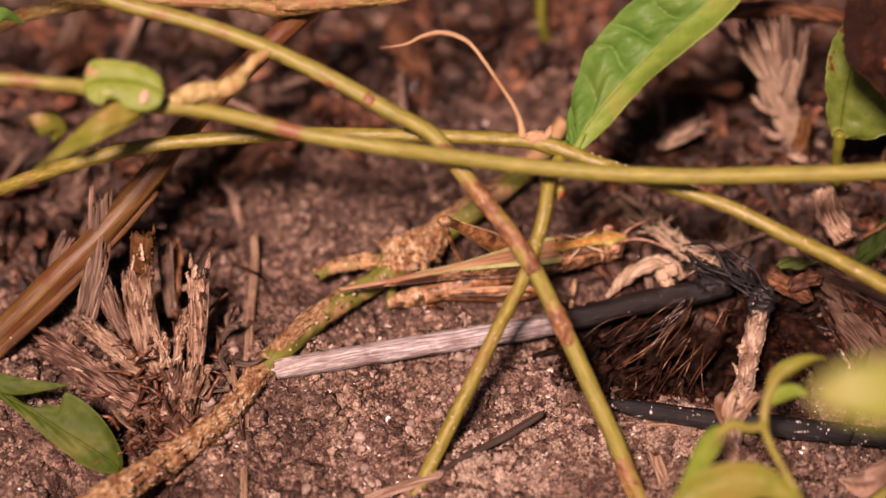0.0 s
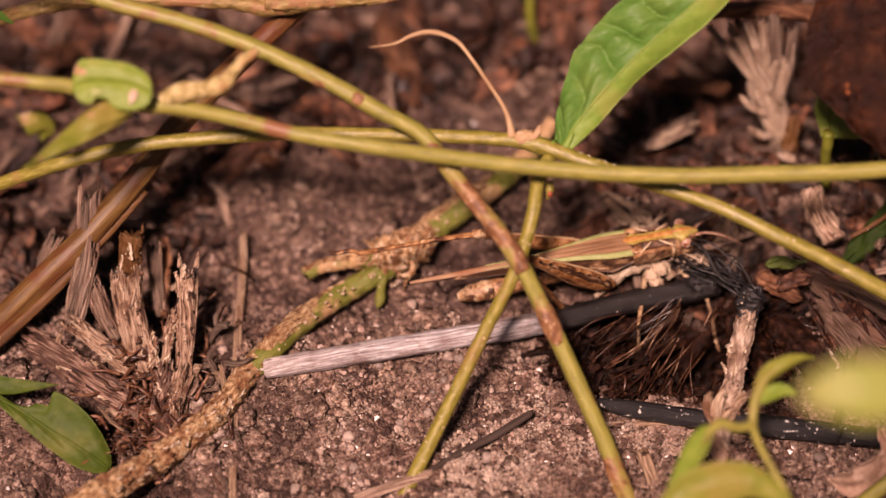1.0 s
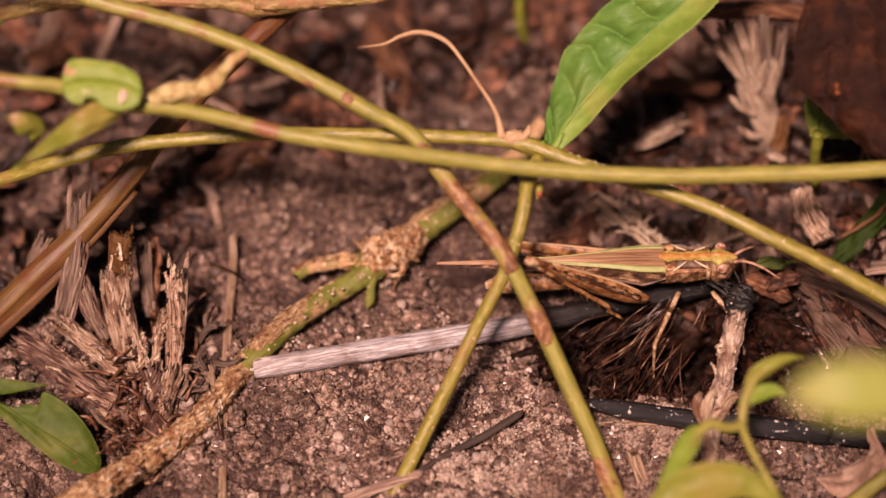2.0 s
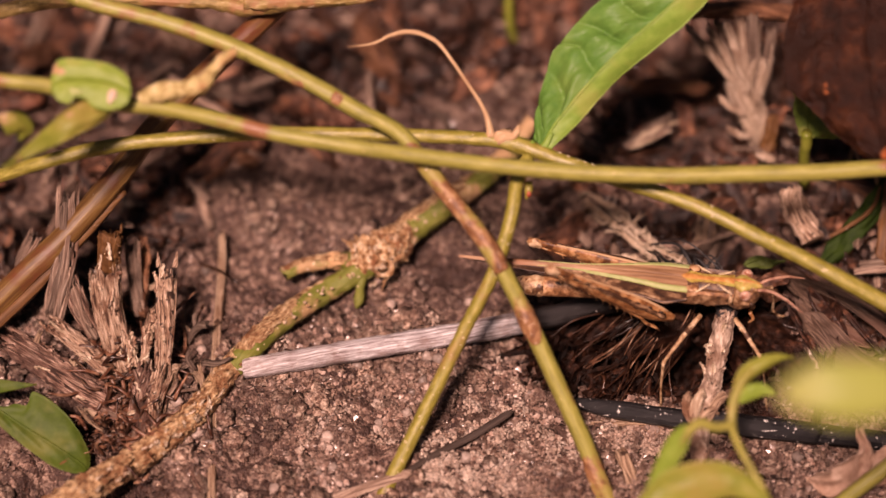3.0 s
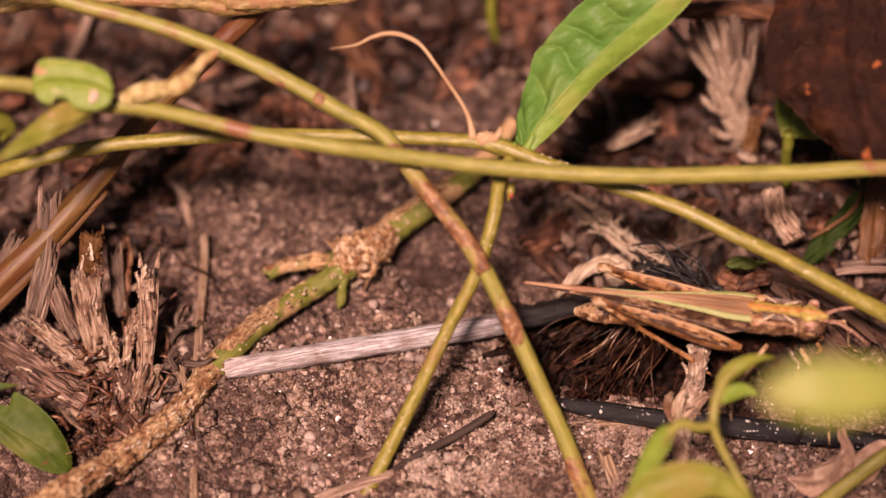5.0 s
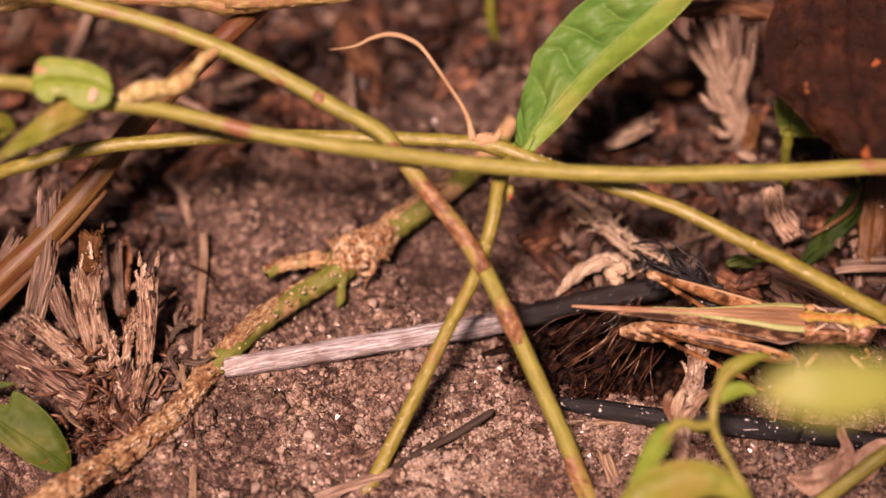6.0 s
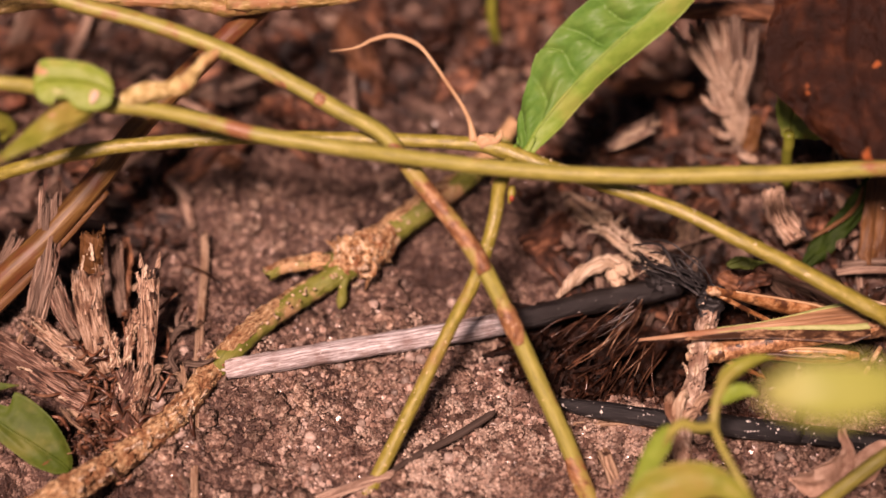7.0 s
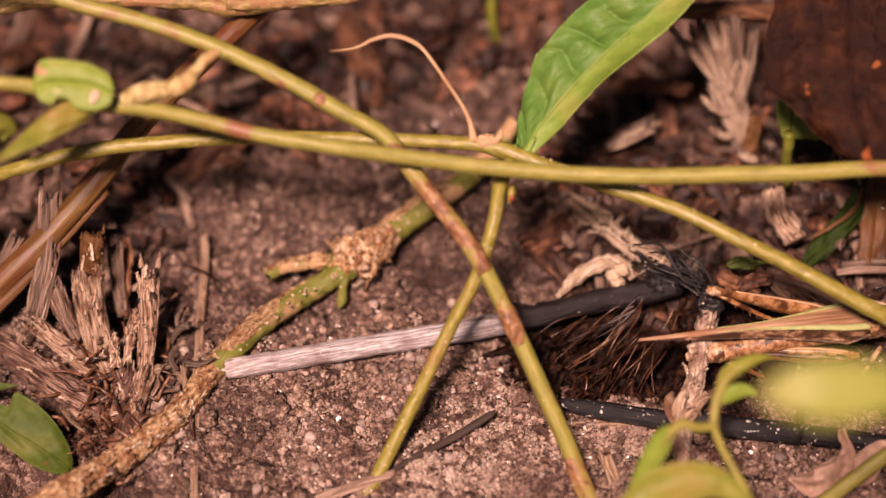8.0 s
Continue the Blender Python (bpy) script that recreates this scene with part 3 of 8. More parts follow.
def blade(axis, left, right, face, shape, n=36, m=9, fold=(0, 0), curl=0.0, veins=7, quilt=0.25, thick=0.14, wave=0.0, seed=0, bites=()):
    """A leaf along axis points; left/right half widths; face: the way its upper side looks; fold: degrees that each half drops."""
    c = spline(axis, n)[:, :3]
    tan = np.gradient(c, axis=0)
    tan /= np.linalg.norm(tan, axis=1)[:, None] + 1e-9
    top, uv = [], []
    cols = list(range(-m, m + 1))
    length = np.concatenate([[0], np.cumsum(np.linalg.norm(np.diff(c, axis=0), axis=1))])
    for i in range(n):
        u = i / (n - 1)
        up = unit(np.asarray(face) - tan[i] * np.dot(face, tan[i]))
        side = np.cross(up, tan[i])
        for j in cols:
            h = abs(j) / m
            half, ang = (left, fold[0]) if j > 0 else (right, fold[1])
            w = half * shape(u) * h
            for bu, bs, bd in bites:
                if bs * j > 0:
                    w *= 1 - bd * math.exp(-((u - bu) / 0.05) ** 2) * h
            w *= 1 + 0.05 * noise.noise(Vector((u * 9 + seed, j > 0, 0))) * h
            a = radians(ang) * (0.35 + 0.65 * h)
            q = c[i] + side * np.sign(j) * w * math.cos(a) - up * w * math.sin(a)
            ph = (u * veins - h * 0.9)
            ph += 0.25 * noise.noise(Vector((u * 6 + seed, h * 2, j > 0)))
            q = q + up * quilt * (abs(math.sin(math.pi * ph)) - 0.5 + 1.3 * noise.noise(Vector((u * 15 + seed, h * 3.5, j > 0)))) * min(1, 3 * h) * (1.15 - h) * min(1, shape(u) * 2)
            q = q - up * curl * h * h * half * 0.3
            q = q + up * wave * noise.noise(Vector((u * 5 + seed, h * 1.5 * np.sign(j), 0.3)))
            top.append(q)
            uv.append((length[i], j * half / m))
    k = len(cols)
    top = np.array(top).reshape(n, k, 3)
    gu, gv = np.gradient(top, axis=0), np.gradient(top, axis=1)
    nn = np.cross(gv, gu)
    nn /= np.linalg.norm(nn, axis=2)[:, :, None] + 1e-9
    low = top - nn * thick * np.sign((nn * np.asarray(face)).sum(2).mean() or 1)
    v = np.vstack([top.reshape(-1, 3), low.reshape(-1, 3)])
    o, f = n * k, []
    for i in range(n - 1):
        for j in range(k - 1):
            a = i * k + j
            f.append((a, a + 1, a + k + 1, a + k))
            f.append((o + a, o + a + k, o + a + k + 1, o + a + 1))
    for i in range(n - 1):
        for j in (0, k - 1):
            a = i * k + j
            f.append((a, a + k, o + a + k, o + a))
    for j in range(k - 1):
        for i in (0, n - 1):
            a = i * k + j
            f.append((a, a + 1, o + a + 1, o + a))
    return v, f, np.array(uv + uv)


def leaf_half(mid, edge, face, n=60, m=14, veins=7, quilt=0.4, thick=0.14, wave=0.2, dome=0.3, seed=0, ragged=0.0, slant=0.9):
    """Half a leaf between its midrib and its margin, quilted between the side veins."""
    a, b = spline(mid, n)[:, :3], spline(edge, n)[:, :3]
    tan = np.gradient(a, axis=0)
    tan /= np.linalg.norm(tan, axis=1)[:, None] + 1e-9
    top, uv = [], []
    for i in range(n):
        u = i / (n - 1)
        up = unit(np.cross(b[i] - a[i], tan[i]))
        up = up if np.dot(up, face) > 0 else -up
        wide = np.linalg.norm(b[i] - a[i])
        reach = 1 + ragged * (noise.noise(Vector((u * 16 + seed, 0.3, 0))) + 0.6 * noise.noise(Vector((u * 47 + seed, 2.3, 0))))
        for j in range(m + 1):
            h = j / m
            ph = u * veins - h * slant + 0.2 * noise.noise(Vector((u * 6 + seed, h * 2, 0)))
            k = abs(math.sin(math.pi * ph)) ** 0.55 - 0.65
            k += 0.4 * noise.noise(Vector((u * veins * 1.6 + seed, h * 3.5, 0.7))) + 0.12 * noise.noise(Vector((u * veins * 5 + seed, h * 11, 0.7)))
            fade = min(1, 3.5 * h) * (1.1 - 0.8 * h) * min(1, wide / 2.0)
            q = a[i] + (b[i] - a[i]) * h * reach
            q = q + up * (quilt * k * fade + dome * 4 * h * (1 - h) * min(1, wide / 2) + wave * h * noise.noise(Vector((u * 5 + seed, h * 1.5, 3.1))))
            top.append(q)
            uv.append((u * 20, h * wide))
    k = m + 1
    top = np.array(top).reshape(n, k, 3)
    nn = np.cross(np.gradient(top, axis=1), np.gradient(top, axis=0))
    nn /= np.linalg.norm(nn, axis=2)[:, :, None] + 1e-9
    low = top - nn * thick * np.sign((nn * np.asarray(face)).sum(2).mean() or 1)
    v = np.vstack([top.reshape(-1, 3), low.reshape(-1, 3)])
    o, f = n * k, []
    for i in range(n - 1):
        for j in range(m):
            c = i * k + j
            f += [(c, c + 1, c + k + 1, c + k), (o + c, o + c + k, o + c + k + 1, o + c + 1)]
        for j in (0, m):
            c = i * k + j
            f.append((c, c + k, o + c + k, o + c))
    for j in range(m):
        for i in (0, n - 1):
            c = i * k + j
            f.append((c, c + 1, o + c + 1, o + c))
    return v, f, np.array(uv + uv)


def ovate(u):
    return max(0.015, math.sin(math.pi * min(1, u) ** 0.8) ** 0.75)


def lance(u):
    return max(0.015, (math.sin(math.pi * u ** 0.62)) ** 0.9)


def broad(u):
    return max(0.02, math.sin(math.pi * min(1, u) ** 0.9) ** 0.55)


def blunt(u):
    return max(0.02, min(1, u * 4) ** 0.6 * min(1, (1 - u) * 4) ** 0.5)


def strap(u):
    return min(1, u * 8 + 0.3, (1 - u) * 5 + 0.15)


def blob(centre, radii, n=10, m=14, rough=0.0, seed=0, freq=1.0):
    v, f = [], []
    for i in range(n + 1):
        a = math.pi * i / n
        for j in range(m):
            b = 2 * math.pi * j / m
            d = np.array((math.sin(a) * math.cos(b), math.sin(a) * math.sin(b), math.cos(a)))
            k = 1 + rough * noise.noise(Vector(d * freq * 2) + Vector((seed * 3.1, 0, 0)))
            v.append(np.asarray(centre) + d * np.asarray(radii) * k)
    for i in range(n):
        for j in range(m):
            f.append((i * m + j, (i + 1) * m + j, (i + 1) * m + (j + 1) % m, i * m + (j + 1) % m))
    return np.array(v), f


# ---- ground ----
def ground_z(x, y):
    z = 0.5 * math.sin(x * 0.17 + 1.0) * math.cos(y * 0.21) + 0.3 * math.sin(x * 0.43 + y * 0.37)
    z -= 4.5 * math.exp(-((x - 18.0) / 3.8) ** 2 - ((y + 11.5) / 3.6) ** 2) + 1.5 * math.exp(-((x - 13.0) / 4.5) ** 2 - ((y + 9) / 3.5) ** 2)
    z += 1.5 * math.exp(-((x - 30) / 9) ** 2 - ((y - 6) / 9) ** 2)
    return z * math.exp(-(x * x + y * y) / 22500)


def hollow(x, y):
    """Pits: under the rootlets, between the stubs, and gaps in the litter."""
    z = 0.0
    for (cx, cy, cz), sx, sy, d in (((19.4, -10.2, -3.6), 3.4, 3.2, 8.0), ((16.3, -9.4, -3.2), 4.6, 3.0, 4.8), ((10.5, -10.2, 0), 4.0, 2.4, 2.0), ((-27.0, -4.0, 0.0), 3.0, 4.5, 3.5), ((-36.2, 1.1, 0.3), 3.0, 5.0, 4.0), ((-30.4, -16.3, -0.5), 2.6, 2.2, 3.0), ((-26.8, -21.0, -0.2), 2.2, 2.2, 2.5),
                                    ((-27.5, -24.3, -0.2), 3.0, 2.0, 2.5), ((-32.7, -24.8, 0.5), 3.0, 2.5, 2.5), ((-18.6, 25.4, 0.1), 5.0, 3.0, 3.0), ((19.9, 18.7, 0.4), 4.5, 5.0, 4.0), ((29.0, 18.7, 0.5), 2.2, 7.0, 7.0), ((20.6, 22.5, -0.3), 4.0, 3.0, 5.0), ((24.2, 0.1, -0.1), 3.0, 2.5, 2.5)):
        z -= d * math.exp(-((x - cx) / sx) ** 2 - ((y - cy) / sy) ** 2)
    return z


def relief(x, y):
    p = Vector((x, y, 0))
    z = 0.7 * noise.noise(p * 0.2) + 1.2 * abs(noise.noise(p * 0.33 + Vector((3, 1, 0)))) + 0.8 * abs(noise.noise(p * 0.75)) + 0.45 * abs(noise.noise(p * 1.7)) + 0.2 * noise.noise(p * 3.6)
    z += 0.5 * (0.5 - noise.voronoi(p * 0.8 + Vector((z, -z, 0)) * 0.5)[0][0])
    return z - 0.35 + hollow(x, y)


def make_ground():
    def lines(a, b, step):
        mid = list(np.arange(a, b + step / 2, step))
        out, d = [], step
        lo, hi = mid[0], mid[-1]
        while hi < 60000:
            d *= 1.7
            lo, hi = lo - d, hi + d
            mid = [lo] + mid + [hi]
        return mid
    xs, ys = lines(-45, 45, 0.24), lines(-33, 46, 0.24)
    v = []
    for y in ys:
        for x in xs:
            z = ground_z(x, y) if abs(x) < 400 and abs(y) < 400 else 0
            if abs(x) < 60 and abs(y) < 60:
                z += relief(x, y)
            v.append((x, y, z))
    k = len(xs)
    f = [(j * k + i, j * k + i + 1, (j + 1) * k + i + 1, (j + 1) * k + i) for j in range(len(ys) - 1) for i in range(k - 1)]
    ob = part("ground", (np.array(v), f), SOIL)
    return tagged(ob, "damp brown sandy soil, crumbly and uneven", "ground", "", "structure")


make_ground()
ICO = None


def icosahedron():
    g = (1 + 5 ** 0.5) / 2
    v = np.array([(-1, g, 0), (1, g, 0), (-1, -g, 0), (1, -g, 0), (0, -1, g), (0, 1, g), (0, -1, -g), (0, 1, -g), (g, 0, -1), (g, 0, 1), (-g, 0, -1), (-g, 0, 1)], float)
    f = [(0, 11, 5), (0, 5, 1), (0, 1, 7), (0, 7, 10), (0, 10, 11), (1, 5, 9), (5, 11, 4), (11, 10, 2), (10, 7, 6), (7, 1, 8),
         (3, 9, 4), (3, 4, 2), (3, 2, 6), (3, 6, 8), (3, 8, 9), (4, 9, 5), (2, 4, 11), (6, 2, 10), (8, 6, 7), (9, 8, 1)]
    return v / np.linalg.norm(v[0]), f


def surface_z(x, y):
    return ground_z(x, y) + relief(x, y)


def littered(x, y):
    """Where plant litter covers the soil."""
    cx, cy, cz = (15.8, -9.5, -3.3)
    if ((x - cx) / 9.5) ** 2 + ((y - cy) / 5.0) ** 2 < 1:
        return True
    return (x > 8 + 1.5 * math.sin(y) and y > -9.5 - 0.08 * (x - 8)) or y > 15 + 4 * math.sin(x * 0.13 + 1) or (x < -23 and y > -6)


def shaded_pit(x, y):
    """The hollow below the burnt stick, where shade is painted as near-black mould."""
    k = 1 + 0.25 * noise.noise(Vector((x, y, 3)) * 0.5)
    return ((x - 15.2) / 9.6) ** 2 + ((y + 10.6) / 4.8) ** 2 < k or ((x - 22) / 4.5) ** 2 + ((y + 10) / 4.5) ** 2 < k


def make_sand():
    rng = np.random.RandomState(4)
    iv, jf = icosahedron()
    v, f = [], []
    n = 0
    while n < 25000:
        x, y = rng.uniform(-42, 42), (rng.uniform(-30, 40) if rng.uniform() < 0.5 else rng.uniform(-29, 2))
        keep = 0.2 + 1.3 * noise.noise(Vector((x, y, 5)) * 0.17) + 0.8 * noise.noise(Vector((x, y, 9)) * 0.5) + (0.3 if y < -7 else 0.0 if y < -2 else -0.2) + (0.4 if x > 1 and y < -9 else -0.08)
        if littered(x, y):
            keep -= 0.95
        px, py, pz = (14.2, -12.6, -1.6)
        keep -= 0.7 * math.exp(-((x - px) / 6.5) ** 2 - ((y - py) / 4.5) ** 2)
        if hollow(x, y) < -1.2:
            keep -= 0.8
        if shaded_pit(x, y):
            keep -= 1.2
        if rng.uniform() > keep:
            continue
        r = 0.055 + 0.19 * rng.uniform() ** 2.4 + (0.12 if rng.uniform() < 0.02 else 0)
        q = iv * (r * rng.uniform(0.5, 1.5, 3)) * rng.uniform(0.6, 1.35, (12, 1))
        v.append(q + (x, y, surface_z(x, y) + r * 0.35))
        f += [(a + n * 12, b + n * 12, c + n * 12) for a, b, c in jf]
        n += 1
    ob = part("sand", (np.vstack(v), f), GRAIN, None, "", False)
    tagged(ob, "loose tan and brown sand grains on the soil", "sand", "", "stuff")


make_sand()


def make_crumbs():
    rng = np.random.RandomState(14)
    iv, jf = icosahedron()
    # one subdivision
    iv, cache, nf = iv.tolist(), {}, []
    def mid(a, b):
        k = (min(a, b), max(a, b))
        if k not in cache:
            iv.append(unit((np.array(iv[a]) + np.array(iv[b])) / 2).tolist())
            cache[k] = len(iv) - 1
        return cache[k]
    for a, b, c in jf:
        d, e, g = mid(a, b), mid(b, c), mid(c, a)
        nf += [(a, d, g), (b, e, d), (c, g, e), (d, e, g)]
    iv = np.array(iv)
    shapes = []
    for i in range(12):
        k = [1 + 0.9 * noise.noise(Vector(q * 1.3) + Vector((i * 7, 0, 0))) + 0.55 * noise.noise(Vector(q * 3.1) + Vector((i * 5, 3, 0))) for q in iv]
        shapes.append(iv * np.array(k)[:, None])
    v, f, n = [], [], 0
    while n < 1700:
        x, y = rng.uniform(-40, 40), rng.uniform(-29, 34)
        if rng.uniform() > 0.3 + 1.3 * noise.noise(Vector((x, y, 2)) * 0.16) + (0.3 if y < -6 else -0.15):
            continue
        if hollow(x, y) < -1.2 or shaded_pit(x, y) or (littered(x, y) and rng.uniform() < 0.8):
            continue
        r = 0.18 + 0.8 * rng.uniform() ** 3.2
        a = rng.uniform(0, 6.28)
        q = shapes[rng.randint(12)] * (r * rng.uniform(0.8, 1.3), r * rng.uniform(0.8, 1.3), r * 0.5)
        q = np.stack([q[:, 0] * math.cos(a) - q[:, 1] * math.sin(a), q[:, 0] * math.sin(a) + q[:, 1] * math.cos(a), q[:, 2]], 1)
        v.append(q + (x, y, surface_z(x, y) + r * 0.15))
        f += [(a + n * len(iv), b + n * len(iv), c + n * len(iv)) for a, b, c in nf]
        n += 1
    tagged(part("soil_crumbs", (np.vstack(v), f), CRUMB), "crumbly lumps of sandy brown soil", "soil", "", "stuff")


make_crumbs()


def make_clods():
    """Small heaps of pale grains stuck together on the open sand."""
    rng = np.random.RandomState(61)
    iv, jf = icosahedron()
    v, f, n = [], [], 0
    for k in range(230):
        x, y = (rng.uniform(-3, 19), rng.uniform(-28, -16.5)) if k < 175 else (rng.uniform(-18, 6), rng.uniform(-26, -8))
        if shaded_pit(x, y):
            continue
        big = rng.uniform(0.35, 0.95)
        for i in range(int(16 + 34 * big)):
            a, q = rng.uniform(0, 6.28), rng.uniform() ** 0.6
            gx, gy = x + big * q * math.cos(a), y + big * q * math.sin(a)
            r = rng.uniform(0.07, 0.17)
            lift = 0.45 * big * (1 - q * q)
            v.append(iv * (r * rng.uniform(0.7, 1.3, 3)) * rng.uniform(0.75, 1.25, (12, 1)) + (gx, gy, surface_z(gx, gy) + lift + r * 0.3))
            f += [(a0 + n * 12, b0 + n * 12, c0 + n * 12) for a0, b0, c0 in jf]
            n += 1
    tagged(part("sand_clods", (np.vstack(v), f), QUARTZ), "pale clods of stuck sand grains on the soil", "sand", "", "stuff")


make_clods()


def make_pebbles():
    rng = np.random.RandomState(8)
    spots = [(-3.9, -15.2, -0.4), (-6.6, -18.1, 0.1), (-10.1, -22.8, -0.1), (0.5, -22.0, -0.3), (-4.3, -17.5, -0.4), (10.1, -23.6, 0.3), (5.6, -15.2, -0.4), (-14.4, -16.0, 0.6), (-11.1, -17.9, 0.6),
             (26.8, -22.2, -0.0), (15.5, -24.2, -0.3), (-2.7, -12.0, -0.0), (0.8, -6.0, -0.1), (-18.3, 9.6, 0.5), (-8.5, -12.6, -0.1), (27.5, -25.0, 0.0)]
    for i in range(26):
        x, y = rng.uniform(-24, 16), rng.uniform(-25, -2)
        spots.append((x, y, 0))
    for i, (x, y, z) in enumerate(spots):
        r = rng.uniform(0.25, 0.55)
        g = blob((x, y, surface_z(x, y) + r * 0.3), np.array((1, rng.uniform(0.8, 1.2), 0.75)) * r, 8, 11, 0.45, i, 0.8)
        single("pebble", g, PEBBLE, "small rounded quartz pebble lying in the soil", "pebble", "pebbles on the soil")


make_pebbles()


# ---- vines ----
def flake(rng, a, along, out, size):
    """A thin curling scale of bark lying on a stem at a, facing out."""
    along = unit(np.asarray(along) + rng.normal(size=3) * 0.35)
    lift = out * size * rng.uniform(0.05, 0.5)
    ax = [tuple(a - along * size), tuple(a + out * 0.08), tuple(a + along * size + lift)]
    w = size * rng.uniform(0.14, 0.32)
    return blade(ax, w, w * rng.uniform(0.5, 1), tuple(out + rng.normal(size=3) * 0.15), strap, 9, 3, (15, 20), 0.4, 2, 0.12, 0.09, 0.35, rng.randint(999))


def make_trailing_vine():
    t = thing("trailing_vine", (-55.7, -10.8, 1.4), "thin olive-green trailing vine with a heart-shaped leaf", "vine")
    part("stem", tube([(-55.2, -10.6, 4.1, 0.46), (-48.4, -7.5, 22.4, 0.51), (-42.3, -5.9, 26.4, 0.53), (-37.6, -5.5, 26.7, 0.55), (-33.7, -5.7, 26.5, 0.56), (-30.8, -5.7, 25.9, 0.61), (-27.0, -6.2, 24.8, 0.64), (-23.1, -6.2, 24.2, 0.61), (-18.9, -6.5, 23.3, 0.61), (-14.1, -7.4, 22.5, 0.61), (-8.0, -8.2, 21.9, 0.62), (-3.7, -8.3, 21.1, 0.63), (2.9, -8.6, 20.2, 0.65), (9.4, -9.0, 19.8, 0.65), (16.0, -9.2, 19.7, 0.66), (21.6, -9.1, 19.8, 0.68), (27.8, -9.0, 19.9, 0.67), (34.2, -8.7, 20.1, 0.64), (40.2, -8.5, 19.0, 0.61), (48.9, -7.8, 6.5, 0.53)], 150, 12, 0.03, 0.9), VINE, t)
    part("stub", tube([(-24.6, -5.9, 24.8, 0.55), (-22.7, -5.7, 25.5, 0.8), (-21.0, -5.7, 25.8, 0.66), (-19.8, -5.4, 26.0, 0.72), (-18.9, -4.6, 26.7, 0.46), (-18.0, -3.9, 27.3, 0.42), (-17.1, -3.2, 27.4, 0.3)], 50, 14, 0.35, 1.6, ragged=0.4), DRY_SHOOT, t, "dry pale broken side shoot")
    rib = [(-25.0, -6.9, 26.9), (-26.3, -6.5, 27.2), (-28.1, -6.3, 27.4), (-29.8, -6.3, 27.4), (-31.0, -6.5, 27.2)]
    lf = part("leaf", leaf_half(rib, [(-25.0, -6.5, 27.0), (-25.4, -5.8, 27.5), (-26.7, -5.2, 28.0), (-28.1, -5.0, 28.2), (-29.8, -4.9, 28.3), (-30.7, -5.1, 28.1), (-31.1, -6.1, 27.3)], (0.05, -0.62, 0.77), 36, 8, 5, 0.08, 0.1, 0.1, 0.2, 2, 0.02), LEAF_YOUNG, t, "light green leaf with pale spots and a bitten edge")
    part("lower_half", leaf_half(rib, [(-25.0, -7.3, 26.9), (-25.3, -7.9, 26.4), (-26.4, -8.2, 26.1), (-27.5, -8.2, 26.2), (-28.1, -7.9, 26.4), (-28.4, -7.6, 26.7), (-29.2, -7.5, 26.8), (-29.5, -7.8, 26.5), (-30.0, -7.9, 26.5), (-30.6, -7.6, 26.7), (-31.0, -7.0, 27.2)], (0.05, -0.62, 0.77), 46, 8, 5, 0.08, 0.1, 0.1, 0.15, 5, 0.02), LEAF_YOUNG, lf)
    part("dry_patch", blade([(-26.2, -7.2, 27.3), (-26.4, -7.6, 27.0), (-26.6, -8.1, 26.6)], 0.32, 0.32, (0.05, -0.62, 0.77), lance, 14, 4, (0, 0), 0.0, 2, 0.02, 0.05), DRY_LEAF, lf, "dry pale tan patch")
    part("dry_patch", blade([(-29.6, -7.2, 27.3), (-29.1, -7.3, 27.2), (-28.6, -7.3, 27.2)], 0.22, 0.22, (0.05, -0.62, 0.77), lance, 12, 4, (0, 0), 0.0, 2, 0.02, 0.05), LEAF_YELLOW, lf, "yellowed patch")
    part("leaf", blade([(-26.3, -6.8, 25.0), (-28.4, -8.3, 25.6), (-30.9, -10.3, 25.3), (-34.5, -12.8, 24.5)], 1.05, 1.35, (0.2, -0.6, 0.75), lance, 24, 6, (20, 25), 0.4, 4, 0.12, 0.12, 0.4, 5), LEAF_LIGHT, t)
    part("leaf", blade([(-33.4, -9.8, 24.4), (-33.0, -9.8, 25.7), (-33.7, -10.0, 26.8), (-35.0, -9.7, 27.1)], 1.2, 1.0, (0.2, -0.6, 0.75), ovate, 14, 5, (20, 25), 0.4, 4, 0.1, 0.12, 0.3, 7), LEAF_LIGHT, t)


make_trailing_vine()


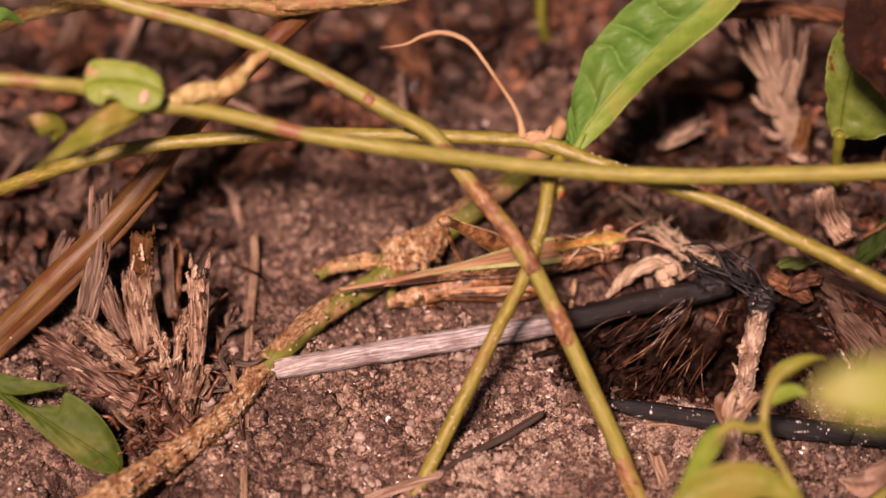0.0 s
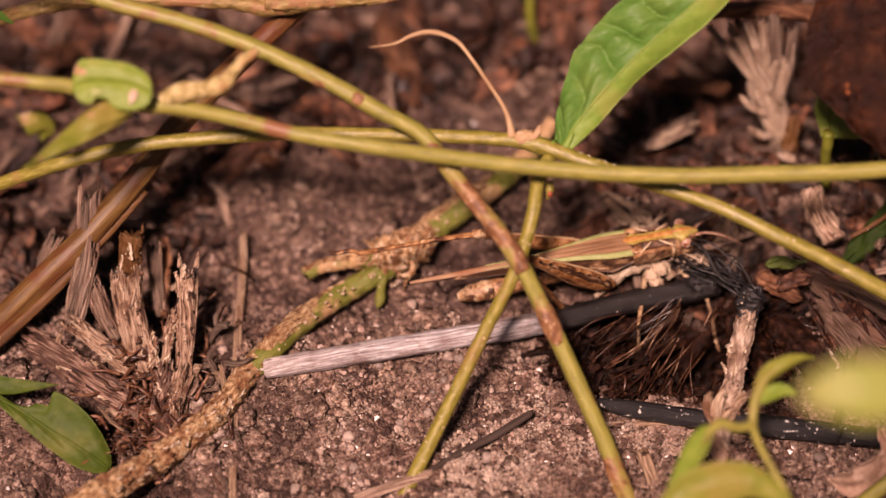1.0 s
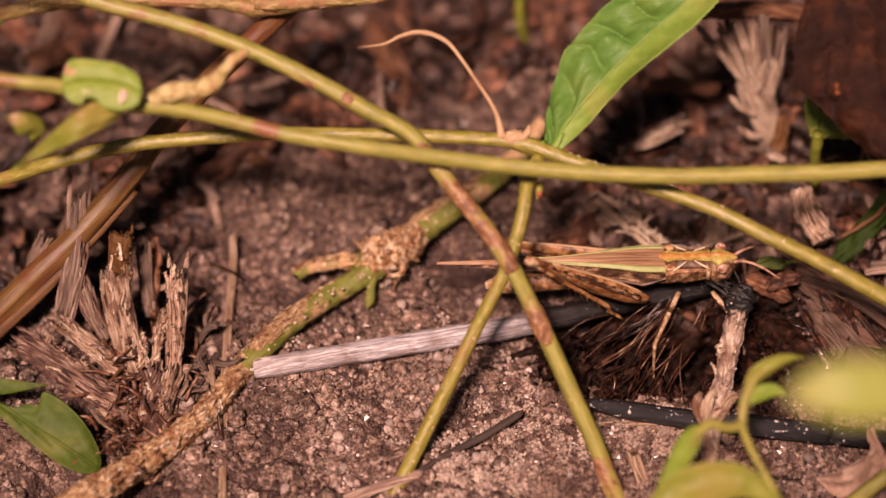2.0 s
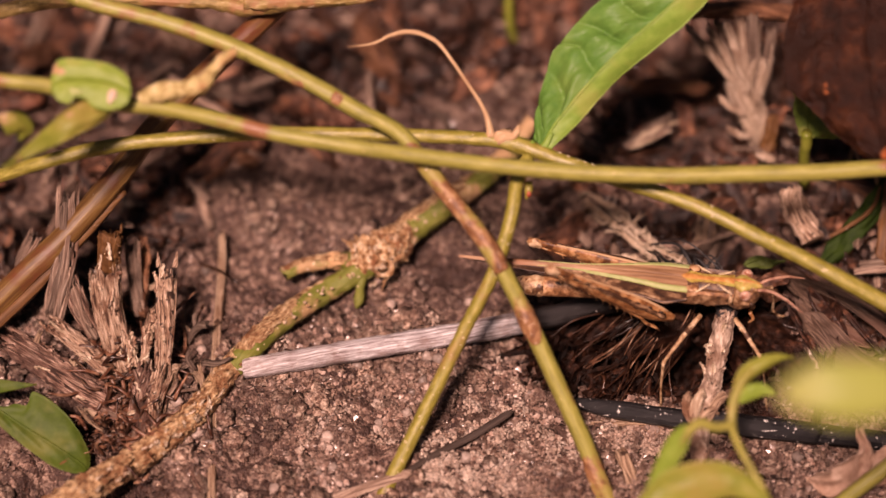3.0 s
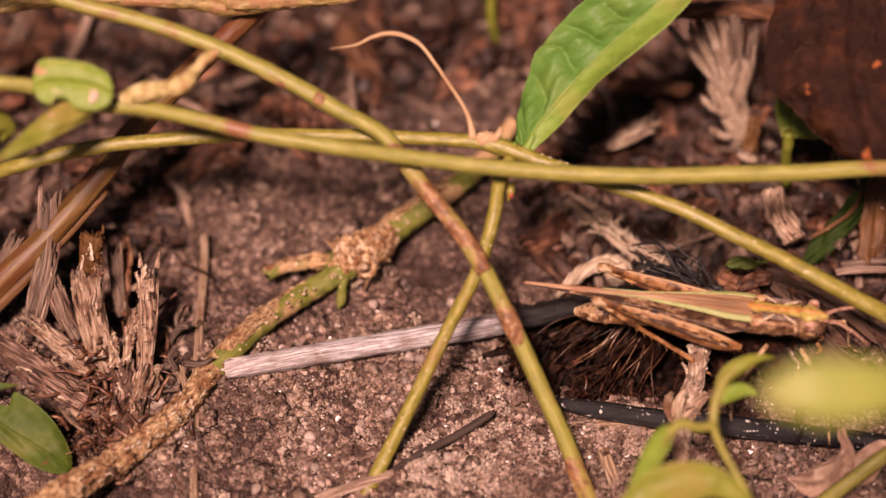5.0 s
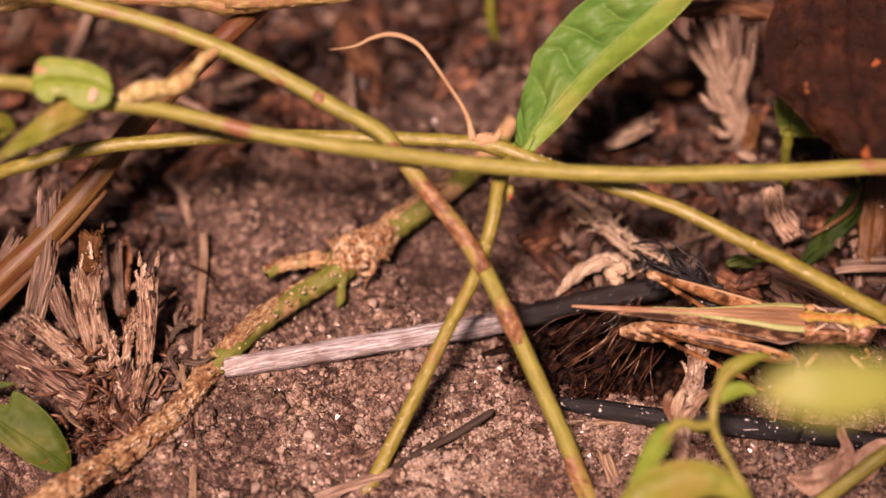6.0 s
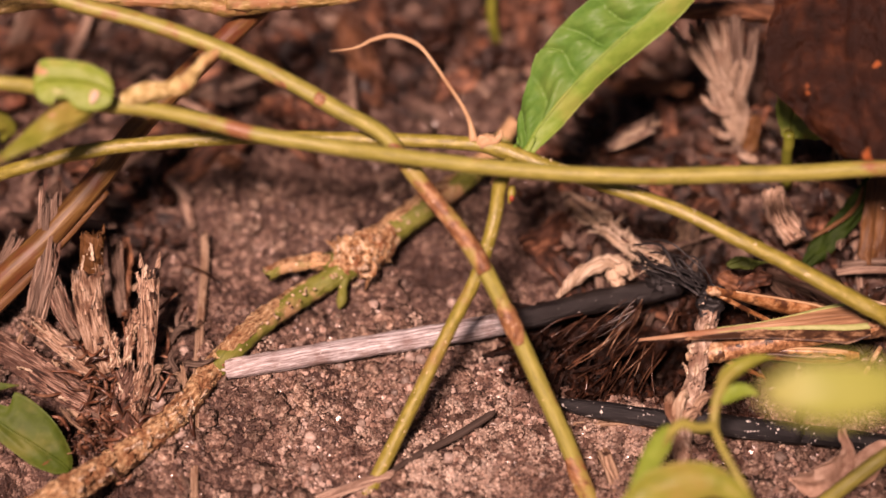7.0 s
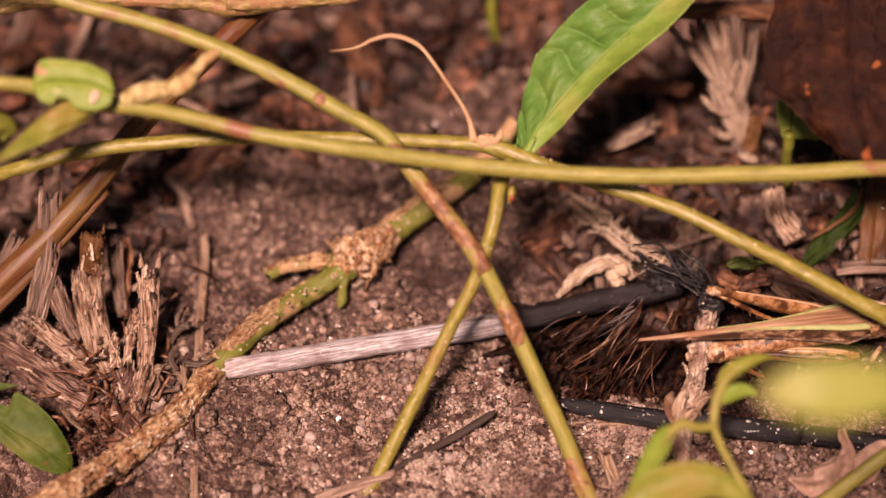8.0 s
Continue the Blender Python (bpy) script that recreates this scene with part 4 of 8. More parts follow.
def make_crossing_vine():
    t = thing("crossing_vine", (12.8, -29.9, 0.2), "olive-green vine with reddish-brown sections crossing over the others", "vine")
    part("stem", tube([(-57.2, 15.6, 15.7, 0.55), (-46.4, 6.2, 27.4, 0.59), (-37.2, 4.8, 28.8, 0.64), (-28.8, 2.5, 26.9, 0.66), (-23.5, 1.4, 26.0, 0.67), (-18.2, 0.0, 24.8, 0.67), (-12.5, -2.0, 23.1, 0.67), (-8.1, -3.9, 21.5, 0.67), (-4.6, -5.3, 20.1, 0.65), (-2.2, -7.7, 18.1, 0.65), (0.3, -10.1, 16.3, 0.65), (2.7, -12.7, 14.2, 0.66), (5.1, -15.9, 10.8, 0.69), (7.8, -20.0, 6.7, 0.7), (10.0, -23.4, 3.2, 0.7), (11.4, -25.9, 0.5, 0.68), (13.0, -28.1, -3.3, 0.65)], 140, 12, 0.07, 0.7), VINE, t)
    for pts in ([(-4.1, -5.9, 19.8, 0.49), (-3.2, -6.8, 19.1, 0.7), (-1.1, -8.9, 17.4, 0.69), (0.7, -10.6, 16.0, 0.7), (2.4, -12.4, 14.5, 0.76), (3.3, -13.7, 13.5, 0.65)],
                [(-15.0, -1.2, 23.81, 0.33), (-14.0, -1.6, 23.51, 0.57), (-13.1, -1.9, 23.21, 0.60), (-12.2, -2.3, 22.92, 0.55), (-11.4, -2.6, 22.64, 0.30)],
                [(-10.3, -3.1, 22.40, 0.33), (-9.9, -3.2, 22.26, 0.57), (-9.5, -3.4, 22.12, 0.60), (-9.2, -3.5, 21.98, 0.55), (-8.8, -3.7, 21.84, 0.30)],
                [(4.5, -15.0, 11.9, 0.49), (5.0, -15.9, 11.1, 0.76), (5.5, -16.7, 10.3, 0.77), (6.1, -17.6, 9.4, 0.49)],
                [(9.8, -23.2, 3.5, 0.49), (10.6, -24.7, 2.0, 0.76), (11.5, -26.1, 0.5, 0.76), (12.3, -27.5, -1.1, 0.57)]):
        part("scar", tube(pts, 30, 12, 0.08, 1.0), VINE_RED, t, "reddish-brown stretch of skin")


make_crossing_vine()


def make_leafy_vine():
    t = thing("leafy_vine", (-50.0, 0.4, 0.3), "slender green vine with an aerial root and a large green leaf", "vine")
    part("stem", tube([(-53.2, 2.8, -5.5, 0.47), (-42.8, -3.9, 9.8, 0.56), (-35.2, -5.1, 15.3, 0.58), (-28.3, -4.4, 17.2, 0.58), (-21.6, -3.8, 17.7, 0.58), (-14.9, -3.5, 17.9, 0.56), (-8.2, -3.6, 17.9, 0.55), (-2.9, -3.7, 17.8, 0.56), (2.1, -3.9, 17.6, 0.58), (4.7, -4.3, 17.3, 0.68), (7.8, -5.5, 17.0, 0.56), (12.3, -7.0, 16.3, 0.55), (18.4, -8.9, 15.4, 0.56), (22.8, -10.9, 14.4, 0.6), (27.3, -12.6, 13.0, 0.62), (31.7, -14.4, 11.4, 0.66), (36.3, -15.6, 9.1, 0.66), (44.3, -14.1, 1.2, 0.66), (50.6, -11.4, -7.0, 0.56)], 150, 12, 0.1, 1.2), VINE_DARK, t)
    part("node", blob((3.5, -3.9, 17.9), (1.05, 0.58, 0.52), 12, 16, 0.6, 4, 1.5), ROOT, t, "knobbly pale joint")
    part("bud", tube([(4.2, -4.0, 18.1, 0.3), (4.5, -3.7, 18.4, 0.26), (4.6, -3.4, 18.7, 0.08)], 10, 8, 0.2), ROOT, t)
    part("aerial_root", tube([(2.4, -3.9, 17.9, 0.4), (2.2, -3.1, 18.8, 0.24), (1.7, -2.2, 19.7, 0.17), (0.5, -0.8, 20.9, 0.15), (-0.6, 0.4, 22.0, 0.15), (-1.7, 1.5, 22.9, 0.17), (-2.9, 2.0, 23.4, 0.2), (-4.2, 2.2, 23.5, 0.2), (-5.5, 2.0, 23.3, 0.16), (-6.9, 1.5, 22.9, 0.09), (-8.9, 1.3, 22.7, 0.03)], 70, 8, 0.12, 2.0), ROOT, t, "thin curling straw-coloured aerial root")
    rib = [(6.5, -4.4, 17.4), (7.6, -3.2, 18.9), (10.5, -0.7, 21.3), (13.3, 1.3, 23.3), (15.4, 2.6, 24.6), (17.3, 3.7, 26.0), (19.5, 5.2, 27.6), (21.7, 6.9, 29.3), (23.5, 8.5, 30.7)]
    lf = part("leaf", leaf_half(rib, [(5.8, -3.9, 17.6), (5.9, -2.2, 18.4), (6.5, -0.2, 19.5), (7.3, 1.9, 21.2), (8.1, 2.4, 22.3), (9.6, 3.5, 23.8), (11.8, 4.7, 25.5), (14.5, 6.5, 27.6), (18.0, 7.8, 29.4), (22.8, 8.5, 30.6)],
                                (-0.2, -0.6, 0.75), 130, 36, 8, 1.15, 0.12, 0.2, 0.25, 3, 0.012, 1.3), LEAF, t, "large fresh green leaf with quilted veins")
    part("turned_edge", leaf_half(rib, [(7.1, -4.8, 17.4), (9.0, -3.3, 18.4), (10.6, -1.8, 19.4), (12.4, -0.3, 20.6), (14.6, 1.1, 21.8), (17.3, 2.5, 23.5), (19.8, 4.1, 25.6), (21.8, 5.6, 27.5), (23.3, 7.1, 29.5), (23.7, 8.6, 30.7)],
                                  (0.1, -0.6, 0.75), 90, 10, 9, 0.1, 0.12, 0.12, 0.15, 4, 0.03), LEAF_PALE, lf, "pale folded edge")
    part("midrib", tube([(x, y - 0.03, z + 0.03, 0.13 - 0.01 * k) for k, (x, y, z) in enumerate(rib)], 50, 7), LEAF_PALE, lf, "pale midrib")
    part("petiole", tube([(5.4, -4.3, 17.5, 0.5), (6.0, -4.6, 17.2, 0.45), (6.6, -4.5, 17.4, 0.36), (7.2, -3.8, 18.3, 0.2)], 20, 8), LEAF_PALE, lf)
    part("node", blob((4.5, -6.9, 16.4), (0.72, 0.6, 0.7), 8, 12, 0.4, 2, 1.4), ROOT, t)
    part("side_shoot", tube([(5.4, -5.3, 17.1, 0.5), (4.7, -6.5, 16.7, 0.62), (4.4, -7.6, 16.4, 0.58), (3.9, -10.2, 15.0, 0.55), (2.6, -13.0, 12.1, 0.54), (0.3, -16.1, 8.7, 0.55), (-2.0, -19.4, 5.2, 0.57), (-4.2, -22.7, 2.2, 0.58), (-6.0, -25.3, -0.3, 0.58), (-7.8, -27.5, -3.5, 0.55)], 90, 10, 0.06, 1.1), VINE_DARK, t)
    part("bud", blob((5.4, -7.9, 15.6), (0.22, 0.2, 0.3), 7, 9, 0.4, 2), RED_BUD, t, "tiny red bud")
    part("tip", tube([(5.4, -6.8, 15.8, 0.3), (5.4, -7.4, 15.5, 0.35), (5.2, -8.0, 15.1, 0.08)], 10, 7, 0.1), VINE_DARK, t)
    rng = np.random.RandomState(19)
    for path, lo, hi, count in ((spline([(7.8, -5.5, 17.0), (12.3, -7.0, 16.3), (18.4, -8.9, 15.4), (22.8, -10.9, 14.4), (27.3, -12.6, 13.0), (31.7, -14.4, 11.4), (36.3, -15.6, 9.1)], 200), 0, 199, 70),
                                (spline([(4.4, -7.6, 16.4), (3.9, -10.2, 15.0), (2.6, -13.0, 12.1), (0.3, -16.1, 8.7), (-2.0, -19.4, 5.2), (-4.2, -22.7, 2.2)], 120), 0, 119, 22)):
        scurf = []
        for k in range(count):
            c = path[rng.randint(lo, hi), :3]
            th = rng.uniform(-1.3, 1.3)
            out = unit(np.array((0.45, -0.1, 0.9)) * math.cos(th) + np.array((0.2, -0.9, -0.3)) * math.sin(th))
            r = rng.uniform(0.03, 0.085) if rng.uniform() < 0.9 else 0.13
            scurf.append(blob(c + out * 0.57, np.array((1.5, 1.0, 0.7)) * r, 5, 7, 0.5, k, 1.5))
        part("scurf", merge(scurf), PALE_SCALE, t, "tiny pale scales on the skin")
    return t, lf


LEAFY_VINE, BIG_LEAF = make_leafy_vine()


def make_old_runner():
    t = thing("old_runner", (-33.6, -29.5, 0.4), "thick green runner with flaking tan bark lying on the soil", "stem")
    part("lower_stem", tube([(-35.2, -30.5, 1.0, 1.1), (-30.2, -26.7, 1.7, 1.18), (-26.5, -23.4, 1.0, 1.16), (-23.5, -21.0, 1.5, 1.1), (-21.0, -18.1, 1.5, 1.02), (-18.9, -14.4, 1.6, 0.96), (-17.4, -12.5, 2.0, 0.92)], 200, 40, 0.2, 2.0), BARK_PALE, t, "flaking tan bark")
    part("upper_stem", tube([(-18.5, -14.1, 1.7, 0.95), (-16.7, -11.9, 2.1, 1), (-14.1, -8.6, 1.7, 0.98), (-11.4, -6.1, 1.5, 0.95), (-8.6, -4.4, 2.1, 0.98), (-6.3, -2.4, 2.3, 1.12), (-4.0, 0.3, 2.3, 1.15), (-1.1, 2.5, 2.9, 1.1), (2.2, 5.6, 3.0, 0.95), (4.6, 8.3, 3.6, 0.85), (6.2, 9.9, 5.4, 0.6)], 160, 22, 0.12, 1.9), RUNNER, t, "green skin with brown scars")
    part("bark_strip", tube([(-18.5, -13.8, 2.3, 0.5), (-16.5, -11.6, 2.9, 0.72), (-14.3, -8.6, 2.5, 0.62), (-12.3, -6.3, 2.1, 0.45), (-9.9, -4.8, 2.5, 0.12)], 60, 12, 0.35, 1.8, flat=0.55), BARK_PALE, t, "peeling bark")
    part("bark_strip", tube([(-7.2, -2.4, 3.1, 0.6), (-4.9, -0.1, 3.0, 0.75), (-2.8, 1.7, 3.4, 0.72), (-0.4, 3.4, 3.8, 0.65), (2.2, 6.1, 3.3, 0.3)], 60, 12, 0.45, 1.8, flat=0.6), BARK_PALE, t, "sandy crust of bark")
    nd = part("node", blob((-7.0, -2.7, 2.5), (2.15, 1.7, 1.6), 34, 46, 0.5, 6, 1.9), NODE_BARK, t, "knobbly scarred joint")
    part("swelling", tube([(-9.4, -3.9, 1.9, 0.6), (-8.1, -3.7, 2.6, 1.1), (-6.8, -3.0, 3.0, 1.45), (-5.5, -1.8, 2.8, 1.4), (-4.4, -0.2, 2.3, 0.9)], 60, 34, 0.42, 2.2), NODE_BARK, nd)
    rng = np.random.RandomState(3)
    c = np.array((-6.8, -2.9, 2.7))
    run = unit(np.array((-4.5, 0.0, 2.2)) - np.array((-9.1, -4.6, 2.0)))
    for i in range(38):
        d = unit(rng.normal(size=3) + (0, -0.5, 0.6))
        d = unit(d - run * np.dot(d, run) * 0.6)
        part("bark_flake", flake(rng, c + d * rng.uniform(1.5, 1.75) + run * rng.normal() * 0.9, run + rng.normal(size=3) * 0.5, d, rng.uniform(0.2, 0.5)), NODE_BARK if i % 3 else CREAM, nd)
    ring = [np.array((-6.3, -5.1, 3.6)) + 0.7 * (math.cos(q) * np.array((1, 0.1, 0)) + math.sin(q) * np.array((0, 0.6, 0.7))) for q in np.linspace(-2.6, 1.2, 9)]
    part("leaf_scar", tube([(*q, 0.3 - 0.05 * abs(k - 4)) for k, q in enumerate(ring)], 24, 9, 0.4, 2.4), NODE_BARK, nd, "pale curved rim of a leaf scar")
    part("pit", blob((-7.2, -3.4, 4.1), (0.3, 0.16, 0.16), 8, 10, 0.3, 3), CHAR_PLAIN, nd, "small dark pit")
    for a, b in (((-9.0, -2.6, 3.3), (-9.9, -2.0, 3.6)), ((-8.6, -2.1, 3.5), (-8.8, -2.1, 4.3)), ((-5.8, -4.9, 2.9), (-6.0, -5.7, 2.7)), ((-6.1, -4.9, 2.3), (-6.5, -5.7, 1.3))):
        part("bark_shred", tube([(*a, 0.2), (*((np.array(a) + b) / 2 + (0, 0, 0.1)), 0.14), (*b, 0.03)], 10, 6, 0.3, 2.0), BARK_PALE, nd)
    lower, upper = spline([(-30.0, -27.5, 2.8), (-23.4, -21.8, 2.5), (-18.8, -15.1, 2.4)], 60), spline([(-18.4, -14.7, 2.5), (-14.1, -9.4, 2.6), (-8.6, -5.0, 2.9), (-4.0, -0.4, 3.2), (2.2, 4.8, 3.9)], 90)
    for i in range(58):
        line, k, rad = lower, rng.randint(2, 57), 1.03
        al = unit(line[k + 1, :3] - line[k - 1, :3])
        o = unit(np.cross(al, (0, 0, 1)) * rng.uniform(-1.1, 0.8) + (0, -0.25, 0.8))
        a = line[k, :3] - np.array((0, 0, 0.95)) + o * rad
        part("bark_flake", flake(rng, a, al, o, rng.uniform(0.18, 0.6)), BARK_PALE if i % 2 else CREAM, t)
    up = next(q for q in t.children if q.name.startswith("upper_stem"))
    for i in range(70):
        k = rng.randint(2, 86)
        al = unit(upper[k + 1, :3] - upper[k - 1, :3])
        o = unit(np.cross(al, (0, 0, 1)) * rng.uniform(-0.9, 0.5) + (0, 0.1, 0.8))
        part("crust_crumb", blob(upper[k, :3] - (0, 0, 0.92) + o * rng.uniform(0.92, 1.0), rng.uniform(0.07, 0.2, 3), 5, 7, 0.8, i, 1.5), CREAM if i % 3 else NODE_BARK, up)
    part("stub", tube([(-9.1, -3.4, 2.5, 0.75), (-10.8, -3.4, 2.4, 0.6), (-11.9, -3.6, 2.4, 0.62), (-13.4, -3.9, 2.2, 0.55), (-14.7, -4.6, 2.0, 0.6)], 30, 10, 0.25, 1.8, ragged=0.5), RUNNER, t, "broken green side stub")
    part("bark_strip", tube([(-9.3, -3.6, 3.2, 0.4), (-11.5, -3.5, 3.0, 0.35), (-13.3, -3.7, 2.7, 0.3), (-14.8, -4.5, 2.5, 0.3)], 24, 9, 0.4, 1.8, flat=0.6), BARK_PALE, t, "peeling bark")
    part("collar", blob((-10.4, -3.5, 2.6), (0.9, 0.75, 0.75), 9, 12, 0.6, 9, 1.6), BARK_PALE, t)
    part("shoot", tube([(-8.1, -4.8, 2.2, 0.4), (-8.3, -5.6, 1.7, 0.36), (-8.4, -6.6, 1.3, 0.45), (-8.6, -7.3, 1.0, 0.1)], 14, 8, 0.2), RUNNER, t)


make_old_runner()


def make_overhead_runner():
    t = thing("overhead_runner", (-46.6, 21.0, 4.6), "knobbly brown and green runner", "stem")
    part("stem", tube([(-51.1, 25.6, -4.6, 0.6), (-41.0, 13.3, 13.8, 0.6), (-35.7, 11.6, 17.5, 0.62), (-30.3, 10.5, 19.2, 0.55), (-24.7, 10.5, 19.2, 0.58), (-20.5, 10.3, 19.1, 0.62), (-17.3, 10.0, 18.8, 0.7), (-14.1, 10.2, 19.0, 0.6), (-10.4, 10.4, 19.2, 0.55), (-6.7, 10.8, 19.5, 0.5), (-1.1, 15.1, 17.9, 0.5), (3.8, 27.0, 7.0, 0.5)], 110, 14, 0.3, 1.1), OLD_RUNNER, t)
    part("bark_stretch", tube([(-17.7, 10.0, 19.3, 0.62), (-15.0, 10.0, 19.4, 0.7), (-12.2, 10.1, 19.6, 0.66), (-9.4, 10.3, 19.6, 0.6), (-6.7, 10.7, 19.8, 0.5)], 40, 12, 0.25, 1.6), OLD_RUNNER, t, "crusty stretch of bark")


make_overhead_runner()


def make_leaning_stem():
    t = thing("leaning_stem", (-39.7, -7.1, -0.2), "thick smooth brown dead stem with white specks", "stem")
    part("stem", tube([(-41.8, -11.5, 0.8, 1.1), (-36.1, -7.9, 5.1, 1.1), (-32.4, -5.2, 7.4, 1.08), (-28.3, -1.2, 10.1, 1.05), (-25.2, 2.3, 12.4, 1), (-21.1, 6.4, 14.5, 0.95), (-16.5, 10.5, 16.6, 0.9), (-12.5, 15.5, 16.9, 0.85)], 80, 14, 0.05, 0.8), LEAN_STEM, t)
    part("lower_edge", tube([(-41.8, -12.7, 0.1, 0.5), (-36.1, -9.3, 4.0, 0.55), (-33.3, -7.1, 5.8, 0.5), (-30.2, -4.3, 7.7, 0.45), (-27.4, -1.8, 9.4, 0.2)], 40, 9, 0.08, 1.0), BROWNSTEM, t)


make_leaning_stem()


# ---- sticks ----
def make_burnt_stick():
    t = thing("burnt_stick", (-6.7, -10.3, -0.1), "half-burnt stick, ashen grey at one end, charred black beyond", "stick")
    sh = part("shaft", tube([(-17.5, -14.2, 1.8, 0.8), (-15.7, -14.1, 2.1, 0.85), (-12.1, -13.4, 2.2, 0.88), (-7.1, -11.8, 1.5, 0.9), (-0.2, -10.7, 1.9, 0.92), (4.5, -9.5, 1.7, 0.93), (7.7, -9.0, 2.1, 0.95), (12.4, -7.3, 1.9, 0.96), (16.2, -6.5, 2.0, 0.97), (19.0, -6.4, 2.9, 0.95), (19.6, -6.4, 3.2, 0.6)], 140, 20, 0.10, 1.1, 0.03, 9), HALF_BURNT, t)
    rng = np.random.RandomState(9)
    e = np.array((-17.4, -14.2, 1.8))
    for i in range(7):
        o = rng.normal(size=3) * 0.4
        part("splinter", tube([(*(e + o + (1.2, 0.1, 0)), 0.2), (*(e + o * 1.2), 0.16), (*(e + o * 1.3 - (rng.uniform(0.2, 0.7), 0, 0)), 0.05)], 8, 5, 0.1, seed=i), ASH, sh)
    c = np.array((20.5, -6.1, 3.3))
    for i in range(4):
        o = rng.normal(size=3) * (1.0, 0.4, 0.3)
        part("burnt_lump", blob(c + o, rng.uniform(0.35, 0.7, 3) * (1.5, 1, 0.9), 14, 18, 1.3, i, 2.2), CHAR_PLAIN, t)
    for i in range(22):
        p = c + rng.normal(size=3) * (0.8, 0.4, 0.3)
        e = p + (rng.normal() * 2.0 - 1.5, rng.normal() * 1.0 + 0.8, rng.uniform(-0.4, 0.9))
        part("burnt_fibre", tube([(*p, 0.16), (*((p + e) / 2 + rng.normal(size=3) * 0.3), 0.14), (*e, 0.05)], 10, 5, 0.15, seed=i), CHAR_PLAIN, t)


make_burnt_stick()


def make_arched_fibres():
    t = thing("scorched_fibres", (17.0, -4.0, 4.0), "scorched black grass fibres arching over the end of a burnt stick", "fibres")
    rng = np.random.RandomState(33)
    for k in range(9):
        o = rng.normal(size=3) * (0.5, 0.6, 0.3)
        r = rng.uniform(0.05, 0.16)
        part("fibre", tube([(*(np.array((16.4, -3.6, 4.2)) + o), r * 0.6), (*(np.array((18.6, -5.2, 4.9)) + o * 1.6 + rng.normal(size=3) * 0.5), r), (*(np.array((20.6, -7.2, 5.4)) + o * 0.6 + rng.normal(size=3) * 0.5), r), (*(np.array((21.8, -9.6, 5.7)) + o * 0.8), r * 0.5)], 26, 7, 0.3, 1.5, 0.1, 3, 0.3, 0.7, k, 0.8), CHAR_PLAIN, t)


make_arched_fibres()


def make_black_straw():
    t = thing("black_straw", (17.5, -18.3, 0.4), "black charred grass stem with white specks of ash", "stick")
    part("stem", tube([(8.7, -17.0, 1.1, 0.4), (12.5, -17.9, 1.2, 0.78), (17.4, -19.3, 1.9, 0.8), (23.2, -20.1, 1.8, 0.82), (27.8, -20.1, 1.0, 0.82), (31.8, -20.5, 0.9, 0.78), (36.7, -21.3, 1.0, 0.7)], 60, 12, 0.05, 0.7, 0.04, 8), CHAR, t)
    part("sheath", tube([(17.8, -19.3, 2.0, 0.84), (21.4, -19.9, 2.1, 0.9), (25.0, -20.0, 1.5, 0.9), (28.7, -20.1, 1.0, 0.85)], 24, 12, 0.12, 0.8, 0.05, 8, 0.6), CHAR, t, "burnt sheath round the stem")


make_black_straw()


def make_small_twigs():
    single("twig", tube([(-4.2, -24.0, 1.1, 0.2), (-2.4, -22.4, 0.9, 0.28), (0.3, -20.6, 0.7, 0.32), (2.5, -19.3, 1.1, 0.33), (3.8, -18.4, 1.3, 0.3), (4.1, -18.1, 1.4, 0.12)], 30, 9, 0.1, 1.0, 0.05, 6, 0.3), DARKWOOD, "thin dark twig lying on the sand", "twig", "loose twigs")
    single("twig", tube([(-10.0, -25.8, 0.0, 0.4), (-7.3, -25.1, 0.6, 0.45), (-4.6, -24.2, 1.0, 0.4), (-3.7, -23.7, 1.1, 0.2)], 24, 9, 0.15, 1.0, 0.06, 6, 0.4, seed=1), STRAW, "short frayed brown twig on the sand", "twig", "loose twigs")
    single("twig", tube([(-3.7, -25.4, 0.7, 0.12), (-1.1, -25.3, 0.7, 0.14), (0.7, -25.6, 0.5, 0.1)], 16, 6), DARKWOOD, "hair-thin dark twig on the sand", "twig", "loose twigs")
    single("twig", tube([(17.5, 15.1, 12.6, 0.4), (20.5, 13.9, 14.5, 0.65), (24.0, 14.1, 14.4, 0.75), (28.0, 14.9, 13.0, 0.7), (32.2, 16.5, 10.5, 0.5)], 44, 12, 0.25, 1.2, 0.06, 6, 0.4), RUST, "reddish-brown twig lying across a frayed stub", "twig", "loose twigs")
    single("straw", tube([(-20.2, 1.0, 1.0, 0.33), (-20.0, -2.4, 0.7, 0.38), (-20.0, -6.8, 0.8, 0.38), (-20.0, -11.4, 0.7, 0.38), (-19.9, -18.3, 0.6, 0.38), (-19.6, -26.3, 0.3, 0.36)], 40, 8, 0.05, 0.8, 0.06, 5, 0.8, flat=0.5), STRAW_PALE, "long flat pale straw on the soil", "straw")
    single("straw", tube([(32.5, -5.2, 3.2, 0.3), (34.8, -5.2, 3.5, 0.35), (38.1, -5.3, 3.6, 0.35)], 14, 8, 0.08), STRAW, "short grey straw in the litter", "straw")
    single("straw", tube([(33.0, -4.6, 3.4, 0.3), (35.3, -4.5, 3.7, 0.3), (38.6, -4.3, 3.6, 0.3)], 14, 8, 0.08), STRAW, "short grey straw in the litter", "straw")


make_small_twigs()


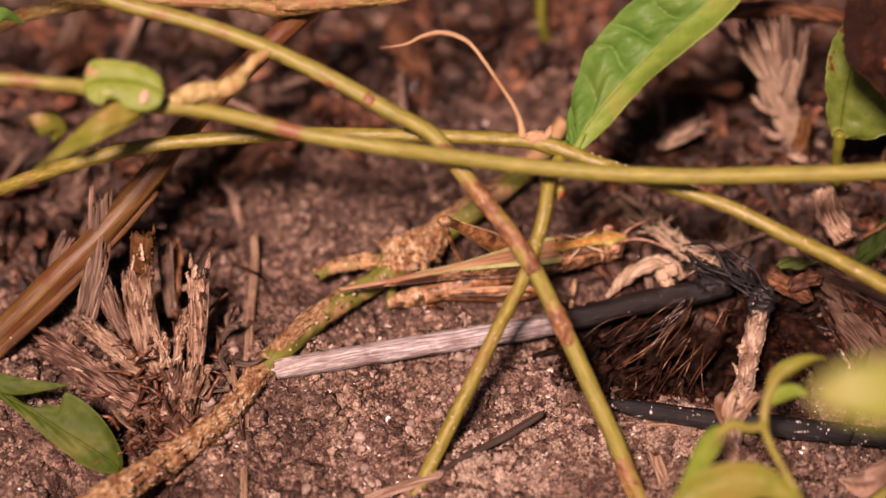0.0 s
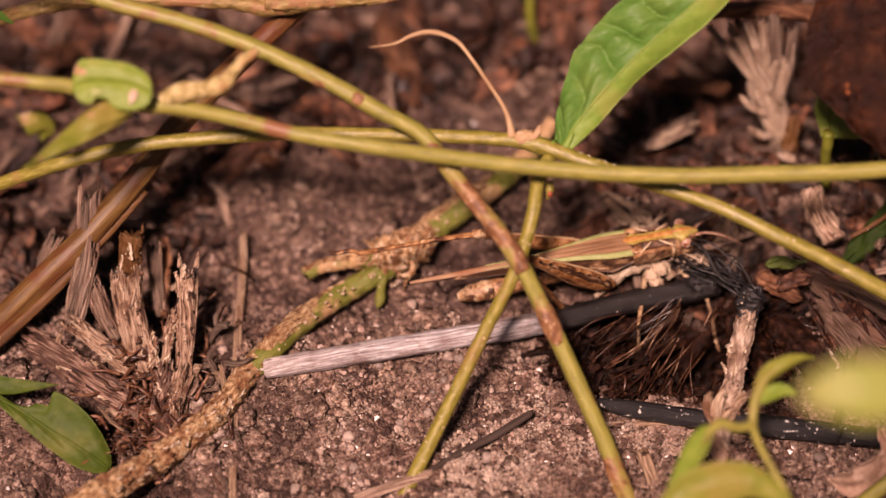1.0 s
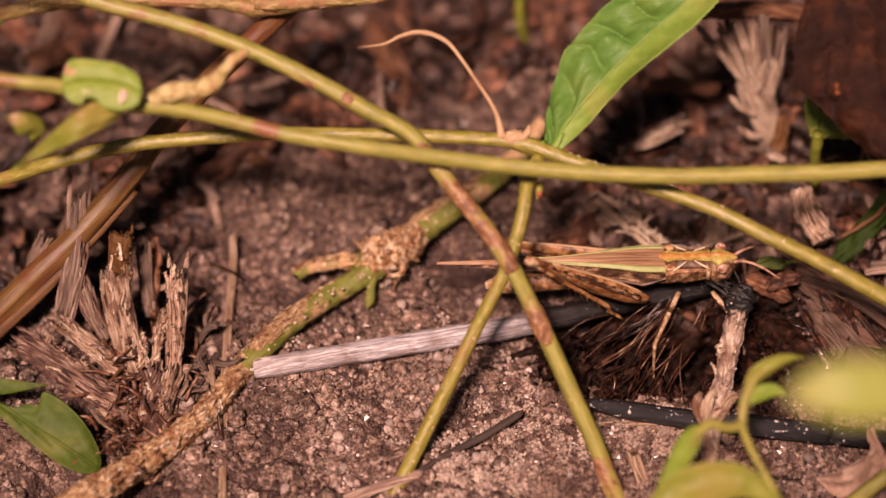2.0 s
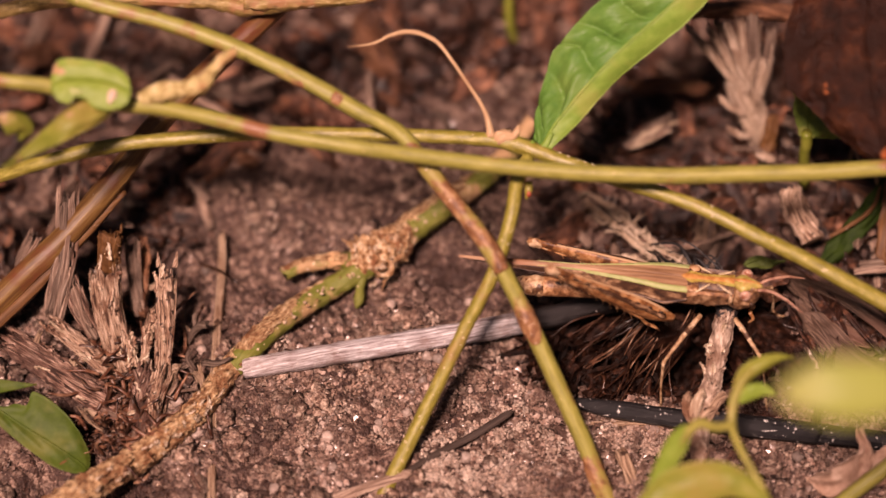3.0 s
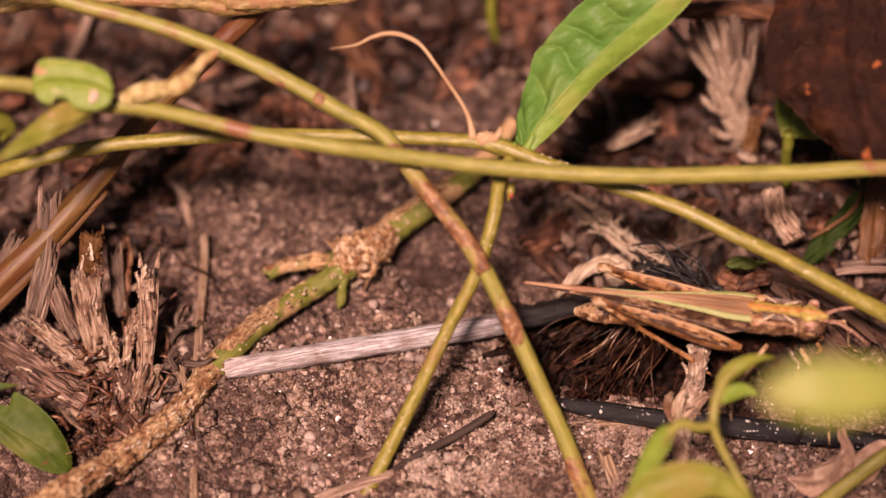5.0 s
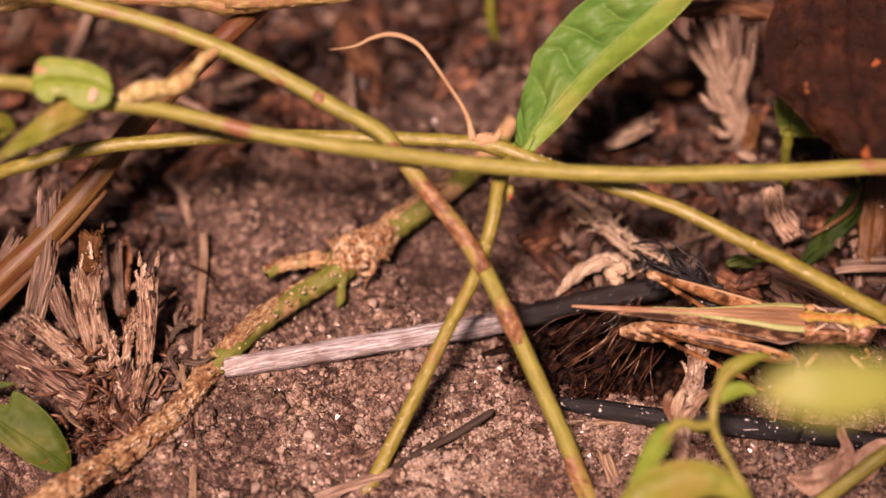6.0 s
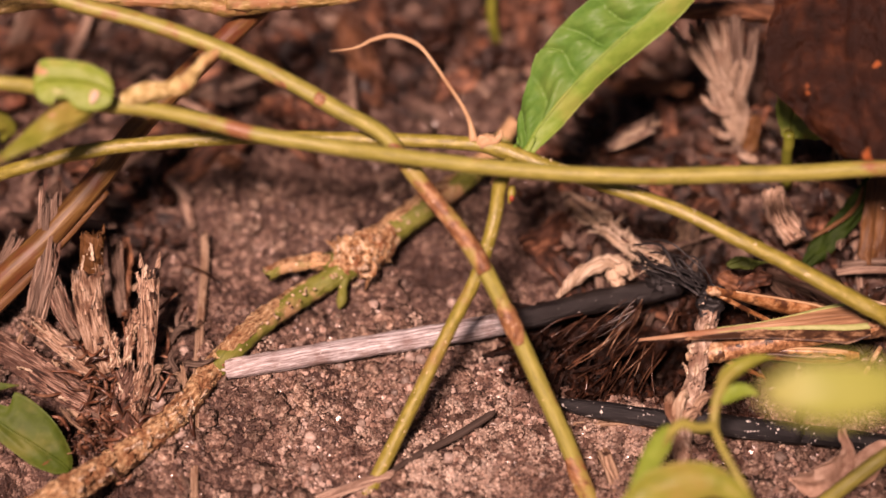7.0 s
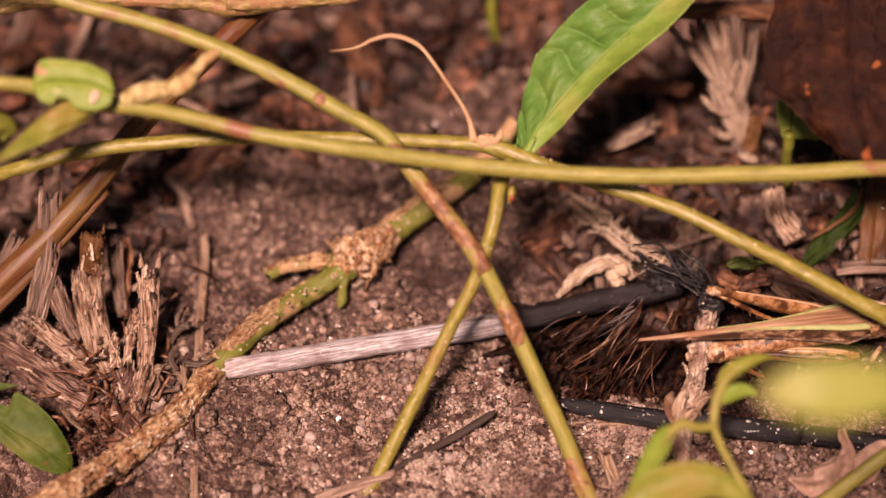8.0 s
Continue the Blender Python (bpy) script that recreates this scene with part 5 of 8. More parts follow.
# ---- grass stubs ----
def stub(name, pts, label, group, material, n_split=4, seed=0, flat=0.6, ragged=1.2, solid=False):
    """A dead grass stub: a fibrous core inside a ring of split slats of uneven height."""
    rng = np.random.RandomState(seed)
    t = thing(name, pts[0][:3], label, "grass stub", group)
    p = np.asarray(pts, float)
    core = p.copy()
    core[:, 3] *= 0.95 if solid else 0.7
    core[-1, :3] = p[-2, :3] + (p[-1, :3] - p[-2, :3]) * 0.75
    part("core", tube(core, 60 if solid else 24, 30 if solid else 12, 0.22, 1.7, 0.05 if solid else 0.08, 13 if solid else 7, ragged, flat, seed), material if solid else STRAW, t)
    c = spline(p, 40)
    tan = unit(c[-1, :3] - c[0, :3])
    a1 = unit(np.cross(tan, (0.1, 0.2, 1.0)))
    a2 = np.cross(tan, a1)
    n = 4 + 2 * n_split if solid else 14 + n_split
    for i in range(n):
        th = 2 * math.pi * (i + rng.uniform(-0.3, 0.3)) / n
        i0, i1 = int(rng.uniform(0, 9)), int(40 * rng.uniform(0.72, 1.0))
        if rng.uniform() < 0.3:
            i1 = int(40 * rng.uniform(0.4, 0.75))
        elif solid:
            i1 = int(40 * rng.uniform(0.93, 1.0))
        lean = rng.uniform(0.0, 0.35)
        q = []
        for k in np.linspace(i0, i1 - 1, 4).astype(int):
            w = c[k, 3] * (0.93 + 0.4 * lean * (k / 40) ** 2) if solid else c[k, 3] * (0.82 + lean * (k / 40) ** 2)
            o = a1 * math.cos(th) * w + a2 * math.sin(th) * w * flat
            q.append((*(c[k, :3] + o + rng.normal(size=3) * 0.06), c[k, 3] * rng.uniform(0.1, 0.2) if solid else c[k, 3] * rng.uniform(0.16, 0.34)))
        part("slat", tube(q, 18, 8, 0.25, 1.6, 0.12, 3, 0.9, 0.42, seed * 31 + i), material if solid or rng.uniform() < 0.75 else STRAW, t)
    if solid:
        for i in range(9):
            k = rng.randint(6, 38)
            th = rng.uniform(0, 2 * math.pi)
            out = unit(a1 * math.cos(th) + a2 * math.sin(th))
            if out[2] - 0.4 * out[1] < 0:
                out = -out
            part("shred", flake(rng, c[k, :3] + out * c[k, 3] * (0.9 if abs(np.dot(out, a1)) > 0.6 else flat), tan, out, rng.uniform(0.3, 0.9)), CREAM if i % 3 == 0 else material, t)
    return t


def make_left_tuft():
    g = "stubs of the cut grass tuft"
    stub("grass_stub", [(-27.7, -13.2, 0.0, 0.85), (-28.3, -11.0, 2.4, 1.02), (-28.8, -9.2, 4.9, 1.15), (-28.8, -7.7, 7.4, 1.2)], "upright frayed straw stub with a cut square top", g, STUMP, 7, 1, 0.8, 0.5, True)
    stub("grass_stub", [(-28.9, -7.6, 1.9, 0.8), (-28.7, -7.2, 5.8, 0.85), (-28.2, -5.3, 9.8, 0.95)], "smooth brown hollow straw stub behind a paler one", g, BROWNSTEM, 0, 13, 0.9, 0.3, True)
    t = stub("grass_stub", [(-24.4, -18.5, 0.1, 0.5), (-24.0, -15.2, 2.6, 0.6), (-23.8, -11.6, 5.3, 0.68), (-23.7, -8.3, 8.0, 0.8)], "upright narrow hollow straw stub of a cut tuft", g, STUMP, 4, 2, 0.9, 0.25, True)
    for a, b in (((-24.3, -8.6, 7.9), (-24.4, -7.7, 8.8)), ((-23.0, -8.6, 7.9), (-22.8, -7.7, 8.9))):
        part("horn", tube([(*a, 0.24), (*((np.array(a) + b) / 2), 0.17), (*b, 0.03)], 10, 7, 0.2, 1.5), STUMP, t)
    stub("grass_stub", [(-25.0, -19.6, 0.8, 0.5), (-24.6, -17.3, 2.4, 0.6), (-24.2, -15.1, 4.0, 0.62)], "split pale straw plank at the foot of the tuft", g, STUMP, 3, 31, 0.6, 0.5, True)
    stub("grass_stub", [(-26.2, -19.7, 1.0, 0.5), (-25.7, -17.4, 2.5, 0.62), (-25.0, -15.1, 4.0, 0.6)], "split grey straw plank at the foot of the tuft", g, OLD_STRAW, 3, 32, 0.6, 0.5, True)
    stub("grass_stub", [(-26.4, -14.8, 2.8, 0.32), (-26.6, -13.5, 3.7, 0.36), (-26.9, -12.0, 4.8, 0.2)], "thin pointed pale sheath between two stubs", g, STUMP, 1, 33, 0.5, 0.5, True)
    stub("grass_stub", [(-25.5, -14.8, 2.8, 0.34), (-25.3, -13.3, 3.9, 0.36), (-24.8, -11.1, 5.6, 0.3)], "thin ragged sheath beside a narrow stub", g, STUMP, 1, 34, 0.5, 0.8, True)
    stub("grass_stub", [(-25.7, -12.7, 0.9, 0.3), (-25.4, -11.3, 2.8, 0.3), (-24.8, -10.2, 4.7, 0.22)], "split pale sheath beside a narrow stub", g, STUMP, 3, 14, 0.5, 0.8)
    stub("grass_stub", [(-25.4, -20.8, 0.3, 0.7), (-24.7, -18.0, 1.9, 0.75), (-23.9, -14.8, 2.9, 0.7)], "broken straw stub at the foot of the tuft", g, STUMP, 4, 15, 0.7, 0.9, True)
    stub("grass_stub", [(-26.8, -17.9, 0.5, 1.1), (-30.3, -15.8, 1.2, 1.3), (-33.6, -13.7, 1.8, 1.3), (-38.0, -11.0, 2.5, 1.2)], "flattened grey-brown straw stub lying sideways", g, OLD_STRAW, 9, 3, 0.6, 1.2, True)
    stub("grass_stub", [(-28.5, -13.6, 0.5, 0.7), (-30.5, -12.3, 1.9, 0.8), (-33.8, -10.5, 3.8, 0.75)], "short split straw stub leaning sideways", g, STUMP, 4, 4, 0.6, 1.0, True)
    stub("grass_stub", [(-26.0, -23.8, -0.2, 0.7), (-25.6, -20.8, 1.0, 0.8), (-25.3, -17.2, 2.2, 0.8), (-24.8, -14.4, 3.0, 0.7)], "dark straw stub at the root of the tuft", g, OLD_STRAW, 5, 5)
    stub("grass_stub", [(-33.7, -10.5, 1.8, 0.7), (-32.7, -9.0, 5.1, 0.9), (-32.1, -6.0, 7.2, 0.9), (-31.8, -1.5, 11.1, 0.8)], "tall grey straw stub behind the tuft", g, STRAW, 4, 6)
    stub("grass_stub", [(-36.6, -6.7, 2.2, 0.9), (-35.6, -5.7, 5.4, 0.9), (-34.3, -4.4, 7.5, 0.8)], "broken straw stub behind the tuft", g, STRAW, 4, 7)
    stub("grass_stub", [(-23.5, -19.4, 0.6, 0.6), (-21.2, -23.2, 0.5, 0.65), (-19.3, -26.7, 0.1, 0.6)], "grey straw lying under the runner", g, OLD_STRAW, 3, 8)
    stub("grass_stub", [(-29.9, -10.5, 1.0, 0.6), (-31.0, -9.4, 4.1, 0.7), (-31.9, -7.0, 6.2, 0.6)], "dark leaning straw stub of the tuft", g, OLD_STRAW, 3, 9)
    stub("grass_stub", [(-26.6, -7.9, 0.7, 0.5), (-27.0, -5.0, 3.9, 0.55), (-27.1, -3.8, 6.0, 0.5)], "thin brown straw stub behind the tuft", g, STRAW, 2, 10)
    stub("grass_stub", [(-37.0, 27.3, 2.5, 0.6), (-37.9, 21.4, 2.7, 0.7), (-39.0, 16.6, 2.0, 0.6)], "brown straw lying in the litter", g, STRAW, 2, 12)
    rng = np.random.RandomState(5)
    c = np.array((-27.2, -15.3, 0.5))
    geos = []
    for i in range(150):
        p = c + (rng.normal() * 2.2 + 0.4, rng.normal() * 3.6 - 1.2, rng.uniform(0, 1.6))
        d = unit((rng.normal(), rng.normal() * 0.7, rng.uniform(0, 0.8)))
        l = rng.uniform(0.8, 2.6)
        geos.append(tube([(*p, 0.14), (*(p + d * l * 0.5 + rng.normal(size=3) * 0.3), 0.16), (*(p + d * l + rng.normal(size=3) * 0.4), 0.06)], 8, 5, 0.1, seed=i))
    for i in range(130):
        p = np.array((-26.6, -19.6, 0.9)) + rng.normal(size=3) * (0.9, 1.7, 0.4)
        q = [p]
        d = unit(rng.normal(size=3) * (1, 1, 0.5))
        for k in range(4):
            d = unit(d + rng.normal(size=3) * 0.8)
            q.append(q[-1] + d * rng.uniform(0.25, 0.6))
        r = rng.uniform(0.04, 0.11)
        geos.append(tube([(*a, r * (1 - 0.15 * k)) for k, a in enumerate(q)], 14, 5, 0.15, seed=i))
    tagged(part("tuft_fibres", merge(geos), FIBRE_RED), "curled brown root fibres at the foot of the tuft", "fibres", "", "stuff")


make_left_tuft()


def make_tuft_bits():
    rng = np.random.RandomState(33)
    c = np.array((-26.9, -13.4, 1.0))
    for i in range(40):
        p = c + (rng.normal() * 3.4, rng.normal() * 4.5, 0)
        p[2] = ground_z(p[0], p[1]) + rng.uniform(0.2, 1.6)
        d = unit((rng.normal() * 0.6, rng.normal() * 0.6 + 0.3, rng.uniform(0.1, 1.2))) * rng.uniform(1.2, 3.6)
        w = rng.uniform(0.15, 0.42)
        g = tube([(*p, w), (*(p + d * 0.5 + rng.normal(size=3) * 0.2), w), (*(p + d), w * 0.7)], 14, 9, 0.25, 1.5, 0.1, 4, 0.6, 0.5, i)
        single("straw_splinter", g, STRAW_PALE if i % 3 == 0 else STRAW, "short broken straw splinter in the cut tuft", "straw", "splinters of the cut tuft")


make_tuft_bits()


def make_right_stubs():
    g = "stubs among the litter"
    t = thing("frayed_stub", (25.8, 9.1, 1.4), "pale frayed stub flaring into split fibres at the top", "grass stub", g)
    part("stalk", tube([(26.1, 9.2, 1.9, 1), (25.6, 9.7, 4.2, 1.1), (24.9, 10.3, 6.0, 1.25), (24.2, 11.0, 7.5, 1.45), (23.7, 11.8, 8.6, 1.3)], 70, 54, 0.05, 1.0, 0.05, 17, 0.6, 0.8, 21), STUB_FIBRE, t)
    rng = np.random.RandomState(5)
    foot, top = np.array((25.7, 8.4, 3.4)), np.array((23.7, 10.7, 9.0))
    for i in range(44):
        q = -1 + 2 * i / 43
        a = foot + (q * 0.85, 0.5 * q * q, rng.uniform(0, 1.0))
        e = top + (q * 1.25, 0.6 * q * q, rng.uniform(-1.5, 0.8))
        r = rng.uniform(0.035, 0.085)
        part("fibre", tube([(*a, r * 0.5), (*((a + e) / 2 + rng.normal(size=3) * 0.1), r), (*e, r * 0.6)], 18, 6, 0.2, 1.5, seed=i), STUB_FIBRE if i % 3 else CREAM, t)
    rng = np.random.RandomState(21)
    strips = (((23.7, 10.5, 8.4), (21.7, 11.5, 11.0), (18.9, 12.7, 13.9), 0.36, STUB_FIBRE),
              ((24.0, 10.4, 8.5), (22.5, 11.8, 11.2), (20.4, 12.9, 14.1), 0.34, STUB_FIBRE),
              ((24.2, 10.3, 8.7), (23.3, 11.6, 11.7), (22.0, 12.9, 14.7), 0.4, STUB_FIBRE),
              ((24.5, 10.3, 8.7), (23.9, 11.7, 11.7), (23.3, 13.0, 14.9), 0.34, STUB_FIBRE),
              ((25.0, 10.5, 8.1), (24.9, 12.0, 11.4), (24.5, 13.4, 14.5), 0.5, STRAW),
              ((25.7, 10.8, 7.5), (26.0, 11.8, 9.9), (26.3, 13.6, 12.8), 0.42, STRAW),
              ((25.3, 9.5, 7.7), (25.5, 10.4, 9.8), (25.6, 11.4, 11.5), 0.3, STUB_FIBRE),
              ((24.2, 9.7, 8.6), (24.4, 10.5, 10.4), (24.9, 11.0, 11.8), 0.2, STUB_FIBRE),
              ((23.8, 11.4, 8.2), (22.9, 12.9, 10.8), (21.4, 14.1, 13.2), 0.36, STRAW),
              ((23.4, 11.4, 8.2), (21.3, 12.6, 10.4), (19.7, 13.5, 12.0), 0.22, STRAW),
              ((24.8, 11.5, 8.1), (24.6, 13.1, 10.5), (24.2, 14.7, 13.0), 0.5, STRAW),
              ((24.3, 10.0, 9.1), (23.6, 11.0, 11.3), (22.8, 12.1, 13.6), 0.16, STUB_FIBRE))
    for i, (a, b, e, wd, mat) in enumerate(strips):
        part("splinter", tube([(*a, wd * 0.3), (*((np.array(a) + b) / 2), wd * 0.9), (*b, wd * 1.15), (*e, wd)], 26, 10, 0.2, 1.4, 0.12, 3, 0.9, 0.35, i), mat, t)
        for k in range(2):
            o = rng.normal(size=3) * 0.22
            part("fibre", tube([(*(np.array(a) + o), 0.07), (*(np.array(b) + o * 1.4), 0.08), (*(np.array(b) + (np.array(e) - b) * rng.uniform(0.3, 0.9) + o * 2), 0.03)], 14, 5, 0.1, seed=i), STUB_FIBRE, t)
    for i, (a, b, e, wd) in enumerate((((24.3, 9.1, 6.9), (23.1, 9.1, 7.6), (21.8, 9.5, 8.8), 0.3), ((24.9, 8.6, 4.9), (23.9, 8.2, 5.3), (22.7, 8.3, 6.2), 0.34), ((25.2, 7.9, 3.5), (25.9, 7.0, 3.8), (26.8, 6.5, 3.9), 0.45))):
        part("husk", blade([a, b, e], wd, wd * 0.8, (0.0, -0.6, 0.75), strap, 16, 5, (25, 25), 0.4, 2, 0.08, 0.1, 0.3, i), STUB_FIBRE, t)
    part("bark", blade([(26.0, 7.4, 2.9), (26.5, 8.3, 4.4), (26.7, 9.1, 5.6), (26.9, 9.6, 6.2)], 0.8, 0.7, (0.2, -0.6, 0.75), strap, 20, 6, (20, 25), 0.3, 3, 0.2, 0.12, 0.5, 3), BROWNSTEM, t, "torn brown bark at the foot")
    t = thing("upright_stub", (18.7, -25.3, 0.4), "cream rough-barked upright dead stem with a sheathed joint", "grass stub", g)
    part("stem", tube([(18.7, -25.3, 0.4, 0.66), (18.9, -22.3, 1.6, 0.68), (19.2, -20.0, 2.4, 0.72), (19.8, -17.9, 3.2, 0.76), (20.6, -14.9, 4.4, 0.78), (21.3, -12.0, 5.3, 0.86), (21.7, -10.3, 5.8, 0.9)], 130, 40, 0.3, 1.3, 0.03, 9, 0.5, 0.92, 22), STUB_BARK, t)
    srng = np.random.RandomState(8)
    core = spline([(19.1, -20.6, 2.2, 0.72), (19.8, -17.9, 3.2, 0.76), (20.6, -14.9, 4.4, 0.78), (21.5, -11.2, 5.55, 0.88)], 60)
    for k in range(26):
        c = core[srng.randint(4, 58)]
        along = unit(core[40, :3] - core[10, :3])
        th = srng.uniform(-1.5, 1.5)
        out = unit(unit(np.cross(along, (1, 0, 0))) * math.cos(th) * -1 + np.array((1, 0, 0)) * math.sin(th))
        out = out if out[2] > -0.2 else -out
        part("bark_flake", flake(srng, c[:3] + out * c[3] * 0.92, along, out, srng.uniform(0.35, 0.9)), STUB_BARK if k % 3 else CREAM, t, "pale peeling scale of bark")
    part("cap", tube([(21.3, -12.0, 5.4, 0.7), (21.6, -10.9, 5.9, 0.95), (21.9, -9.9, 6.2, 0.9), (22.1, -9.2, 6.2, 0.5)], 50, 26, 0.6, 1.6, 0.06, 9, 0.9, 0.8, 6), CHAR_PLAIN, t, "scorched crumbling top")
    for i, (a, b, c2, wd) in enumerate((((18.2, -20.9, 3.3), (17.9, -19.8, 4.0), (18.1, -19.0, 4.5), 0.5),
                                        ((18.8, -20.9, 3.3), (18.8, -19.8, 4.3), (19.2, -19.0, 4.7), 0.55),
                                        ((19.6, -20.8, 3.2), (20.3, -19.7, 4.1), (21.0, -19.0, 4.2), 0.6),
                                        ((18.5, -20.9, 3.0), (18.4, -20.2, 3.6), (18.6, -19.2, 4.0), 0.35),
                                        ((19.1, -20.9, 3.5), (19.5, -20.5, 4.0), (20.2, -20.1, 4.0), 0.5))):
        part("sheath", blade([a, b, c2, tuple(np.array(c2) + (0.2, 0.3, -0.7))], wd, wd, (0.1 * i, -0.75, 0.6), ovate, 16, 5, (35, 35), 0.5, 2, 0.1, 0.14, 0.3, i), CREAM if i % 2 else STRAW_PALE, t, "dry curled sheath lobe")
    stub("short_stub", [(29.6, -0.1, 1.3, 0.9), (28.8, 1.0, 2.9, 0.95), (27.5, 2.1, 4.9, 0.85)], "short grey stub leaning in the litter", g, CREAM, 4, 23)
    stub("short_stub", [(20.3, -0.4, 0.5, 0.85), (20.6, 0.3, 2.0, 0.9), (21.0, 1.2, 3.4, 0.85)], "short brown stub standing in the litter", g, STRAW_PALE, 3, 24)
    stub("short_stub", [(14.2, 9.2, 2.6, 0.6), (16.8, 9.9, 4.0, 0.8), (18.5, 9.7, 5.7, 0.75)], "pale split stub sticking out of the litter", g, CREAM, 4, 25)
    stub("short_stub", [(10.5, 5.3, 0.9, 0.7), (13.2, 1.4, 2.2, 0.8), (15.8, -2.4, 2.9, 0.8), (18.9, -5.3, 3.5, 0.6)], "shaggy pale straw lying in the litter", g, CREAM, 14, 26, 0.8, 1.6)
    shag = bpy.data.objects[[q.name for q in bpy.data.objects if q.name.startswith("short_stub")][-1]]
    line = spline([(10.4, 4.6, 1.7), (13.1, 0.7, 2.9), (15.8, -3.0, 3.6), (18.9, -5.7, 4.0)], 40)
    for i in range(44):
        a = line[rng.randint(2, 39), :3] + rng.normal(size=3) * 0.4
        d = np.array((rng.normal() * 0.8, rng.normal() * 0.6, rng.uniform(0.1, 0.9)))
        m1 = a + d * 0.6 + rng.normal(size=3) * 0.2
        part("fibre", tube([(*a, 0.1), (*m1, 0.08), (*(m1 + d * 0.5 + rng.normal(size=3) * 0.5), 0.02)], 10, 5, 0.1, seed=i), CREAM, shag)
    stub("short_stub", [(35.8, -3.9, 1.8, 0.6), (35.9, -2.0, 4.0, 0.8), (36.2, -0.0, 6.0, 0.8)], "upright brown stub in the litter", g, STRAW, 3, 27)
    stub("short_stub", [(13.6, 10.6, 0.5, 0.7), (11.5, 9.7, 2.0, 0.8), (9.8, 11.1, 2.1, 0.7)], "dark split stub in the litter", g, STRAW, 3, 28)
    # pale curled root knot
    t = thing("root_knot", (13.1, -3.5, 0.6), "pale curled knot of dry root", "root")
    part("root", tube([(9.4, -6.9, 2.0, 0.15), (10.6, -5.9, 2.8, 0.5), (12.0, -4.9, 3.2, 0.66), (13.6, -4.2, 3.2, 0.66), (15.0, -4.3, 3.0, 0.5), (15.8, -4.9, 2.2, 0.4)], 60, 16, 0.4, 1.8), CREAM, t)
    for p in [(14.0, -5.5, 3.1), (14.7, -5.1, 3.4), (14.4, -5.8, 2.6)]:
        part("lump", blob(p, (0.6, 0.5, 0.55), 12, 15, 0.7, p[0], 1.6), CREAM, t)


make_right_stubs()


def make_rootlets():
    """Sheaves of fine glossy fibres sweeping down over the dark hollow."""
    rng = np.random.RandomState(12)
    pale, dark = [], []
    for head, bend, tip, n, spread, thick in (((15.9, -8.7, 3.2), (13.9, -10.2, 2.5), (11.5, -12.1, 2.2), 11, 1.4, False),
                                              ((16.4, -8.8, 3.0), (15.5, -10.5, 2.6), (13.4, -12.4, 2.0), 6, 0.7, False),
                                              ((16.4, -11.5, 1.9), (14.7, -14.0, 1.4), (12.6, -16.3, 0.9), 6, 1.5, False),
                                              ((17.7, -11.9, 1.8), (16.5, -14.2, 1.4), (15.5, -17.1, 0.8), 4, 1.3, True),
                                              ((15.1, -9.2, 2.4), (12.7, -11.6, 1.7), (9.9, -13.5, 1.3), 4, 1.0, False),
                                              ((11.6, -9.2, 2.0), (10.0, -10.0, 1.8), (7.9, -11.1, 1.4), 4, 0.7, True),
                                              ((19.0, -9.1, 3.4), (18.5, -10.2, 3.2), (18.1, -10.9, 3.1), 5, 0.6, False),
                                              ((14.0, -13.4, 1.8), (13.3, -15.4, 1.4), (12.1, -17.0, 1.1), 4, 1.6, True)):
        for i in range(n):
            o = rng.normal(size=3) * (0.35, 0.25, 0.2)
            fan = rng.normal(size=3) * (0.75, 0.45, 0.3) * spread
            r = rng.uniform(0.04, 0.10) if thick else rng.uniform(0.025, 0.07)
            cut = rng.uniform(0.6, 1.15)
            e = np.array(bend) + (np.array(tip) - bend) * cut + fan
            g = tube([(*(np.array(head) + o), r), (*(np.array(bend) + o + fan * 0.45), r), (*e, r * 0.45)], 22, 6, 0.15, 1.5, seed=i, bend=0.9)
            (dark if thick or rng.uniform() < 0.35 else pale).append(g)
    tagged(part("rootlets", merge(dark), ROOTLET), "tangle of fine reddish-brown rootlets over the soil", "roots", "", "stuff")
    tagged(part("bract_fibres", merge(pale), BRACT), "sheaves of pale glossy fibres hanging under a burnt stick", "fibres", "", "stuff")


make_rootlets()


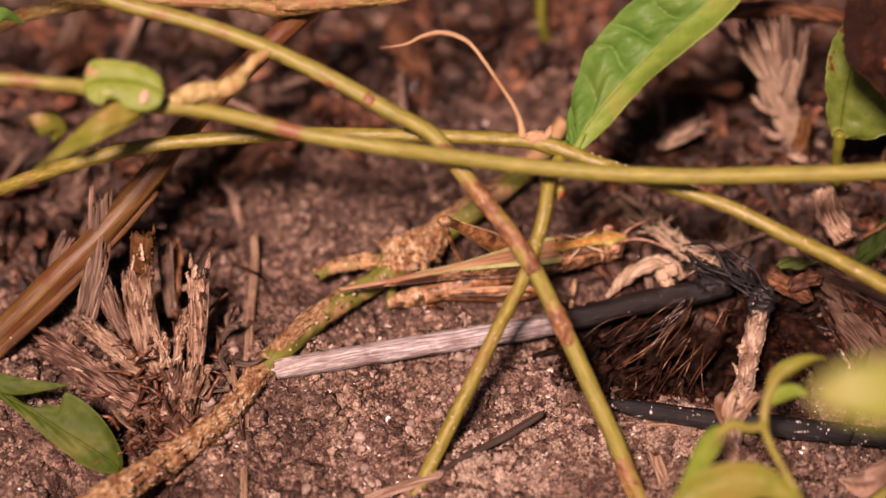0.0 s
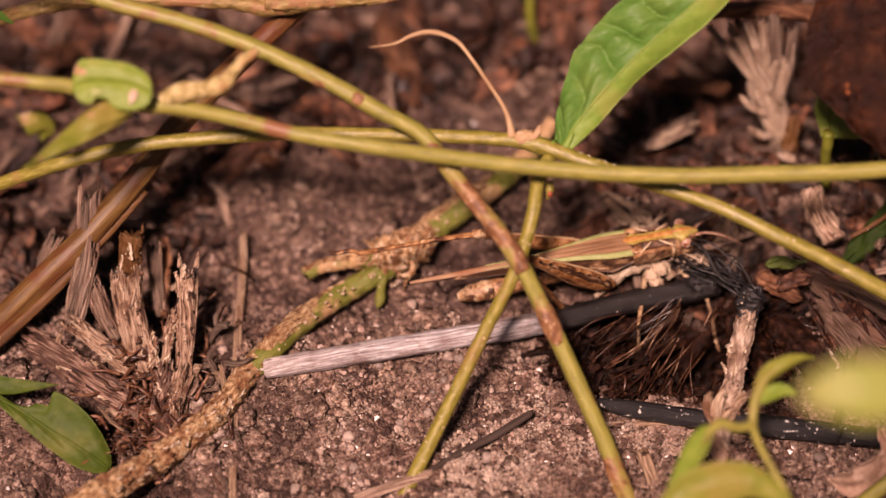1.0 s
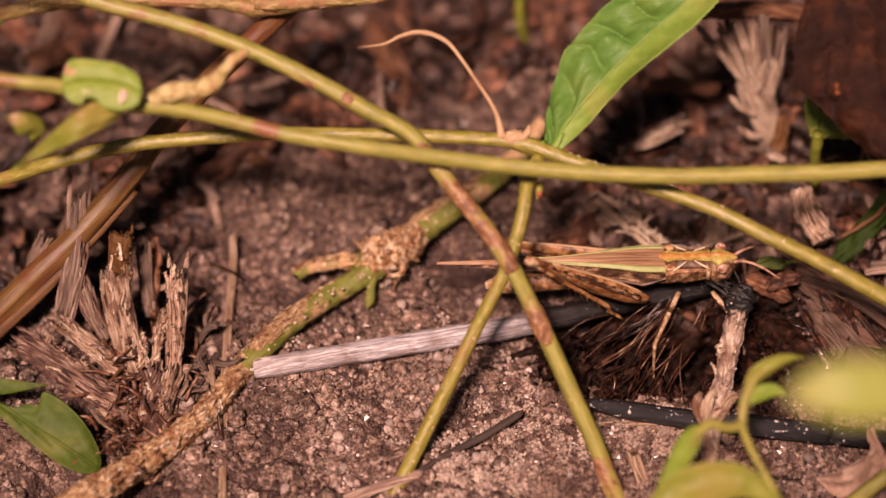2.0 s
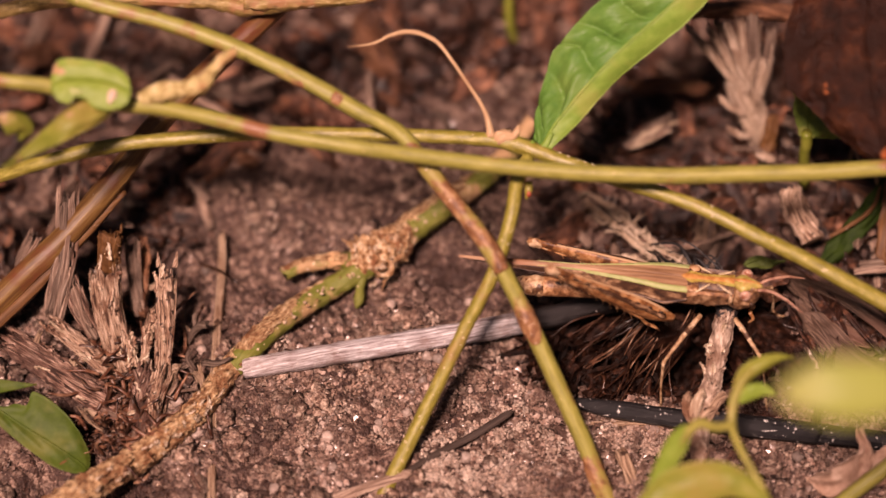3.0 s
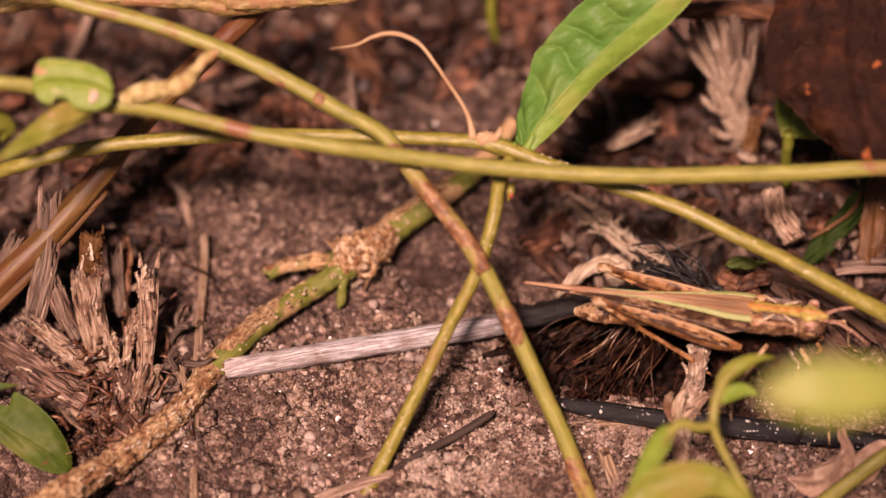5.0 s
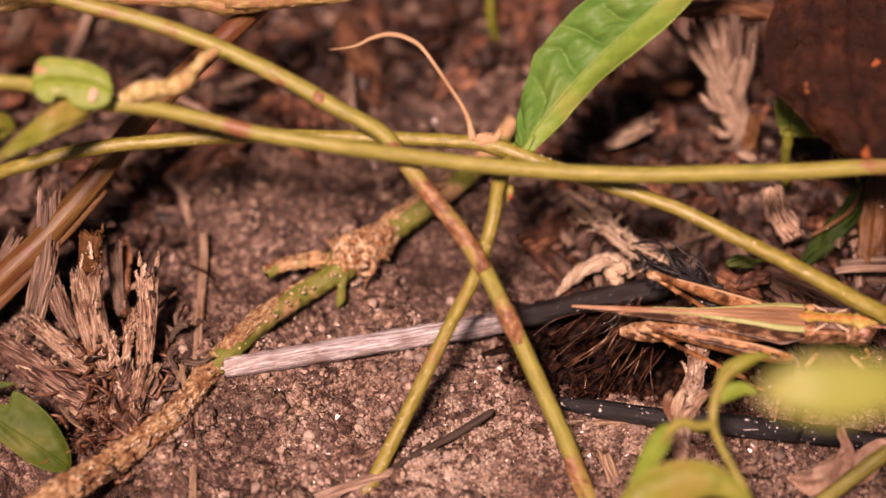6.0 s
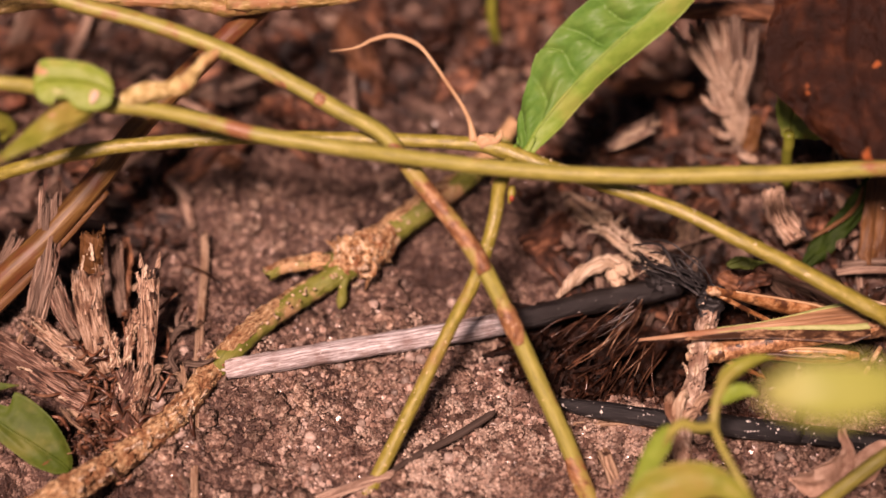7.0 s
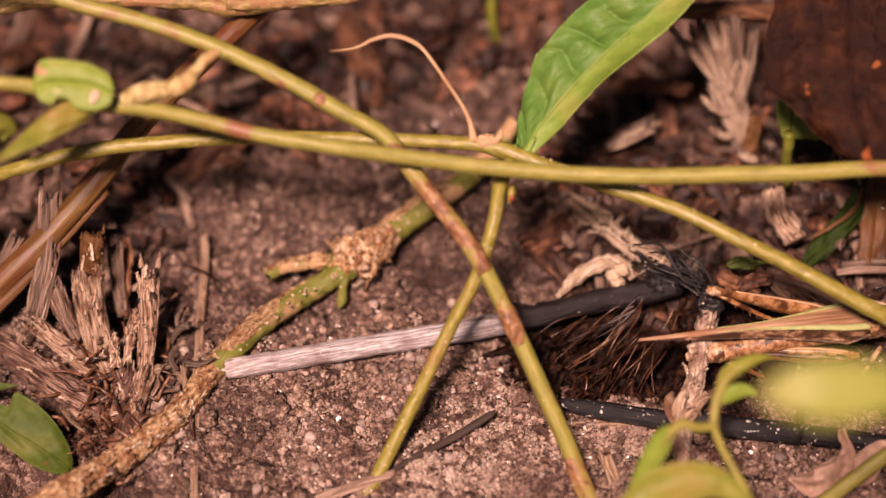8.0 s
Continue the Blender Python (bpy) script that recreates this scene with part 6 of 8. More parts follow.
def make_sheaths():
    def dry(axis, l, r, face, label, seed, material=SHEATH, shape=strap):
        single("dry_sheath", blade(axis, l, r, face, shape, 26, 6, (14, 18), 0.4, 3, 0.08, 0.16, 0.7, seed), material, label, "dry leaf", "dry sheaths")
    rng = np.random.RandomState(41)
    for k in range(16):
        a = np.array((29.8, -4.5, 2.5)) + (rng.normal() * 1.5, rng.normal() * 2.5, rng.uniform(-0.5, 1))
        b = np.array((36.5, -13.5, 1.9)) + (rng.normal() * 2.5, rng.normal() * 4.0, rng.uniform(-1.5, 0.5))
        w = rng.uniform(0.15, 0.8)
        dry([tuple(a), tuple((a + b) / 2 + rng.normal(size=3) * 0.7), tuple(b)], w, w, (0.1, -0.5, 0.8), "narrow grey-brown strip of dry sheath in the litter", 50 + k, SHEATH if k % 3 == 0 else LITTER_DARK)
    dry([(28.1, -9.2, 2.4), (29.7, -11.4, 2.9), (31.7, -14.2, 2.8), (35.3, -16.3, 1.8)], 1.3, 1.2, (0.1, -0.6, 0.8), "torn papery brown sheath in the litter", 2)
    dry([(9.8, -19.2, 0.3), (12.5, -19.0, 0.4), (14.8, -19.1, 0.6), (17.0, -19.4, 0.7)], 0.6, 0.5, (0, -0.5, 0.85), "flat pale straw flake beside the black straw", 3, STRAW_PALE)
    dry([(12.5, -20.1, 0.2), (13.1, -22.5, 0.7), (13.8, -25.0, 0.8), (14.2, -27.6, 0.6)], 0.7, 0.6, (0.2, -0.5, 0.85), "split pale straw flake on the sand", 4, STRAW_PALE)
    dry([(27.5, -24.2, 0.5), (29.5, -25.7, 1.9), (31.8, -23.7, 2.7), (31.4, -21.8, 4.0)], 1.2, 1.4, (0.3, -0.7, 0.6), "curled pale tan dry leaf on the soil", 5, DRY_LEAF, lance)
    dry([(30.7, -24.1, 0.2), (32.7, -24.6, 1.8), (34.4, -23.6, 3.4), (36.2, -22.8, 3.7)], 1.4, 1.2, (0.0, -0.6, 0.8), "crumpled pale tan dry leaf on the soil", 6, DRY_LEAF, lance)
    # Rotting strips in the hollow, their near-black colour standing in for shade.
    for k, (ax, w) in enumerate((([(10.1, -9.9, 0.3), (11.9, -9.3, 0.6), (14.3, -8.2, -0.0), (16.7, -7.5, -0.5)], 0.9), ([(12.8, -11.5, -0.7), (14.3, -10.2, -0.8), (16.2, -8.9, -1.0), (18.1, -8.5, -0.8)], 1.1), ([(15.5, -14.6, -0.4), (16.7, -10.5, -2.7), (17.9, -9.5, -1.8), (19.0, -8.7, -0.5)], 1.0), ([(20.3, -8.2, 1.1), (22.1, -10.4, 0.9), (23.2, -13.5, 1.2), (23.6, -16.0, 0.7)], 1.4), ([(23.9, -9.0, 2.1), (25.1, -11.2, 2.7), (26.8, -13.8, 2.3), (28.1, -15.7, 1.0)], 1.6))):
        dry(ax, w, w * 0.8, (0.1, -0.5, 0.85), "rotting leaf strip among the rootlets, coloured dark for the hollow's shade", 20 + k, SHADE_MOULD)
    dry([(22.6, -6.0, 3.6), (24.4, -7.1, 3.5), (26.3, -7.9, 3.0)], 0.8, 0.7, (0.1, -0.6, 0.8), "brown dry leaf scrap in the litter", 7, RUST)


make_sheaths()


def make_corner_litter():
    single("dry_plank", blade([(35.3, -4.9, 3.7), (35.7, -2.4, 5.1), (36.2, 0.2, 6.4), (36.6, 2.4, 7.5)], 1.15, 1.3, (0.1, -0.7, 0.7), strap, 34, 8, (8, 10), 0.3, 4, 0.1, 0.3, 0.4, 61), BROWNSTEM, "broad tan-brown dry leaf base standing in the litter", "dry leaf")
    single("leaf_scrap", blade([(23.3, -5.9, 4.9), (24.4, -5.8, 5.2), (25.5, -5.9, 5.1), (26.6, -5.4, 4.9)], 0.55, 0.6, (0.0, -0.7, 0.7), lance, 18, 5, (10, 12), 0.2, 3, 0.1, 0.1, 0.4, 62), LEAF_WORN, "dull yellow-green scrap of leaf in the litter", "leaf scrap")
    single("leaf_scrap", blade([(24.2, -7.7, 4.0), (25.3, -7.2, 4.4), (26.3, -6.8, 4.3), (27.0, -6.3, 4.1)], 0.7, 0.6, (0.0, -0.7, 0.7), strap, 18, 5, (10, 12), 0.2, 3, 0.1, 0.1, 0.5, 63), LITTER, "reddish dry scrap of leaf in the litter", "leaf scrap")
    single("short_stub", tube([(29.1, -3.4, 5.0, 1), (28.4, -1.9, 5.6, 1.1), (27.7, -0.5, 6.1, 1.05), (27.2, 0.9, 6.5, 0.9)], 44, 26, 0.22, 1.4, 0.06, 11, 0.8, 0.85, 9), STUMP, "stout grey-brown stub leaning in the litter", "grass stub", "stubs among the litter")


make_corner_litter()


def make_bark_chips():
    for k, (axis, a, b, mat, label) in enumerate((
            ([(-8.7, 25.7, 3.0), (-8.0, 22.2, 2.6), (-6.9, 18.4, 2.2), (-5.7, 15.0, 1.8)], 1.6, 1.4, RUST, "rust-brown strip of fallen bark"),
            ([(14.7, 16.7, 2.6), (17.1, 16.1, 3.2), (19.6, 16.1, 3.2), (21.7, 16.1, 2.6)], 0.75, 0.8, RUST, "brown strip of fallen bark in the shade"),
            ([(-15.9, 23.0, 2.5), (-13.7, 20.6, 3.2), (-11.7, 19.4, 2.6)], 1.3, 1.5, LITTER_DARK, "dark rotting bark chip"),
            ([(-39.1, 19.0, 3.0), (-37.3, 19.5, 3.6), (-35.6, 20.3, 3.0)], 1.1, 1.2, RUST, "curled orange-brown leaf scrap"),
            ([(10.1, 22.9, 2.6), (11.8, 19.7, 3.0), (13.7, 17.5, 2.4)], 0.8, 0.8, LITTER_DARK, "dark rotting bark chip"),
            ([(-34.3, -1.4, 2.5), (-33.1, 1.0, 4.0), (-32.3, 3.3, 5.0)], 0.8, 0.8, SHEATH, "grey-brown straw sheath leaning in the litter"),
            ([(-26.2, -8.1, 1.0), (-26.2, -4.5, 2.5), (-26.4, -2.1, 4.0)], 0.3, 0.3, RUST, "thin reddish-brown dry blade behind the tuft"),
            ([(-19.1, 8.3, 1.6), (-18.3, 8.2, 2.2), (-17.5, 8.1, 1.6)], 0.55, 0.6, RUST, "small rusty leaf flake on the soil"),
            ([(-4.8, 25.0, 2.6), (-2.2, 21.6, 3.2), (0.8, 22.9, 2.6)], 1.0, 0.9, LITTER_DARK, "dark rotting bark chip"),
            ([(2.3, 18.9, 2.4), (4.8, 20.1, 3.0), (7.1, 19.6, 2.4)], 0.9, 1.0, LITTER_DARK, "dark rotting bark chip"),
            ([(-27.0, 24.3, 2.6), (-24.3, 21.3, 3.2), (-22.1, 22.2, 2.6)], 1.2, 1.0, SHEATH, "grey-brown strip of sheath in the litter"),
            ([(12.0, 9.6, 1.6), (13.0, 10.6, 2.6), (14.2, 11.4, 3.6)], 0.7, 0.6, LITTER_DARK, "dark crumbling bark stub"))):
        single("bark_chip", blade(axis, a, b, (0.1, -0.5, 0.8), strap, 30, 8, (18, 22), 0.5, 4, 0.2, 0.25, 0.8, 70 + k), mat, label, "bark chip", "bark chips in the litter")


make_bark_chips()


def make_litter():
    rng = np.random.RandomState(21)
    kinds = []
    for i in range(9):
        if i < 6:
            a = rng.uniform(1.6, 4.5)
            ax = [(-a, 0, 0.1), (-a * 0.3, rng.normal() * 0.4, 0.5), (a * 0.4, rng.normal() * 0.4, 0.5), (a, 0, 0.1)]
            kinds.append(blade(ax, rng.uniform(0.5, 1.6), rng.uniform(0.5, 1.6), (0, 0, 1), strap, 12, 4, (20, 15), 0.3, 2, 0.15, 0.15, 0.9, i))
        else:
            a = rng.uniform(2.0, 5.5)
            kinds.append(tube([(-a, 0, 0.5, 0.35), (0, rng.normal() * 0.5, 0.7, 0.42), (a, 0, 0.5, 0.35)], 14, 8, 0.2, 0.9, 0.1, 4, 0.8, 0.6, i))
    first = []
    names = ["leaf_scrap"] * 6 + ["straw_bit"] * 3
    for i in range(270):
        k = rng.randint(9)
        while True:
            x, y = rng.uniform(-44, 44), rng.uniform(-16, 46)
            back = y > 15 + 5 * math.sin(x * 0.11)
            right = x > 9 and y > -9 - 0.2 * (x - 9) and y > -6
            left = x < -20 and y > -4
            cx, cy, cz = (-23.0, -1.9, 0.2)
            if (back or right or left) and math.hypot(x - cx, y - cy) > 6.5:
                break
        m = Matrix.Translation(Vector((x, y, surface_z(x, y) + rng.uniform(-0.2, 1.1))) * MM) @ pose(0, 0, 0, rng.normal() * 22, rng.normal() * 22, rng.uniform(0, 360))
        if k < len(first) and first[k]:
            ob = copy_thing(first[k], m)
        else:
            while len(first) <= k:
                first.append(None)
            lab = "dark brown scrap of rotting leaf in the litter" if k < 6 else "short weathered straw bit in the litter"
            ob = single(names[k], kinds[k], LITTER if k < 6 else STRAW, lab, "leaf scrap" if k < 6 else "straw", "loose litter")
            ob.matrix_basis = m
            first[k] = ob
    geos = []
    for i in range(380):
        while True:
            x, y = rng.uniform(-42, 42), rng.uniform(-14, 42)
            if y > 13 or x > 10 or (x < -20 and y > -8):
                break
        a = rng.uniform(0, 6.28)
        l = rng.uniform(1.5, 6)
        p = np.array((x, y, surface_z(x, y) + rng.uniform(0.1, 1.2)))
        d = np.array((math.cos(a), math.sin(a), rng.normal() * 0.15)) * l
        r = rng.uniform(0.05, 0.16)
        geos.append(tube([(*p, r), (*(p + d * 0.5 + rng.normal(size=3) * 0.5 + (0, 0, 0.3)), r), (*(p + d), r * 0.5)], 9, 5, 0.1, seed=i))
    tagged(part("litter_fibres", merge(geos), ROOTLET), "fine brown plant fibres scattered through the litter", "fibres", "", "stuff")


make_litter()


def make_humus():
    """Dark crumbled leaf mould: many small flakes and strips in one mesh."""
    rng = np.random.RandomState(77)
    geos = []
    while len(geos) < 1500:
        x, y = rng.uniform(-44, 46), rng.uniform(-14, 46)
        if not littered(x, y) or shaded_pit(x, y):
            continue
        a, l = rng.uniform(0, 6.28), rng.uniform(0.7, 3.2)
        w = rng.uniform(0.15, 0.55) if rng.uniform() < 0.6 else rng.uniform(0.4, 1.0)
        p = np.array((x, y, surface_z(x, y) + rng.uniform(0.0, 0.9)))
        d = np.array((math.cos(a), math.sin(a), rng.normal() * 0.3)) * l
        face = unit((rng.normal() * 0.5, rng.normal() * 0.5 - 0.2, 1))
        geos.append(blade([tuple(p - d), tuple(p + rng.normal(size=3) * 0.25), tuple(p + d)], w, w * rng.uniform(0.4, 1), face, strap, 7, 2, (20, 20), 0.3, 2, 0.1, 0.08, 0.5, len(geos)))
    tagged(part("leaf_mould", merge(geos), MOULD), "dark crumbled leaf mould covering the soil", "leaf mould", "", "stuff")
    # Near-black flakes over the sunlit hollow: its deep shade as mould colour.
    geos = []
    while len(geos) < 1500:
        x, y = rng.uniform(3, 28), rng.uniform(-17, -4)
        if not shaded_pit(x, y):
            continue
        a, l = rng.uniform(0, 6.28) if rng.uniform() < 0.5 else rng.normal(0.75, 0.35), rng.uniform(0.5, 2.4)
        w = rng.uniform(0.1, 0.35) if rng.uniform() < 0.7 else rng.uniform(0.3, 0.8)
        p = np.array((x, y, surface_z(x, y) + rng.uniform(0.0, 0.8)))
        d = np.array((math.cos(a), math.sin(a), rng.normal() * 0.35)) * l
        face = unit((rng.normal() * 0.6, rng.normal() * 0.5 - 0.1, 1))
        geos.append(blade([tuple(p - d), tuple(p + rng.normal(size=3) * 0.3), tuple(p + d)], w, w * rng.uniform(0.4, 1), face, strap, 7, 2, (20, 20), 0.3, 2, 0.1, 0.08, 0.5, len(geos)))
    tagged(part("charred_mould", merge(geos), SHADE_MOULD), "wet leaf mould coloured near-black for the shade of a hollow under the burnt stick", "leaf mould", "", "stuff")


make_humus()


# ---- single leaves ----
def make_low_leaf():
    t = thing("low_leaf", (-41.1, -18.9, 0.0), "worn green leaf with a bitten edge and brown spots", "leaf")
    rib = [(-42.2, -15.7, 4.4), (-39.1, -18.3, 4.0), (-36.6, -19.7, 3.6), (-34.2, -21.1, 2.8), (-31.8, -22.2, 1.8), (-30.1, -22.8, 0.6), (-29.7, -23.0, 0.0)]
    b = part("blade", leaf_half(rib, [(-42.3, -15.2, 4.3), (-39.2, -17.8, 3.9), (-37.5, -18.9, 3.5), (-36.4, -19.5, 3.4), (-35.4, -19.2, 3.7), (-34.4, -19.3, 3.7), (-33.9, -18.4, 4.2), (-32.1, -19.2, 3.6), (-30.6, -20.5, 2.6), (-29.6, -21.8, 1.3), (-29.4, -22.6, 0.4), (-29.6, -23.0, -0.1)],
                                (0.15, -0.62, 0.75), 70, 12, 6, 0.2, 0.13, 0.2, 0.2, 8, 0.02), LEAF_BITTEN, t, "upper half of the leaf, bitten away in a notch")
    part("blade", leaf_half(rib, [(-42.1, -16.6, 4.5), (-39.0, -19.0, 4.2), (-37.4, -20.3, 3.6), (-35.6, -21.6, 2.8), (-33.9, -22.6, 1.9), (-32.4, -23.3, 1.0), (-30.9, -23.5, 0.3), (-30.0, -23.3, 0.1), (-29.7, -23.1, -0.0)],
                            (0.15, -0.62, 0.75), 60, 10, 6, 0.2, 0.13, 0.2, 0.2, 12, 0.03), LEAF_BITTEN, t, "lower half of the leaf")
    part("midrib", tube([(x, y - 0.03, z + 0.04, 0.11) for x, y, z in rib], 30, 6), LEAF_BITTEN, b)
    part("petiole", tube([(-42.8, -14.4, 0.9, 0.3), (-46.1, -12.2, -3.7, 0.3), (-50.4, -10.5, -11.4, 0.3)], 12, 7), VINE, t)
    t = thing("small_leaf", (-38.5, -17.8, -0.0), "small green leaf lying over a larger one", "leaf")
    part("blade", blade([(-42.1, -16.3, 4.6), (-39.5, -17.8, 4.9), (-37.7, -18.2, 4.8), (-35.7, -18.3, 4.9), (-33.6, -18.2, 4.9)], 0.75, 0.85, (0.1, -0.6, 0.75), lance, 30, 6, (10, 10), 0.2, 4, 0.1, 0.12), LEAF_BITTEN, t)
    part("petiole", tube([(-39.4, -17.6, 3.5, 0.2), (-41.8, -15.0, -2.2, 0.2), (-45.2, -12.4, -10.4, 0.2)], 8, 6), VINE, t)


make_low_leaf()


def make_corner_leaves():
    t = thing("corner_leaf", (32.2, 10.3, 0.7), "green leaf with ragged brown-spotted edge standing in the litter", "leaf")
    rib = [(28.5, 2.6, 11.0), (28.6, 3.6, 12.8), (28.9, 4.6, 15.0), (29.4, 5.7, 17.2), (29.8, 6.4, 19.1), (30.2, 7.4, 20.6)]
    b = part("blade", leaf_half(rib, [(28.0, 2.9, 10.9), (27.4, 4.1, 12.6), (27.2, 5.3, 14.9), (27.4, 6.6, 17.3), (28.2, 7.5, 19.3), (30.0, 7.3, 20.5)], (-0.1, -0.75, 0.65), 40, 8, 6, 0.2, 0.14, 0.3, 0.2, 11, 0.12), LEAF_BLOTCHED, t)
    part("blade", leaf_half(rib, [(29.0, 2.6, 10.8), (31.8, 2.5, 11.3), (33.3, 3.3, 12.6), (33.3, 4.8, 15.2), (32.4, 6.2, 17.7), (30.5, 7.4, 20.6)], (-0.1, -0.75, 0.65), 40, 14, 6, 0.25, 0.14, 0.4, 0.3, 15, 0.10), LEAF_BLOTCHED, t)
    part("petiole", tube([(28.4, 2.5, 11.8, 0.45), (28.5, 2.5, 10.4, 0.5), (28.5, 2.7, 8.8, 0.45), (29.0, 3.4, 4.2, 0.45)], 14, 8), LEAF_LIGHT, t)
    single("narrow_leaf", blade([(29.7, -4.4, 2.5), (31.2, -3.2, 3.5), (33.0, -1.3, 4.4), (34.7, 0.5, 5.2), (36.0, 3.0, 6.4)], 0.95, 0.95, (0.1, -0.6, 0.75), blunt, 40, 8, (8, 8), 0.2, 5, 0.15, 0.12, 0.5, 6), LEAF_DEEP, "dark green narrow leaf curving up out of the litter", "leaf")
    single("seedling_stem", tube([(30.6, -2.5, 4.5, 0.16), (32.2, -1.8, 5.0, 0.2), (33.6, -0.9, 5.4, 0.2), (34.5, 0.1, 5.8, 0.18), (35.0, 1.4, 6.4, 0.14)], 34, 8, 0.25, 1.5), BROWNSTEM, "thin curving brown stem along a leaf", "stem")
    single("tendril", tube([(33.3, 7.3, 2.0, 0.1), (33.4, 7.1, 5.0, 0.12), (33.5, 4.5, 6.2, 0.12), (34.5, 3.6, 6.1, 0.11), (35.0, 3.0, 5.0, 0.12), (35.5, 3.6, 2.9, 0.1)], 40, 6, 0.1), ROOT, "thin pale curling tendril in the litter", "tendril")
    single("tendril", tube([(29.9, 8.3, 2.3, 0.1), (30.2, 5.9, 3.6, 0.11), (31.5, 5.1, 3.1, 0.1), (33.2, 6.1, 1.7, 0.08)], 30, 6, 0.1), ROOT, "thin pale curling tendril in the litter", "tendril")
    single("grass_shoot", tube([(4.9, 24.0, 0.4, 0.35), (4.4, 24.1, 2.9, 0.4), (4.3, 25.2, 6.0, 0.4)], 14, 7, 0.05), LEAF_LIGHT, "blurred green grass shoot in the litter", "grass")
    single("green_tip", blade([(-42.8, 7.0, 18.9), (-41.1, 6.2, 20.9), (-39.5, 6.9, 21.4), (-38.0, 7.6, 19.4)], 0.8, 0.9, (0, -0.6, 0.8), lance, 14, 4, (10, 10)), LEAF, "tip of a green leaf", "leaf")
    d = thing("dead_leaf", (0, 0, 0), "dark brown dead leaf with rusty spots hanging over the soil", "leaf")
    rib = [(32.9, -8.5, 20.8), (32.3, -6.3, 22.2), (31.8, -3.8, 23.6), (31.5, -1.4, 24.9), (31.5, 1.0, 26.3), (31.8, 3.3, 27.6), (32.6, 5.7, 28.3), (33.2, 8.5, 28.7)]
    bl = part("blade", leaf_half(rib, [(31.2, -8.1, 20.6), (29.4, -6.4, 20.7), (27.2, -3.9, 21.5), (25.5, -2.2, 22.3), (25.2, -0.2, 23.3), (25.4, 1.5, 24.1), (26.1, 3.9, 25.5), (27.4, 6.5, 27.0), (30.6, 8.6, 28.1)], (-0.15, -0.7, 0.68), 110, 24, 6, 0.35, 0.12, 0.9, 0.5, 14, 0.045), DEAD, d)
    part("blade", leaf_half(rib, [(34.7, -8.3, 20.4), (37.5, -6.8, 20.4), (39.9, -4.1, 21.4), (41.0, -0.7, 22.9), (40.7, 2.7, 24.5), (39.5, 5.5, 26.1), (37.3, 7.7, 27.4), (34.2, 9.0, 28.4)], (0.1, -0.7, 0.68), 60, 14, 6, 0.35, 0.12, 0.9, 0.4, 18, 0.045), DEAD, d)
    part("midrib", tube([(x, y - 0.05, z + 0.05, 0.12) for x, y, z in rib], 30, 6), DEAD, bl)
    part("petiole", tube([(37.2, 10.6, 31.0, 0.4), (42.9, 14.7, 25.4, 0.4), (50.7, 27.9, 10.3, 0.4), (56.4, 36.4, -2.1, 0.4)], 16, 7), BROWNSTEM, d)
    return d


DEAD_LEAF = make_corner_leaves()


